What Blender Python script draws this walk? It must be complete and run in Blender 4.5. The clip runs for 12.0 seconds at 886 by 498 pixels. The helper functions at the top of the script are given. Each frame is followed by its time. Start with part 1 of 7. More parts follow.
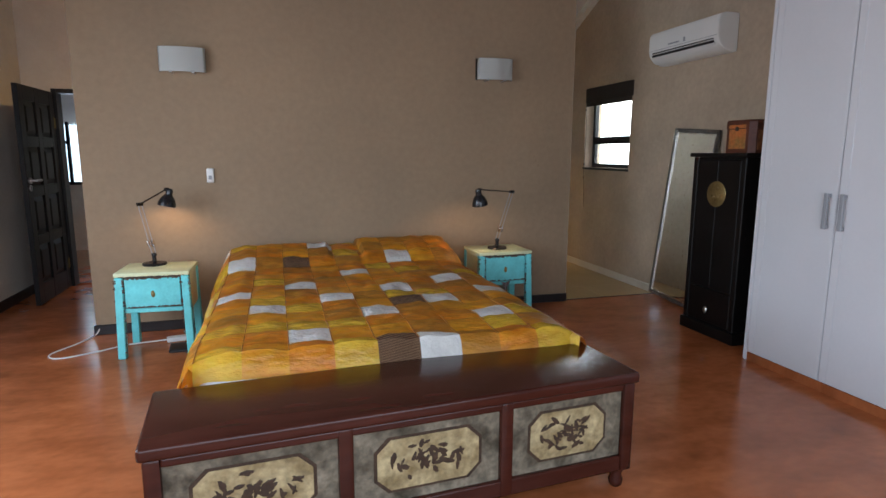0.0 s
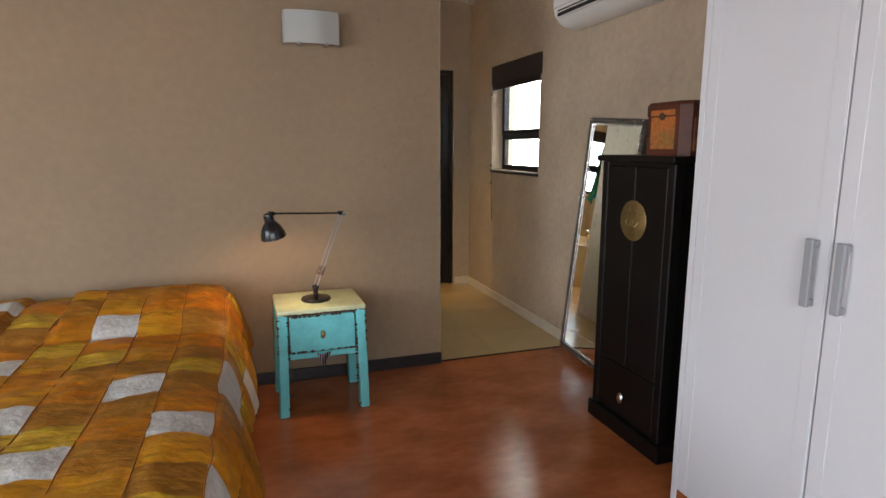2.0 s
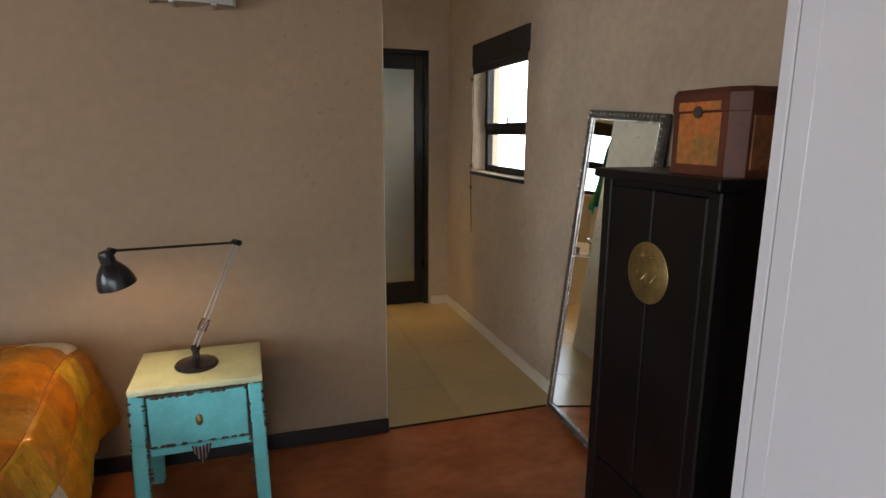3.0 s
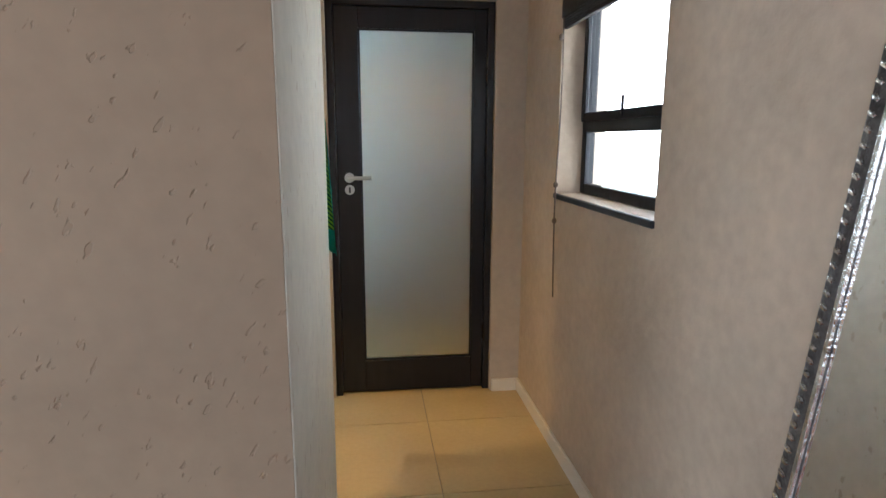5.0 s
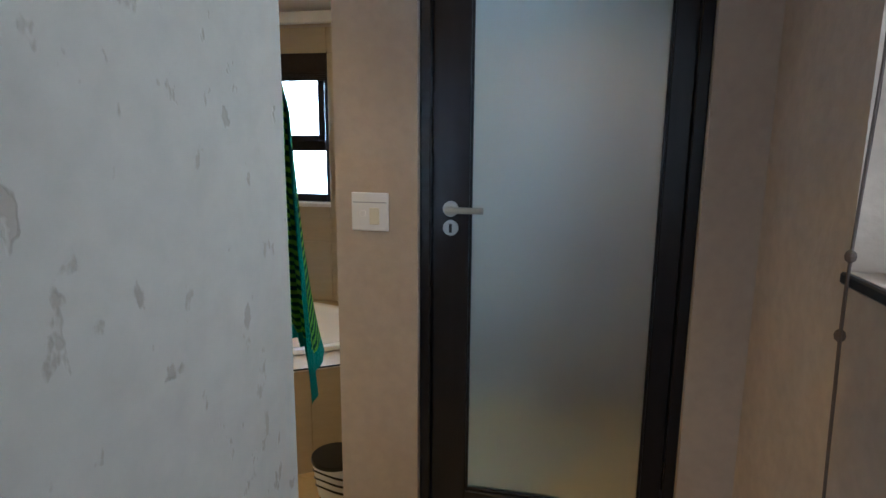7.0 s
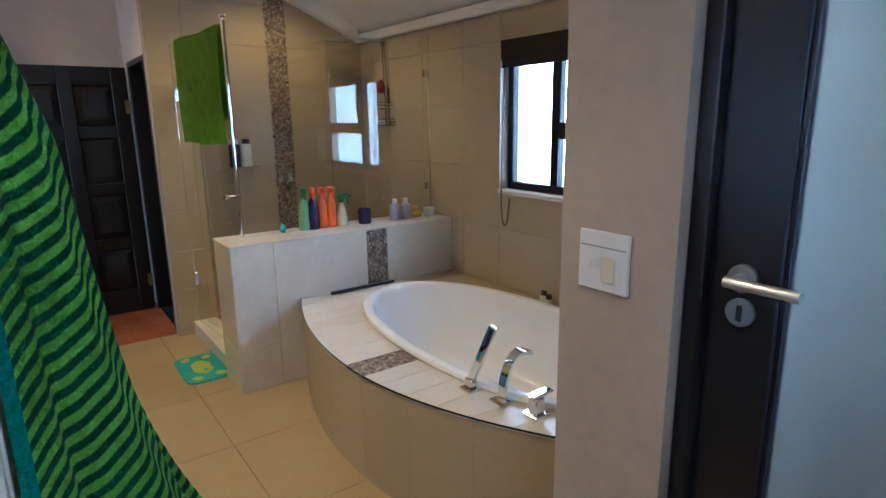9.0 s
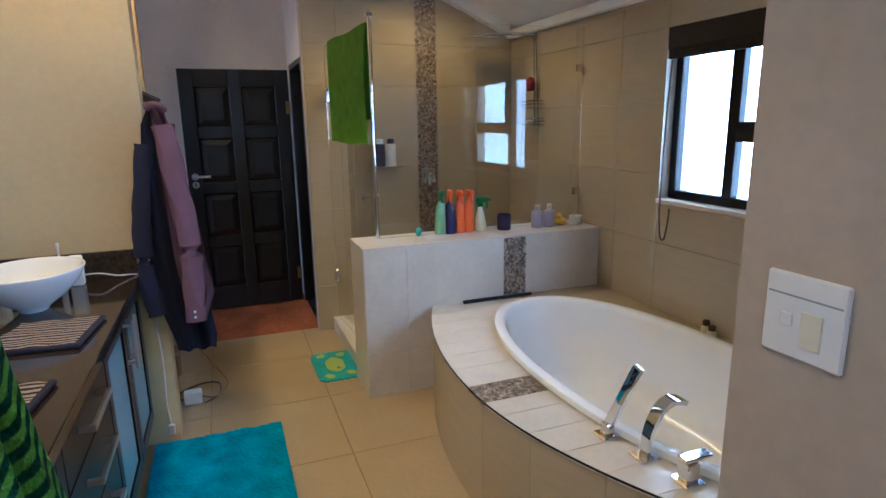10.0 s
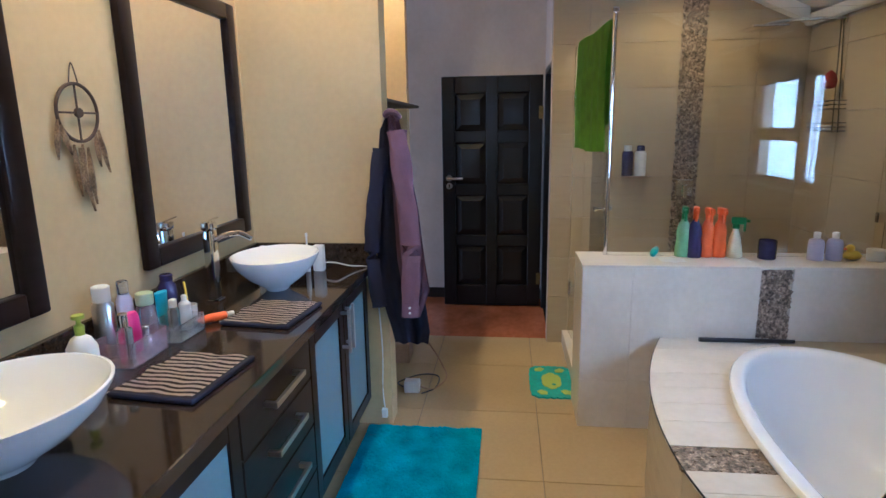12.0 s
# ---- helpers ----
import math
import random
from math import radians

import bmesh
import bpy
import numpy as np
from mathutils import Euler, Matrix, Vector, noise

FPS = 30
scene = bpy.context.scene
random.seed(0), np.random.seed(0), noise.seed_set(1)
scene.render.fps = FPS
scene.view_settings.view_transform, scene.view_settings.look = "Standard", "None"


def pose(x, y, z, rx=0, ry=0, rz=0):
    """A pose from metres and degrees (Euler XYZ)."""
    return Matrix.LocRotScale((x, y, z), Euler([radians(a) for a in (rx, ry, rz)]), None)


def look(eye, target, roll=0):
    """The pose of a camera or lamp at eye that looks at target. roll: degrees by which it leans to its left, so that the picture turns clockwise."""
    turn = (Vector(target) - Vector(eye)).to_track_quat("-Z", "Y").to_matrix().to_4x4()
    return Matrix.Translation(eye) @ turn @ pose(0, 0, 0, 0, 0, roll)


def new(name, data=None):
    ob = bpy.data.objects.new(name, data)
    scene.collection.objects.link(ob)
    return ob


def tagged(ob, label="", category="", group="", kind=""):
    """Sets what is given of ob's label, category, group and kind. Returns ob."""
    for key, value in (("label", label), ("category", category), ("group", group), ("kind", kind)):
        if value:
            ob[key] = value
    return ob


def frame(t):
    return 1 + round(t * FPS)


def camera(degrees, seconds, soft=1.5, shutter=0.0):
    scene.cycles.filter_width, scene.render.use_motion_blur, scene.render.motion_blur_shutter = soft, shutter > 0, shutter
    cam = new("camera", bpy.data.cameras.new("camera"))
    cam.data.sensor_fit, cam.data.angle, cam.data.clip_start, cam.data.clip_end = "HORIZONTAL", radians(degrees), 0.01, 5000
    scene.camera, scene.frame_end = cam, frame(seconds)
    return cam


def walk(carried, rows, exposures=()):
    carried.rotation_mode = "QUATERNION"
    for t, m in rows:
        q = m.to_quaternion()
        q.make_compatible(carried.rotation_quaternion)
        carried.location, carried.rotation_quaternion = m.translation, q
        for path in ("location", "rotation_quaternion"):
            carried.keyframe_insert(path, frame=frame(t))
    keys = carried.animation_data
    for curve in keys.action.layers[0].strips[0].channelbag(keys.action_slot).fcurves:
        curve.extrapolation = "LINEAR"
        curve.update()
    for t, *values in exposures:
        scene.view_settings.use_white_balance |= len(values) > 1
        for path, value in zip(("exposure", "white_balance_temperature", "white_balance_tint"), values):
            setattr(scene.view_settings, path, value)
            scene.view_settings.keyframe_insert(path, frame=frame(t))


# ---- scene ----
cam = camera(75.0, 12.0)
EXPOSURES = [(0, -0.6, 5900, 10), (1.0, -0.15, 6200, 10), (1.6, 0.0, 6400, 10), (2.5, -0.29, 6450, 10), (3.2, -0.39, 6450, 10), (4.8, 0.38, 5650, 10), (6.0, -0.08, 5400, 10), (6.7, -0.43, 5100, 10), (8.5, -0.38, 4500, 10), (9.5, -0.18, 4450, 11), (11, -0.22, 4250, 13), (12, 0.02, 4300, 13)]
PATH = [
    (0, (-2.564, -4.697, 1.345), (-2.019, -2.8, 1.018), 0.2),
    (0.5, (-2.223, -4.447, 1.358), (-1.642, -2.562, 1.024), 0.1),
    (1, (-1.857, -4.151, 1.363), (-1.255, -2.273, 1.03), -0.1),
    (1.5, (-1.471, -3.801, 1.371), (-0.856, -1.928, 1.031), -0.2),
    (2, (-1.149, -3.419, 1.393), (-0.528, -1.55, 1.044), -0.0),
    (2.5, (-0.848, -3.023, 1.438), (-0.23, -1.159, 1.058), 0.1),
    (3, (-0.581, -2.606, 1.459), (0.016, -0.737, 1.068), 0.4),
    (3.2, (-0.492, -2.44, 1.437), (0.10, -0.568, 1.055), 0.5),
    (4.8, (0.079, -1.149, 1.421), (0.382, 0.793, 1.047), 0.1),
    (5, (0.117, -1.011, 1.422), (0.366, 0.938, 1.05), 0.2),
    (5.5, (0.219, -0.671, 1.419), (0.334, 1.292, 1.05), 0.4),
    (6, (0.323, -0.343, 1.42), (0.258, 1.622, 1.053), 0.4),
    (6.5, (0.37, -0.04, 1.43), (0.133, 1.913, 1.072), 0.6),
    (6.7, (0.375, 0.064, 1.428), (0.088, 2.013, 1.073), 0.5),
    (8.3, (0.534, 0.882, 1.524), (-0.748, 2.346, 1.075), -0.2),
    (8.5, (0.541, 0.955, 1.519), (-0.84, 2.33, 1.075), -0.5),
    (9, (0.503, 1.086, 1.509), (-1.077, 2.229, 1.065), -0.8),
    (9.5, (0.406, 1.191, 1.505), (-1.313, 2.115, 1.067), -0.9),
    (10, (0.313, 1.267, 1.503), (-1.512, 1.96, 1.067), -0.9),
    (10.5, (0.257, 1.364, 1.504), (-1.641, 1.821, 1.072), -1.0),
    (11, (0.22, 1.46, 1.506), (-1.726, 1.647, 1.083), -1.1),
    (11.5, (0.201, 1.526, 1.513), (-1.754, 1.48, 1.097), -1.0),
    (12, (0.184, 1.554, 1.511), (-1.761, 1.334, 1.1), -0.9),
]
walk(cam, [(t, look(e, a, r)) for t, e, a, r in PATH], EXPOSURES)

# ---- light ----
world = bpy.data.worlds.new("world")
scene.world = world
world.use_nodes = True
wn = world.node_tree
sky = wn.nodes.new("ShaderNodeTexSky")
sky.sky_type, sky.sun_disc = "NISHITA", False
sky.sun_elevation, sky.sun_rotation = radians(48), radians(200)
wn.links.new(sky.outputs[0], wn.nodes["Background"].inputs[0])
wn.nodes["Background"].inputs[1].default_value = 0.12
sun = new("sun", bpy.data.lights.new("sun", "SUN"))
sun.data.energy, sun.data.angle, sun.data.color = 2.5, radians(0.6), (1, 0.95, 0.87)
sun.matrix_world = look((0, 0, 10), (3, 6, 2))


def area(name, eye, target, sx, sy, power, color):
    lamp = new(name, bpy.data.lights.new(name, "AREA"))
    lamp.data.shape, lamp.data.size, lamp.data.size_y = "RECTANGLE", sx, sy
    lamp.data.energy, lamp.data.color = power, color
    lamp.matrix_world = look(eye, target)
    return lamp


def spot(name, eye, target, power, color, degrees=120, radius=0.04):
    lamp = new(name, bpy.data.lights.new(name, "SPOT"))
    lamp.data.energy, lamp.data.color, lamp.data.spot_size = power, color, radians(degrees)
    lamp.data.spot_blend, lamp.data.shadow_soft_size = 0.6, radius
    lamp.matrix_world = look(eye, target)
    return lamp


DAY = (0.86, 0.93, 1.0)
WARM = (1.0, 0.64, 0.24)
area("daylight_patio", (-2.0, -5.45, 1.35), (-1.6, -3.4, -0.5), 4.2, 1.7, 134, DAY)
# added fill from the unseen left side, to brighten bed and wardrobe
area("daylight_side_fill", (-4.80, -2.7, 1.40), (-1.2, -2.3, 0.1), 2.6, 1.5, 120, DAY)
spot("vanity_downlight_beam", (-0.80, 0.80, 2.95), (-0.80, 0.70, 0), 92, WARM, 110)
spot("vanity_downlight_beam", (-2.05, 0.80, 2.95), (-2.05, 0.70, 0), 86, WARM, 110)
spot("shower_downlight_beam", (-3.3, 2.6, 2.40), (-3.35, 2.6, 0), 21, (1.0, 0.60, 0.20), 150, 0.12)
spot("toilet_downlight_beam", (0.35, 2.75, 2.35), (0.35, 2.7, 0), 11, (1.0, 0.60, 0.18), 140)
spot("niche_downlight_beam", (-3.2, 0.62, 2.9), (-3.4, 0.62, 0), 75, WARM, 140)

# ---- materials ----


def material(name, color, rough=0.6, metal=0.0, vary=0.12, scale=4.0, grain=60.0, bump=0.1, spec=0.5, stretch=(1, 1, 1), tint=None, coat=0.0, object_vary=0.0):
    """A surface with stains and grain at two scales and a fine relief."""
    m = bpy.data.materials.new(name)
    m.use_nodes = True
    n, l = m.node_tree.nodes, m.node_tree.links
    b = n["Principled BSDF"]
    b.inputs["Roughness"].default_value, b.inputs["Metallic"].default_value = rough, metal
    b.inputs["Specular IOR Level"].default_value, b.inputs["Coat Weight"].default_value = spec, coat
    geo = n.new("ShaderNodeNewGeometry")
    mp = n.new("ShaderNodeMapping")
    mp.inputs["Scale"].default_value = stretch
    l.new(geo.outputs["Position"], mp.inputs[0])
    big = n.new("ShaderNodeTexNoise")
    big.inputs["Scale"].default_value, big.inputs["Detail"].default_value = scale, 4
    fine = n.new("ShaderNodeTexNoise")
    fine.inputs["Scale"].default_value, fine.inputs["Detail"].default_value = grain, 3
    l.new(mp.outputs[0], big.inputs["Vector"])
    l.new(mp.outputs[0], fine.inputs["Vector"])
    low = tuple(max(0.0, c * (1 - vary)) for c in color)
    high = tuple(min(1.0, c * (1 + vary)) for c in (tint or color))
    ramp = n.new("ShaderNodeValToRGB")
    ramp.color_ramp.elements[0].position, ramp.color_ramp.elements[1].position = 0.3, 0.7
    ramp.color_ramp.elements[0].color, ramp.color_ramp.elements[1].color = (*low, 1), (*high, 1)
    l.new(big.outputs[0], ramp.inputs[0])
    mix = n.new("ShaderNodeMix")
    mix.data_type, mix.blend_type = "RGBA", "OVERLAY"
    mix.inputs[0].default_value = min(1.0, vary * 1.5)
    l.new(ramp.outputs[0], mix.inputs[6])
    l.new(fine.outputs[0], mix.inputs[7])
    out = mix.outputs[2]
    if object_vary:
        info = n.new("ShaderNodeObjectInfo")
        hsv = n.new("ShaderNodeHueSaturation")
        mr = n.new("ShaderNodeMapRange")
        mr.inputs[3].default_value, mr.inputs[4].default_value = 1 - object_vary, 1 + object_vary
        l.new(info.outputs["Random"], mr.inputs[0])
        l.new(mr.outputs[0], hsv.inputs["Value"])
        l.new(out, hsv.inputs["Color"])
        out = hsv.outputs[0]
    l.new(out, b.inputs["Base Color"])
    rr = n.new("ShaderNodeMapRange")
    rr.inputs[3].default_value, rr.inputs[4].default_value = max(0.02, rough * 0.85), min(1.0, rough * 1.15)
    l.new(big.outputs[0], rr.inputs[0])
    l.new(rr.outputs[0], b.inputs["Roughness"])
    if bump:
        bp = n.new("ShaderNodeBump")
        bp.inputs["Strength"].default_value, bp.inputs["Distance"].default_value = bump, 0.01
        l.new(fine.outputs[0], bp.inputs["Height"])
        l.new(bp.outputs[0], b.inputs["Normal"])
    return m


def glass(name, color=(1, 1, 1), rough=0.0, ior=1.45, through_part=1.0):
    m = bpy.data.materials.new(name)
    m.use_nodes = True
    b = m.node_tree.nodes["Principled BSDF"]
    b.inputs["Base Color"].default_value = (*color, 1)
    b.inputs["Roughness"].default_value, b.inputs["IOR"].default_value = rough, ior
    b.inputs["Transmission Weight"].default_value = through_part
    return m


def glow(name, color, strength):
    m = bpy.data.materials.new(name)
    m.use_nodes = True
    b = m.node_tree.nodes["Principled BSDF"]
    b.inputs["Base Color"].default_value = (*color, 1)
    b.inputs["Emission Color"].default_value, b.inputs["Emission Strength"].default_value = (*color, 1), strength
    return m


M = {
    "plaster": material("tan_plaster", (0.40, 0.29, 0.185), 0.75, vary=0.13, scale=1.6, grain=22, bump=0.25),
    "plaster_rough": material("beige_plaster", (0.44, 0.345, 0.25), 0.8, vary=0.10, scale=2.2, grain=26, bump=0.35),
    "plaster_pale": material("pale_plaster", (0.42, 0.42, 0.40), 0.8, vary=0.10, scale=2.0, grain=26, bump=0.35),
    "bath_wall": material("cream_wall_paint", (0.545, 0.40, 0.19), 0.6, vary=0.06, scale=2.0, grain=30, bump=0.1),
    "grey_wall": material("warm_grey_wall_paint", (0.43, 0.355, 0.27), 0.7, vary=0.07, scale=2.0, grain=30, bump=0.15),
    "white_wall": material("white_wall_paint", (0.68, 0.61, 0.53), 0.7, vary=0.08, scale=3.0, grain=30, bump=0.15),
    "ceiling": material("white_ceiling_board", (0.80, 0.79, 0.76), 0.8, vary=0.04, grain=40, bump=0.05),
    "laminate": material("red_brown_laminate", (0.33, 0.096, 0.032), 0.2, vary=0.17, scale=1.8, grain=9, bump=0.012, stretch=(1.6, 2.6, 1), tint=(0.38, 0.122, 0.042)),
    "tile": material("cream_floor_tile", (0.44, 0.325, 0.165), 0.25, vary=0.06, scale=2.5, grain=50, bump=0.02, object_vary=0.03),
    "wall_tile": material("beige_wall_tile", (0.44, 0.36, 0.235), 0.25, vary=0.03, scale=5, grain=40, bump=0.02, stretch=(1, 1, 8), object_vary=0.03),
    "pale_tile": material("pale_wall_tile", (0.62, 0.565, 0.475), 0.3, vary=0.06, scale=5, grain=40, bump=0.02, object_vary=0.03),
    "pale_grout": material("pale_grout", (0.42, 0.38, 0.32), 0.9, grain=80),
    "grout": material("grey_brown_grout", (0.26, 0.20, 0.13), 0.9, grain=80),
    "black_wood": material("black_stained_wood", (0.009, 0.008, 0.009), 0.34, spec=0.35, vary=0.3, scale=3, grain=30, bump=0.08, stretch=(1, 1, 0.15)),
    "white_laminate": material("white_laminate_door", (0.66, 0.665, 0.69), 0.4, vary=0.03, scale=2, grain=50, bump=0.02),
    "ebony": material("black_lacquer", (0.005, 0.004, 0.004), 0.42, spec=0.22, vary=0.3, grain=30, bump=0.05),
    "mahogany": material("dark_red_brown_lacquer", (0.040, 0.011, 0.007), 0.24, spec=0.3, vary=0.35, scale=3, grain=20, bump=0.05, stretch=(0.2, 1, 1)),
    "white": material("white_enamel", (0.80, 0.80, 0.80), 0.12, vary=0.02, bump=0.0),
    "chrome": material("chrome", (0.75, 0.75, 0.76), 0.08, metal=1.0, vary=0.03, bump=0.0),
    "steel": material("brushed_steel", (0.55, 0.55, 0.55), 0.3, metal=1.0, vary=0.05, bump=0.02),
    "granite": material("black_granite", (0.030, 0.020, 0.014), 0.08, vary=0.5, scale=60, grain=200, bump=0.0),
    "aqua": material("aqua_paint", (0.16, 0.60, 0.62), 0.5, vary=0.12, scale=10, grain=60, bump=0.15),
    "mirror": material("mirror_silver", (0.88, 0.88, 0.88), 0.01, metal=1.0, vary=0.0, bump=0.0),
    "frosted": glass("frosted_glass", (0.86, 0.87, 0.84), 0.28, through_part=1.0),
    "clear": glass("clear_glass", (0.96, 0.98, 0.95), 0.0, 1.5),
    "sky_glow": glow("daylight_glow", (0.78, 0.90, 1.0), 18.0),
    "dim_glow": glow("shaded_daylight_glow", (0.74, 0.88, 1.0), 4.0),
    "toilet_glow": glow("blue_daylight_glow", (0.50, 0.77, 1.0), 55.0),
    "pale_glow": glow("white_daylight_glow", (0.93, 0.97, 1.0), 8.5),
    "bulb": glow("lamp_bulb", (1.0, 0.62, 0.28), 12.0),
    "shade_glass": material("white_opal_glass", (0.72, 0.74, 0.72), 0.25, vary=0.02, bump=0.0),
    "skirting": material("black_skirting", (0.013, 0.011, 0.012), 0.35, vary=0.3, grain=30),
    "brass": material("aged_brass", (0.30, 0.22, 0.09), 0.4, metal=0.85, vary=0.25, scale=14, grain=80, bump=0.15),
    "silver_leaf": material("antique_silver_beads", (0.62, 0.60, 0.56), 0.25, metal=0.95, vary=0.3, scale=30, grain=90, bump=0.3),
    "frame_dark": material("dark_bronze_frame", (0.09, 0.08, 0.07), 0.4, metal=0.4, vary=0.4, scale=30, grain=90, bump=0.4),
    "cream_paint": material("cream_yellow_paint", (0.64, 0.68, 0.42), 0.5, vary=0.12, scale=8, grain=60, bump=0.15),
    "bare_wood": material("bare_dark_wood", (0.07, 0.045, 0.03), 0.7, vary=0.3, grain=60),
    "box_red": material("red_brown_box_lacquer", (0.10, 0.026, 0.012), 0.5, vary=0.3, scale=6, grain=30, bump=0.1),
    "box_side": material("dark_painted_box_panel", (0.14, 0.045, 0.02), 0.5, vary=0.4, scale=14, grain=50, bump=0.2, tint=(0.24, 0.09, 0.03)),
    "cream_rocker": material("cream_plastic", (0.70, 0.66, 0.50), 0.35, vary=0.03, bump=0.0),
    "sponge": material("dark_red_sponge", (0.22, 0.015, 0.02), 0.8, grain=120, bump=0.6),
    "box_gold": material("gold_painted_panel", (0.42, 0.25, 0.07), 0.45, vary=0.4, scale=12, grain=50, bump=0.2, tint=(0.42, 0.10, 0.02)),
    "panel_gold": material("worn_gold_panel", (0.30, 0.22, 0.09), 0.6, vary=0.4, scale=14, grain=50, bump=0.5, tint=(0.34, 0.28, 0.15)),
    "panel_dark": material("worn_dark_panel", (0.075, 0.064, 0.036), 0.6, vary=0.5, scale=12, grain=50, bump=0.4, tint=(0.16, 0.14, 0.10)),
    "motif": material("brown_flower_paint", (0.045, 0.026, 0.014), 0.6, vary=0.4, scale=20, bump=0.3),
    "black_metal": material("black_lamp_paint", (0.012, 0.012, 0.014), 0.25, vary=0.2, bump=0.02),
    "black_alu": material("black_aluminium", (0.010, 0.010, 0.012), 0.45, spec=0.25, vary=0.2, bump=0.02),
    "plastic": material("white_plastic", (0.74, 0.74, 0.72), 0.35, vary=0.03, bump=0.0),
    "grey_plastic": material("grey_plastic", (0.30, 0.31, 0.33), 0.4, vary=0.05, bump=0.0),
    "black_plastic": material("black_plastic", (0.012, 0.012, 0.013), 0.35, vary=0.1, bump=0.0),
    "blind": material("dark_brown_blind", (0.020, 0.012, 0.010), 0.7, vary=0.3, grain=80, bump=0.3),
    "cord": material("brown_cord", (0.10, 0.07, 0.05), 0.8),
    "blue_mat": material("turquoise_pile", (0.015, 0.30, 0.46), 0.95, vary=0.3, scale=9, grain=160, bump=1.0),
    "wet_mat": material("teal_rubber", (0.04, 0.36, 0.37), 0.5, vary=0.2, scale=12),
    "yellow": material("yellow_plastic", (0.72, 0.52, 0.03), 0.4, vary=0.08),
    "lime": material("lime_plastic", (0.42, 0.50, 0.05), 0.4, vary=0.08),
    "lime_towel": material("lime_green_terry", (0.17, 0.36, 0.012), 0.95, vary=0.2, scale=14, grain=200, bump=0.8),
    "teal_towel": material("teal_towel_hem", (0.006, 0.24, 0.18), 0.95, vary=0.2, grain=200, bump=0.8),
    "mauve": material("mauve_cotton", (0.165, 0.086, 0.124), 0.9, vary=0.15, scale=10, grain=300, bump=0.2),
    "navy": material("navy_cotton", (0.012, 0.013, 0.035), 0.9, vary=0.2, scale=10, grain=300, bump=0.2),
    "orange_plastic": material("orange_plastic", (0.80, 0.13, 0.01), 0.35, vary=0.05),
    "green_plastic": material("green_plastic", (0.015, 0.16, 0.035), 0.35, vary=0.05),
    "pale_liquid": material("pale_bottle", (0.68, 0.64, 0.42), 0.3, vary=0.05),
    "green_liquid": material("clear_green_bottle", (0.22, 0.42, 0.22), 0.15, vary=0.1),
    "dark_liquid": material("dark_blue_bottle", (0.03, 0.025, 0.08), 0.2, vary=0.2),
    "lilac": material("lilac_bottle", (0.48, 0.47, 0.62), 0.3, vary=0.05),
    "magenta": material("magenta_plastic", (0.62, 0.02, 0.20), 0.3, vary=0.05),
    "pink_clear": glass("pink_tinted_box", (0.95, 0.82, 0.89), 0.15, through_part=0.88),
    "clear_box": glass("clear_plastic_box", (0.92, 0.94, 0.96), 0.12, through_part=0.92),
    "aqua_tube": material("aqua_tube", (0.08, 0.45, 0.60), 0.3, vary=0.05),
    "sage_cap": material("sage_cap", (0.45, 0.55, 0.36), 0.4, vary=0.05),
    "red": material("red_plastic", (0.60, 0.02, 0.015), 0.35, vary=0.05),
    "feather": material("brown_feather", (0.30, 0.20, 0.10), 0.8, vary=0.5, scale=25, grain=200),
    "twig": material("brown_leather", (0.07, 0.045, 0.03), 0.8),
    "frost_blue": material("frosted_cabinet_glass", (0.18, 0.28, 0.32), 0.3, vary=0.04, bump=0.0),
    "vanity_wood": material("dark_wenge", (0.014, 0.008, 0.007), 0.3, spec=0.18, vary=0.35, scale=3, grain=40, bump=0.05, stretch=(0.3, 1, 1)),
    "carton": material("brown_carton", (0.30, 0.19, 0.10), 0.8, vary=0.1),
    "paper": material("white_paper", (0.75, 0.75, 0.74), 0.8, vary=0.03),
}


# ---- mesh helpers ----
def box_into(bm, lo, hi, bevel=0.0, seg=1, m=None):
    r = bmesh.ops.create_cube(bm, size=1.0)
    vs = r["verts"]
    s = [h - l for l, h in zip(lo, hi)]
    c = [(h + l) / 2 for l, h in zip(lo, hi)]
    for v in vs:
        v.co = Vector((v.co.x * s[0] + c[0], v.co.y * s[1] + c[1], v.co.z * s[2] + c[2]))
    if bevel:
        es = list({e for v in vs for e in v.link_edges})
        r2 = bmesh.ops.bevel(bm, geom=es, offset=bevel, segments=seg, affect="EDGES", profile=0.5)
        vs = list({v for f in r2["faces"] for v in f.verts} | {v for v in vs if v.is_valid})
    if m is not None:
        bmesh.ops.transform(bm, matrix=m, verts=vs)
    return vs


def box(lo, hi, bevel=0.0, seg=1, m=None):
    bm = bmesh.new()
    box_into(bm, lo, hi, bevel, seg, m)
    return bm


def boxes(*lohi, bevel=0.0, seg=1):
    bm = bmesh.new()
    for lo, hi in lohi:
        box_into(bm, lo, hi, bevel, seg)
    return bm


def rod_into(bm, a, b, r1, r2=None, seg=12):
    a, b = Vector(a), Vector(b)
    d = b - a
    m = Matrix.Translation((a + b) / 2) @ d.to_track_quat("Z", "Y").to_matrix().to_4x4()
    bmesh.ops.create_cone(bm, cap_ends=True, segments=seg, radius1=r1, radius2=r1 if r2 is None else r2, depth=d.length, matrix=m)
    return bm


def rod(a, b, r1, r2=None, seg=12):
    return rod_into(bmesh.new(), a, b, r1, r2, seg)


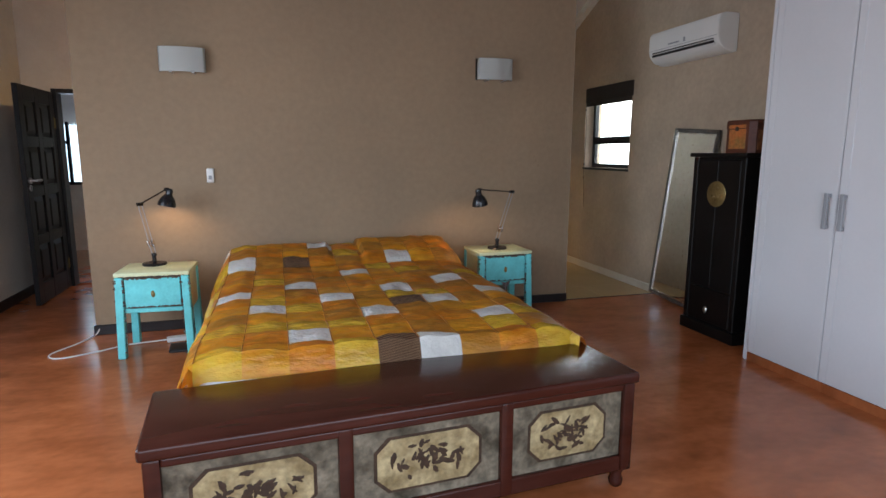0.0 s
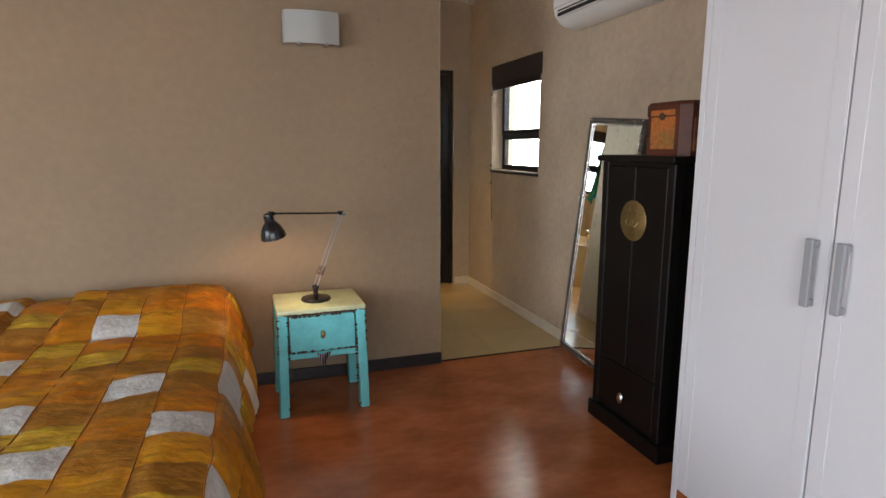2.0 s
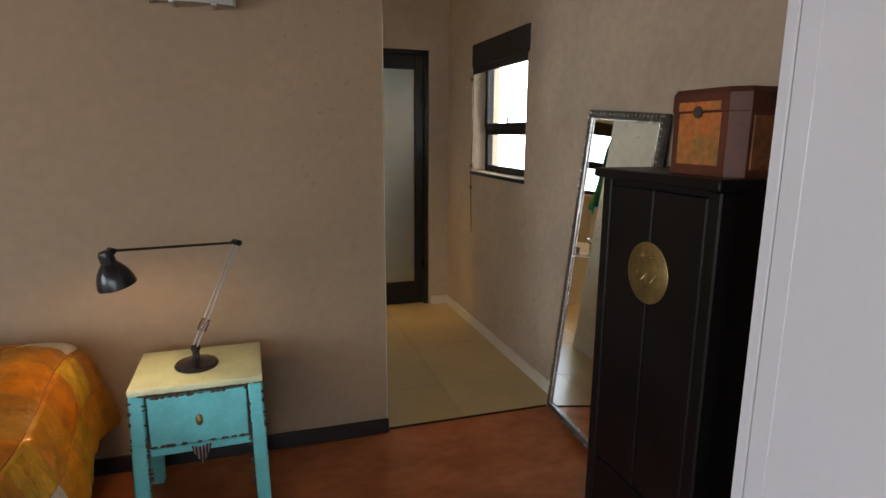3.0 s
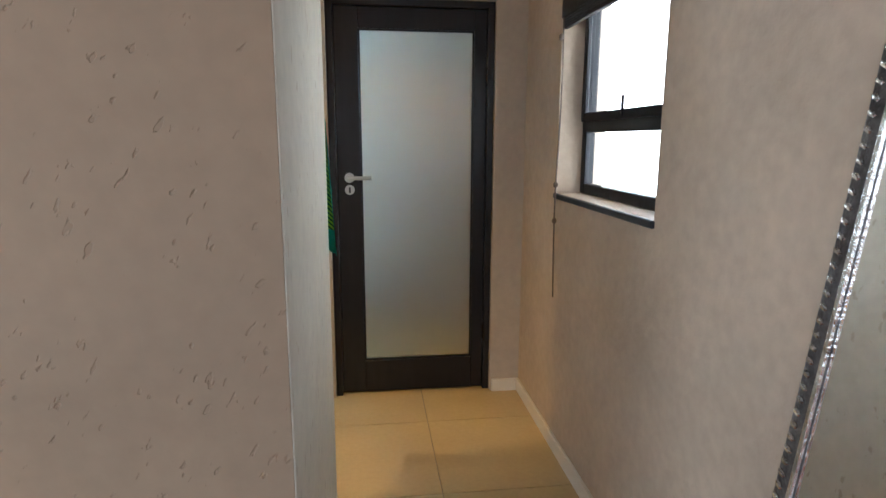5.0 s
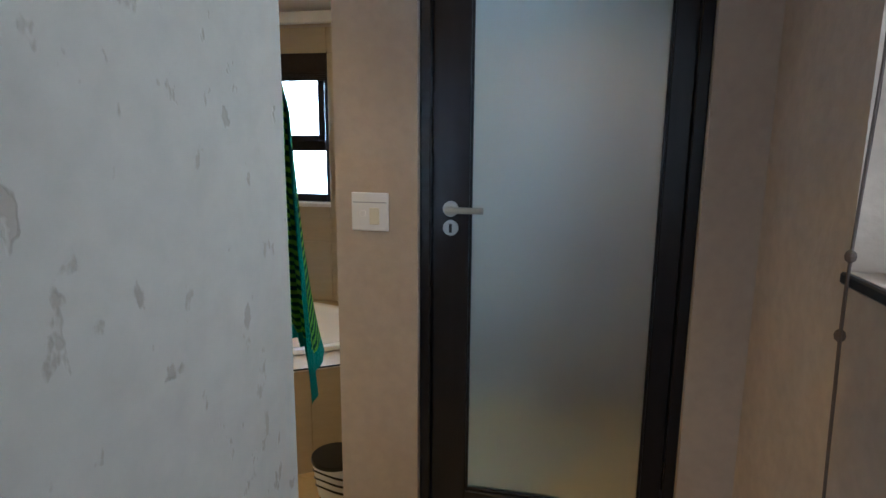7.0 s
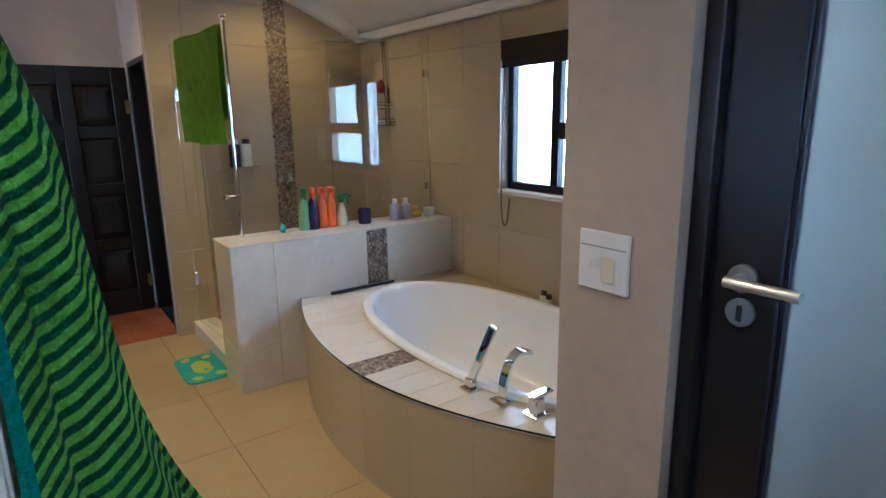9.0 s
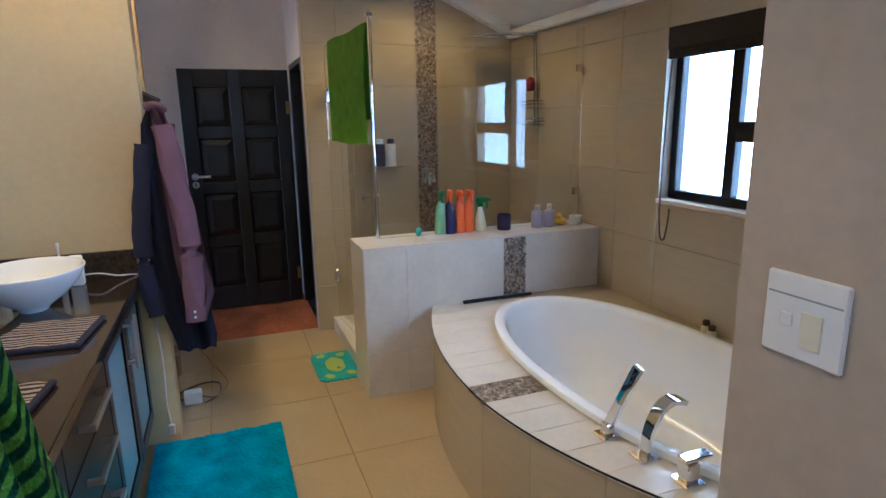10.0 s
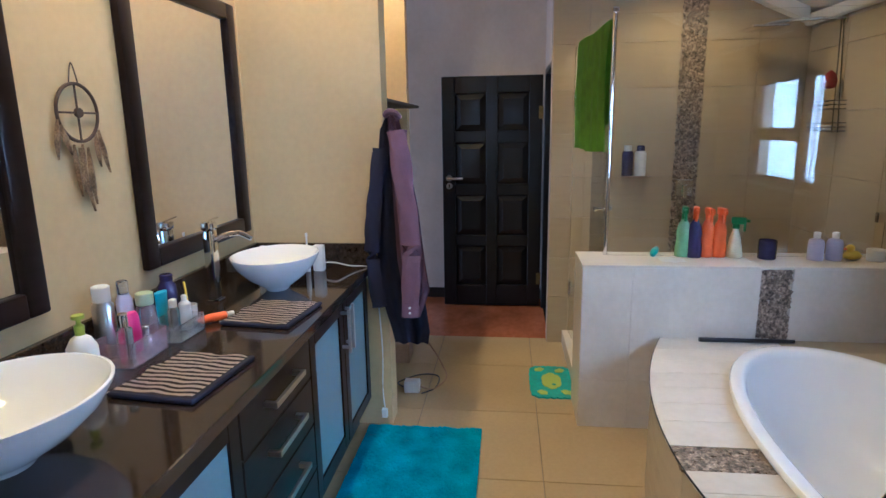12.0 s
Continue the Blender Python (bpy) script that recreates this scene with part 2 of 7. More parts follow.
def lathe(profile, seg=24, m=None, sx=1.0, sy=1.0):
    """A turned body from (radius, height) pairs."""
    bm = bmesh.new()
    rings = []
    for r, z in profile:
        rings.append([bm.verts.new((r * sx * math.cos(2 * math.pi * k / seg), r * sy * math.sin(2 * math.pi * k / seg), z)) for k in range(seg)])
    for a, b in zip(rings, rings[1:]):
        for k in range(seg):
            bm.faces.new((a[k], a[(k + 1) % seg], b[(k + 1) % seg], b[k]))
    bm.faces.new(rings[0][::-1])
    bm.faces.new(rings[-1])
    bmesh.ops.remove_doubles(bm, verts=bm.verts, dist=1e-5)
    bmesh.ops.recalc_face_normals(bm, faces=bm.faces)
    if m is not None:
        bmesh.ops.transform(bm, matrix=m, verts=bm.verts)
    return bm


def tube(points, r, seg=8):
    """A bent tube along points, smoothed."""
    pts = [Vector(p) for p in points]
    fine = []
    for i in range(len(pts) - 1):
        p0, p1, p2, p3 = pts[max(i - 1, 0)], pts[i], pts[i + 1], pts[min(i + 2, len(pts) - 1)]
        for k in range(6):
            t = k / 6
            fine.append(0.5 * (2 * p1 + (p2 - p0) * t + (2 * p0 - 5 * p1 + 4 * p2 - p3) * t * t + (3 * p1 - p0 - 3 * p2 + p3) * t ** 3))
    fine.append(pts[-1])
    bm = bmesh.new()
    rings = []
    for i, p in enumerate(fine):
        d = (fine[min(i + 1, len(fine) - 1)] - fine[max(i - 1, 0)]).normalized()
        q = d.to_track_quat("Z", "Y")
        rings.append([bm.verts.new(p + q @ Vector((r * math.cos(2 * math.pi * k / seg), r * math.sin(2 * math.pi * k / seg), 0))) for k in range(seg)])
    for a, b in zip(rings, rings[1:]):
        for k in range(seg):
            bm.faces.new((a[k], a[(k + 1) % seg], b[(k + 1) % seg], b[k]))
    bm.faces.new(rings[0][::-1])
    bm.faces.new(rings[-1])
    return bm


def mesh_of(name, bm, mat, smooth=False):
    me = bpy.data.meshes.new(name)
    if smooth:
        for f in bm.faces:
            f.smooth = True
    bm.to_mesh(me)
    bm.free()
    for one in mat if isinstance(mat, (list, tuple)) else (mat,):
        me.materials.append(one)
    if smooth:
        me.set_sharp_from_angle(angle=radians(40))
    return me


def structure(name, bm, mat, label, category, smooth=False):
    return tagged(new(name, mesh_of(name, bm, mat, smooth)), label, category, kind="structure")


def thing(name, at, label, category, group="", rz=0.0):
    ob = new(name)
    ob.empty_display_size = 0.05
    ob.matrix_world = pose(*at, 0, 0, rz)
    return tagged(ob, label, category, group)


def part(name, bm, mat, parent, label="", smooth=False, m=None):
    ob = new(name, mesh_of(name, bm, mat, smooth))
    ob.parent = parent
    if m is not None:
        ob.matrix_basis = m
    if label:
        ob["label"] = label
    return ob


def solid(name, bm, mat, label, category, group="", smooth=False, m=None):
    """A thing of one mesh."""
    ob = new(name, mesh_of(name, bm, mat, smooth))
    if m is not None:
        ob.matrix_world = m
    return tagged(ob, label, category, group)


def stripes(name, a, b, axis, count, soft=0.05, wave=0.6, bump=0.5, rough=0.95, tilt=0.0, shift=0.0, coord="Generated", fuzz=4):
    """Woven stripes of two colours along one generated axis."""
    m = material(name, a, rough, vary=0.15, scale=20, grain=260, bump=bump)
    n, l = m.node_tree.nodes, m.node_tree.links
    tc = n.new("ShaderNodeTexCoord")
    w = n.new("ShaderNodeTexWave")
    w.wave_type, w.bands_direction, w.wave_profile = "BANDS", axis, "SIN"
    w.inputs["Scale"].default_value, w.inputs["Distortion"].default_value = count * 0.314, wave
    w.inputs["Detail"].default_value, w.inputs["Detail Scale"].default_value = 3, fuzz
    mp = n.new("ShaderNodeMapping")
    mp.inputs["Rotation"].default_value = (tilt, 0, 0) if coord == "Generated" else (0, 0, tilt)
    l.new(tc.outputs[coord], mp.inputs[0])
    l.new(mp.outputs[0], w.inputs["Vector"])
    r = n.new("ShaderNodeValToRGB")
    r.color_ramp.elements[0].position, r.color_ramp.elements[1].position = 0.5 + shift - soft, 0.5 + shift + soft
    r.color_ramp.elements[0].color, r.color_ramp.elements[1].color = (*a, 1), (*b, 1)
    l.new(w.outputs[0], r.inputs[0])
    l.new(r.outputs[0], n["Principled BSDF"].inputs["Base Color"])
    return m


def scarred(name, color, spots, scale=9.0, stretch=(1, 1, 0.35), amount=0.66, relief=0.5, slant=0.0, detail=1.6):
    """Rough plaster with dark nicks."""
    m = material(name, color, 0.8, vary=0.09, scale=1.3, grain=20, bump=0.08)
    n, l = m.node_tree.nodes, m.node_tree.links
    b = n["Principled BSDF"]
    old = b.inputs["Base Color"].links[0].from_socket
    geo = n.new("ShaderNodeNewGeometry")
    mp = n.new("ShaderNodeMapping")
    mp.inputs["Scale"].default_value, mp.inputs["Rotation"].default_value = stretch, (0.4, 0.3, 0.2)
    turn = n.new("ShaderNodeMapping")
    turn.inputs["Rotation"].default_value = (0, slant, 0)
    l.new(geo.outputs["Position"], turn.inputs[0])
    l.new(turn.outputs[0], mp.inputs[0])
    t = n.new("ShaderNodeTexNoise")
    t.inputs["Scale"].default_value, t.inputs["Detail"].default_value, t.inputs["Roughness"].default_value = scale, detail, 0.5
    l.new(mp.outputs[0], t.inputs["Vector"])
    sep = n.new("ShaderNodeSeparateXYZ")
    l.new(geo.outputs["Position"], sep.inputs[0])
    worn = n.new("ShaderNodeMapRange")   # knocks gather towards the corner of the passage
    worn.inputs[1].default_value, worn.inputs[2].default_value = -0.85, -0.45
    worn.inputs[3].default_value, worn.inputs[4].default_value = -0.12, 0.0
    l.new(sep.outputs[0], worn.inputs[0])
    add = n.new("ShaderNodeMath")
    l.new(t.outputs[0], add.inputs[0])
    l.new(worn.outputs[0], add.inputs[1])
    r = n.new("ShaderNodeValToRGB")
    r.color_ramp.elements[0].position, r.color_ramp.elements[1].position = amount, amount + 0.05
    l.new(add.outputs[0], r.inputs[0])
    mix = n.new("ShaderNodeMix")
    mix.data_type = "RGBA"
    l.new(r.outputs[0], mix.inputs[0])
    l.new(old, mix.inputs[6])
    mix.inputs[7].default_value = (*spots, 1)
    l.new(mix.outputs[2], b.inputs["Base Color"])
    bp = n.new("ShaderNodeBump")
    bp.inputs["Strength"].default_value, bp.inputs["Distance"].default_value, bp.invert = relief, 0.006, True
    l.new(r.outputs[0], bp.inputs["Height"])
    l.new(b.inputs["Normal"].links[0].from_socket, bp.inputs["Normal"])
    l.new(bp.outputs[0], b.inputs["Normal"])
    return m


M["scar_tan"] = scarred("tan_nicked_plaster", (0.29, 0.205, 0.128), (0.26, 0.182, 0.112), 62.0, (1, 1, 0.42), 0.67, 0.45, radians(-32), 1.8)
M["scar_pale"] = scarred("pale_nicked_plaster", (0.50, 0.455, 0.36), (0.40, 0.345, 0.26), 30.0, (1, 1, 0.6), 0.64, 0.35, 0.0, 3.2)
M["green_stripe"] = stripes("green_striped_terry", (0.004, 0.10, 0.035), (0.22, 0.52, 0.045), "Y", 34, 0.16, 0.8, 1.0, coord="UV", fuzz=30)
M["cloth_stripe"] = stripes("brown_cream_striped_cloth", (0.035, 0.018, 0.02), (0.62, 0.50, 0.42), "X", 13, 0.1, 0.7, 0.4, shift=-0.04)
M["lid_check"] = stripes("red_white_check_rag", (0.45, 0.42, 0.42), (0.14, 0.04, 0.05), "X", 6, 0.1, 0.2, 0.2)

# ---- the plan ----
WR = 0.948           # passage wall with the small window
YD, YT = 2.05, 2.19  # wall with the frosted door
XE = -0.372          # end of that wall, beside the bath
YF = 3.40            # bathroom's outer wall
XL = -4.86           # left wall
YB = -5.6            # patio side of the bedroom
XS = -3.78           # tiled back wall of the shower
HB = -3.90           # left end of the headboard wall
YM = 0.30            # wall with the vanity mirrors
XP = -2.53           # face of the pier at the vanity's end
HE = -0.03           # right end of the headboard wall
XH = -2.588          # face of the half wall towards the bath
ZD = 0.49            # bath deck


def roof(y):
    return 2.16 + 0.45 * (YF - max(y, -1.0))


def wall(name, axis, at, thick, lo, hi, z, holes, mat, label):
    """An upright wall; axis 'x' runs along y at x = at, 'y' runs along x at y = at."""
    bm = bmesh.new()
    cuts = sorted({lo, hi, *[h[0] for h in holes], *[h[1] for h in holes]})
    for a, b in zip(cuts, cuts[1:]):
        spans, bottom = [], z[0]
        for h in sorted([h for h in holes if h[0] <= a and h[1] >= b], key=lambda h: h[2]):
            spans.append((bottom, h[2]))
            bottom = h[3]
        spans.append((bottom, z[1]))
        for c, d in spans:
            if d - c > 1e-4:
                if axis == "y":
                    box_into(bm, (a, at, c), (b, at + thick, d))
                else:
                    box_into(bm, (at, a, c), (at + thick, b, d))
    bmesh.ops.remove_doubles(bm, verts=bm.verts, dist=1e-5)
    return structure(name, bm, mat, label, "wall")


# floors
structure("floor_bedroom", box((XL, YB, -0.05), (WR, 0.02, 0.0)), M["laminate"], "glossy red-brown laminate bedroom floor", "floor")
structure("floor_side_passage", box((XL, 0.021, -0.05), (-3.85, 1.86, 0.0)), M["laminate"], "glossy red-brown laminate floor of the side passage", "floor")
floor_bath = structure("floor_bathroom", box((-3.849, 0.021, -0.06), (WR, YF, -0.003)), M["grout"], "cream tiled bathroom floor with brown joints", "floor")
structure("floor_hall", box((-6.4, 1.981, -0.05), (XS - 0.101, 4.3, -0.001)), M["laminate"], "red-brown laminate hall floor", "floor")

# walls
HW = 4.6
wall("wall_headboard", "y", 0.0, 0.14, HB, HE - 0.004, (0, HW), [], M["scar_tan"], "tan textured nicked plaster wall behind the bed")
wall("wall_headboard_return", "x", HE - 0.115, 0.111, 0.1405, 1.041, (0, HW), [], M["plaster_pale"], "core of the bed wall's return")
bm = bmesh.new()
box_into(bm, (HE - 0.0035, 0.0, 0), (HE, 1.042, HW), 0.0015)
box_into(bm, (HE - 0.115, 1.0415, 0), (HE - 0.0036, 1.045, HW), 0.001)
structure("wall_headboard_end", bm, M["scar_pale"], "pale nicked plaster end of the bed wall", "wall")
wall("wall_mirror", "y", YM - 0.1, 0.1, XP, HE - 0.116, (0, HW), [], M["bath_wall"], "cream painted wall behind the vanity")
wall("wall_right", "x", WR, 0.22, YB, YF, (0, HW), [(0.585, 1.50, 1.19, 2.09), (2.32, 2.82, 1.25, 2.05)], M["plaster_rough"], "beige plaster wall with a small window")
wall("wall_toilet_door", "y", YD, YT - YD, XE, WR, (0, HW), [(-0.088, 0.781, 0, 2.12)], M["grey_wall"], "warm grey wall round the frosted door")
wall("wall_toilet_side", "x", XE, 0.1, YT, YF, (0, 3.2), [], M["grey_wall"], "wall beside the bath")
wall("wall_bath_window", "y", YF, 0.2, XS - 0.1, WR + 0.22, (0, 3.2), [(-2.11, -0.97, 1.085, 1.93)], M["grey_wall"], "beige bathroom wall with a window")
wall("wall_shower_back", "x", XS - 0.1, 0.1, 1.84, YF, (0, 3.2), [], M["grey_wall"], "wall behind the shower tiles")
# the opening is out of view, added to go with the side fill
wall("wall_left", "x", XL - 0.12, 0.12, YB, 1.98, (0, HW), [(-4.1, -1.3, 0.55, 2.35)], M["white_wall"], "white painted wall of the side passage")
wall("wall_side_door", "y", 1.86, 0.12, XL, XS - 0.1, (0, HW), [(-4.62, -3.93, 0, 1.95)], M["white_wall"], "white wall round the dark side door")
wall("wall_closet_pier", "x", XP - 0.13, 0.13, YM - 0.1, 0.97, (0, HW), [], M["bath_wall"], "cream painted pier at the end of the vanity")
wall("wall_closet_back", "y", 0.30, 0.08, HB, XP - 0.131, (0, HW), [], M["bath_wall"], "cream wall at the back of the niche")
wall("wall_closet_end", "x", HB, 0.09, 0.381, 0.87, (0, HW), [], M["bath_wall"], "cream wall at the end of the niche")
wall("wall_patio", "y", YB - 0.2, 0.2, XL, WR, (0, HW), [(-4.6, -0.6, 0.0, 2.4)], M["plaster"], "tan plaster wall with wide patio doors")
wall("wall_hall_end", "x", -6.5, 0.1, 1.98, 4.3, (0, HW), [], M["white_wall"], "white end wall of the hall")
wall("wall_hall_door", "y", 1.86, 0.12, -6.4, XL - 0.121, (0, HW), [], M["white_wall"], "white hall wall behind the bedroom")
wall("wall_hall", "y", 4.3, 0.1, -6.5, XS - 0.1, (0, HW), [(-5.75, -4.75, 0.9, 2.2)], M["white_wall"], "white hall wall with a blinded window")
bm = bmesh.new()
for y0, y1 in ((YB - 0.2, -1.0), (-1.0, 4.4)):  # flat, then falling to the bath
    vs = [bm.verts.new(p) for p in ((-6.6, y0, roof(y0)), (WR + 0.22, y0, roof(y0)), (WR + 0.22, y1, roof(y1)), (-6.6, y1, roof(y1)))]
    up = [bm.verts.new((v.co.x, v.co.y, v.co.z + 0.1)) for v in vs]
    bm.faces.new(vs[::-1])
    bm.faces.new(up)
    for k in range(4):
        bm.faces.new((vs[k], vs[(k + 1) % 4], up[(k + 1) % 4], up[k]))
structure("ceiling", bm, M["ceiling"], "sloping white board ceiling", "ceiling")
# added brown sheet, out of view: keeps ceiling bounce off the upper walls
structure("ceiling_bounce_shade", box((XL, YB, roof(-1.0) - 0.08), (WR, -1.05, roof(-1.0) - 0.02)), M["carton"], "unseen brown sheet added to cut light bounced off the bedroom ceiling", "ceiling")
# cornices
bm = bmesh.new()
box_into(bm, (XS, YF - 0.055, 2.085), (XE, YF, 2.15), 0.018, 2)
box_into(bm, (XE + 0.1, YD - 0.06, 2.74), (WR, YD, 2.82), 0.02, 2)
structure("cornice", bm, M["ceiling"], "white moulded ceiling cornice", "cornice", True)
bm = bmesh.new()
for x0, x1 in ((WR - 0.07, WR), (XS, XS + 0.08)):
    ys = (-0.9, YD - 0.06) if x0 > 0 else (1.9, YF - 0.056)
    vs = []
    for y in ys:
        vs.append([bm.verts.new((x, y, roof(y) - 0.01 + dz)) for x, dz in ((x0, -0.07), (x1, -0.07), (x1, 0.02), (x0, 0.02))])
    for k in range(4):
        bm.faces.new((vs[0][k], vs[0][(k + 1) % 4], vs[1][(k + 1) % 4], vs[1][k]))
    bm.faces.new(vs[0][::-1])
    bm.faces.new(vs[1])
bmesh.ops.recalc_face_normals(bm, faces=bm.faces)
structure("cornice_sloping", bm, M["ceiling"], "white ceiling cornice along the slope", "cornice")

# skirting
bm = bmesh.new()
box_into(bm, (HB - 0.012, -0.016, 0), (HE + 0.003, -0.0005, 0.075), 0.004)
box_into(bm, (XL + 0.0005, YB, 0), (XL + 0.016, 1.85, 0.09), 0.004)
structure("baseboard_dark", bm, M["skirting"], "black painted wooden skirting board", "baseboard")
bm = bmesh.new()
box_into(bm, (WR - 0.014, 0.03, 0), (WR - 0.0005, YD, 0.075), 0.003)
box_into(bm, (0.79, YD - 0.014, 0), (WR - 0.015, YD - 0.0005, 0.075), 0.003)
structure("baseboard_tile", bm, M["pale_tile"], "pale tiled skirting in the passage", "baseboard")
structure("floor_strip", box((HE, 0.012, 0.0), (WR, 0.030, 0.005), 0.002), M["mahogany"], "dark brown strip between laminate and tiles", "trim")


# ---- windows and doors ----
def window(name, axis, at, out, lo, hi, z0, z1, bars, sash, label):
    """Black aluminium window set back in its opening. axis: the way it runs; out: +1 outwards."""
    ob = tagged(new(name), label, "window", kind="structure")
    w, d = 0.044, 0.05

    def bar(nm, a, b, c, e, dd=d, push=0.0):
        p = at + out * push
        l, h = (min(p, p + out * dd), max(p, p + out * dd))
        return part(nm, box((a, l, c), (b, h, e), 0.004) if axis == "x" else box((l, a, c), (h, b, e), 0.004), M["black_alu"], ob)
    bar("window_frame", lo, lo + w, z0, z1)
    bar("window_frame", hi - w, hi, z0, z1)
    bar("window_frame", lo + w, hi - w, z0, z0 + w)
    bar("window_frame", lo + w, hi - w, z1 - w, z1)
    for b in bars:
        bar("mullion", *b, dd=d + 0.006, push=-0.003)
    for a, b, c, e in sash:
        bar("sash", a, a + 0.036, c, e, 0.02, -0.022)
        bar("sash", b - 0.036, b, c, e, 0.02, -0.022)
        bar("sash", a + 0.036, b - 0.036, c, c + 0.036, 0.02, -0.022)
        m_ = (a + b) / 2
        bar("stay", m_ - 0.006, m_ + 0.006, c + 0.01, c + 0.085, 0.012, -0.034)
        bar("sash", a + 0.036, b - 0.036, e - 0.036, e, 0.02, -0.022)
    p = at + out * 0.02
    l, h = min(p, p + out * 0.006), max(p, p + out * 0.006)
    pane = part("pane", box((lo + 0.02, l, z0 + 0.02), (hi - 0.02, h, z1 - 0.02)) if axis == "x" else box((l, lo + 0.02, z0 + 0.02), (h, hi - 0.02, z1 - 0.02)), M["clear"], ob, "obscure glass pane")
    pane.visible_shadow = False
    return ob


window("window_passage", "y", WR + 0.11, 1, 0.585, 1.50, 1.19, 2.09, [(0.63, 1.455, 1.455, 1.52)], [(0.605, 1.465, 1.50, 2.06)], "small black aluminium window with obscure glass")
window("window_bath", "x", YF + 0.06, 1, -2.105, -0.975, 1.085, 1.93, [(-1.755, -1.70, 1.129, 1.885), (-1.70, -1.02, 1.385, 1.445)], [(-1.71, -1.015, 1.44, 1.89)], "black aluminium bathroom window with obscure glass")
window("window_toilet", "y", WR + 0.11, 1, 2.32, 2.82, 1.25, 2.05, [], [], "small toilet window behind the frosted door")
window("window_hall", "x", 4.32, 1, -5.75, -4.75, 0.9, 2.2, [(-5.27, -5.23, 0.945, 2.155), (-5.7, -5.27, 1.45, 1.5)], [], "hall window with a dark frame")


def backdrop(name, lo, hi, glow_="sky_glow"):
    return structure(name, box(lo, hi), M[glow_], "bright overcast daylight outside the window", "sky")


backdrop("backdrop_passage", (WR + 0.40, 0.1, 0.8), (WR + 0.42, 1.95, 2.5), "pale_glow")
backdrop("backdrop_bath", (-2.6, YF + 0.40, 0.7), (-0.5, YF + 0.42, 2.3))
backdrop("backdrop_toilet", (WR + 0.40, 2.2, 0.9), (WR + 0.42, 3.3, 2.3), "toilet_glow")
backdrop("backdrop_hall", (-6.1, 4.7, 0.6), (-4.4, 4.72, 2.5), "dim_glow")
part_sill = structure("window_sill_passage", box((WR - 0.012, 0.58, 1.165), (WR + 0.11, 1.505, 1.189), 0.004), M["black_alu"], "black window sill board", "sill")
structure("window_sill_bath", box((-2.115, YF - 0.012, 1.06), (-0.965, YF + 0.06, 1.084), 0.004), M["white_wall"], "white painted window sill", "sill")


def roller_blind(at, label, width, along, drop=0.16):
    """A rolled-up dark blind with its valance and hanging cord."""
    ob = thing("roller_blind", at, label, "blind", "rolled-up window blinds")
    if along == "y":
        a, b = (0.0, -width / 2, -drop), (0.035, width / 2, 0.0)
    else:
        a, b = (-width / 2, 0.0, -drop), (width / 2, 0.035, 0.0)
    part("valance", box(a, b, 0.006), M["blind"], ob)
    for k in range(4):
        z = -drop - 0.005 - 0.011 * k
        if along == "y":
            bm = box((0.004, -width / 2 + 0.01, z - 0.005), (0.03 - 0.004 * (k % 2), width / 2 - 0.01, z + 0.005), 0.003)
        else:
            bm = box((-width / 2 + 0.01, 0.004, z - 0.005), (width / 2 - 0.01, 0.03 - 0.004 * (k % 2), z + 0.005), 0.003)
        part("slat", bm, M["blind"], ob)
    return ob


rb = roller_blind((WR - 0.004, 1.03, 2.088), "dark brown blind rolled up over the passage window", 0.95, "y")
bm = tube([(0.0, 0.44, -0.16), (0.0, 0.435, -0.5), (-0.012, 0.43, -0.9), (-0.02, 0.40, -1.15), (-0.02, 0.385, -1.36)], 0.0035, 6)
part("cord", bm, M["cord"], rb)
for z in (-0.24, -0.86, -1.02):
    part("cord_knob", lathe([(0.002, -0.014), (0.009, -0.008), (0.011, 0), (0.009, 0.008), (0.002, 0.014)], 10, pose(-0.012, 0.43, z)), M["cord"], rb)
rb = roller_blind((-1.533, YF - 0.005, 1.945), "dark brown blind rolled up over the bath window", 1.15, "x", 0.12)
part("cord", tube([(-0.53, 0.0, -0.17), (-0.535, -0.012, -0.6), (-0.53, -0.02, -0.9), (-0.505, -0.03, -1.04), (-0.475, -0.03, -1.06), (-0.46, -0.025, -0.97), (-0.465, -0.016, -0.9)], 0.0045, 6), M["cord"], rb)


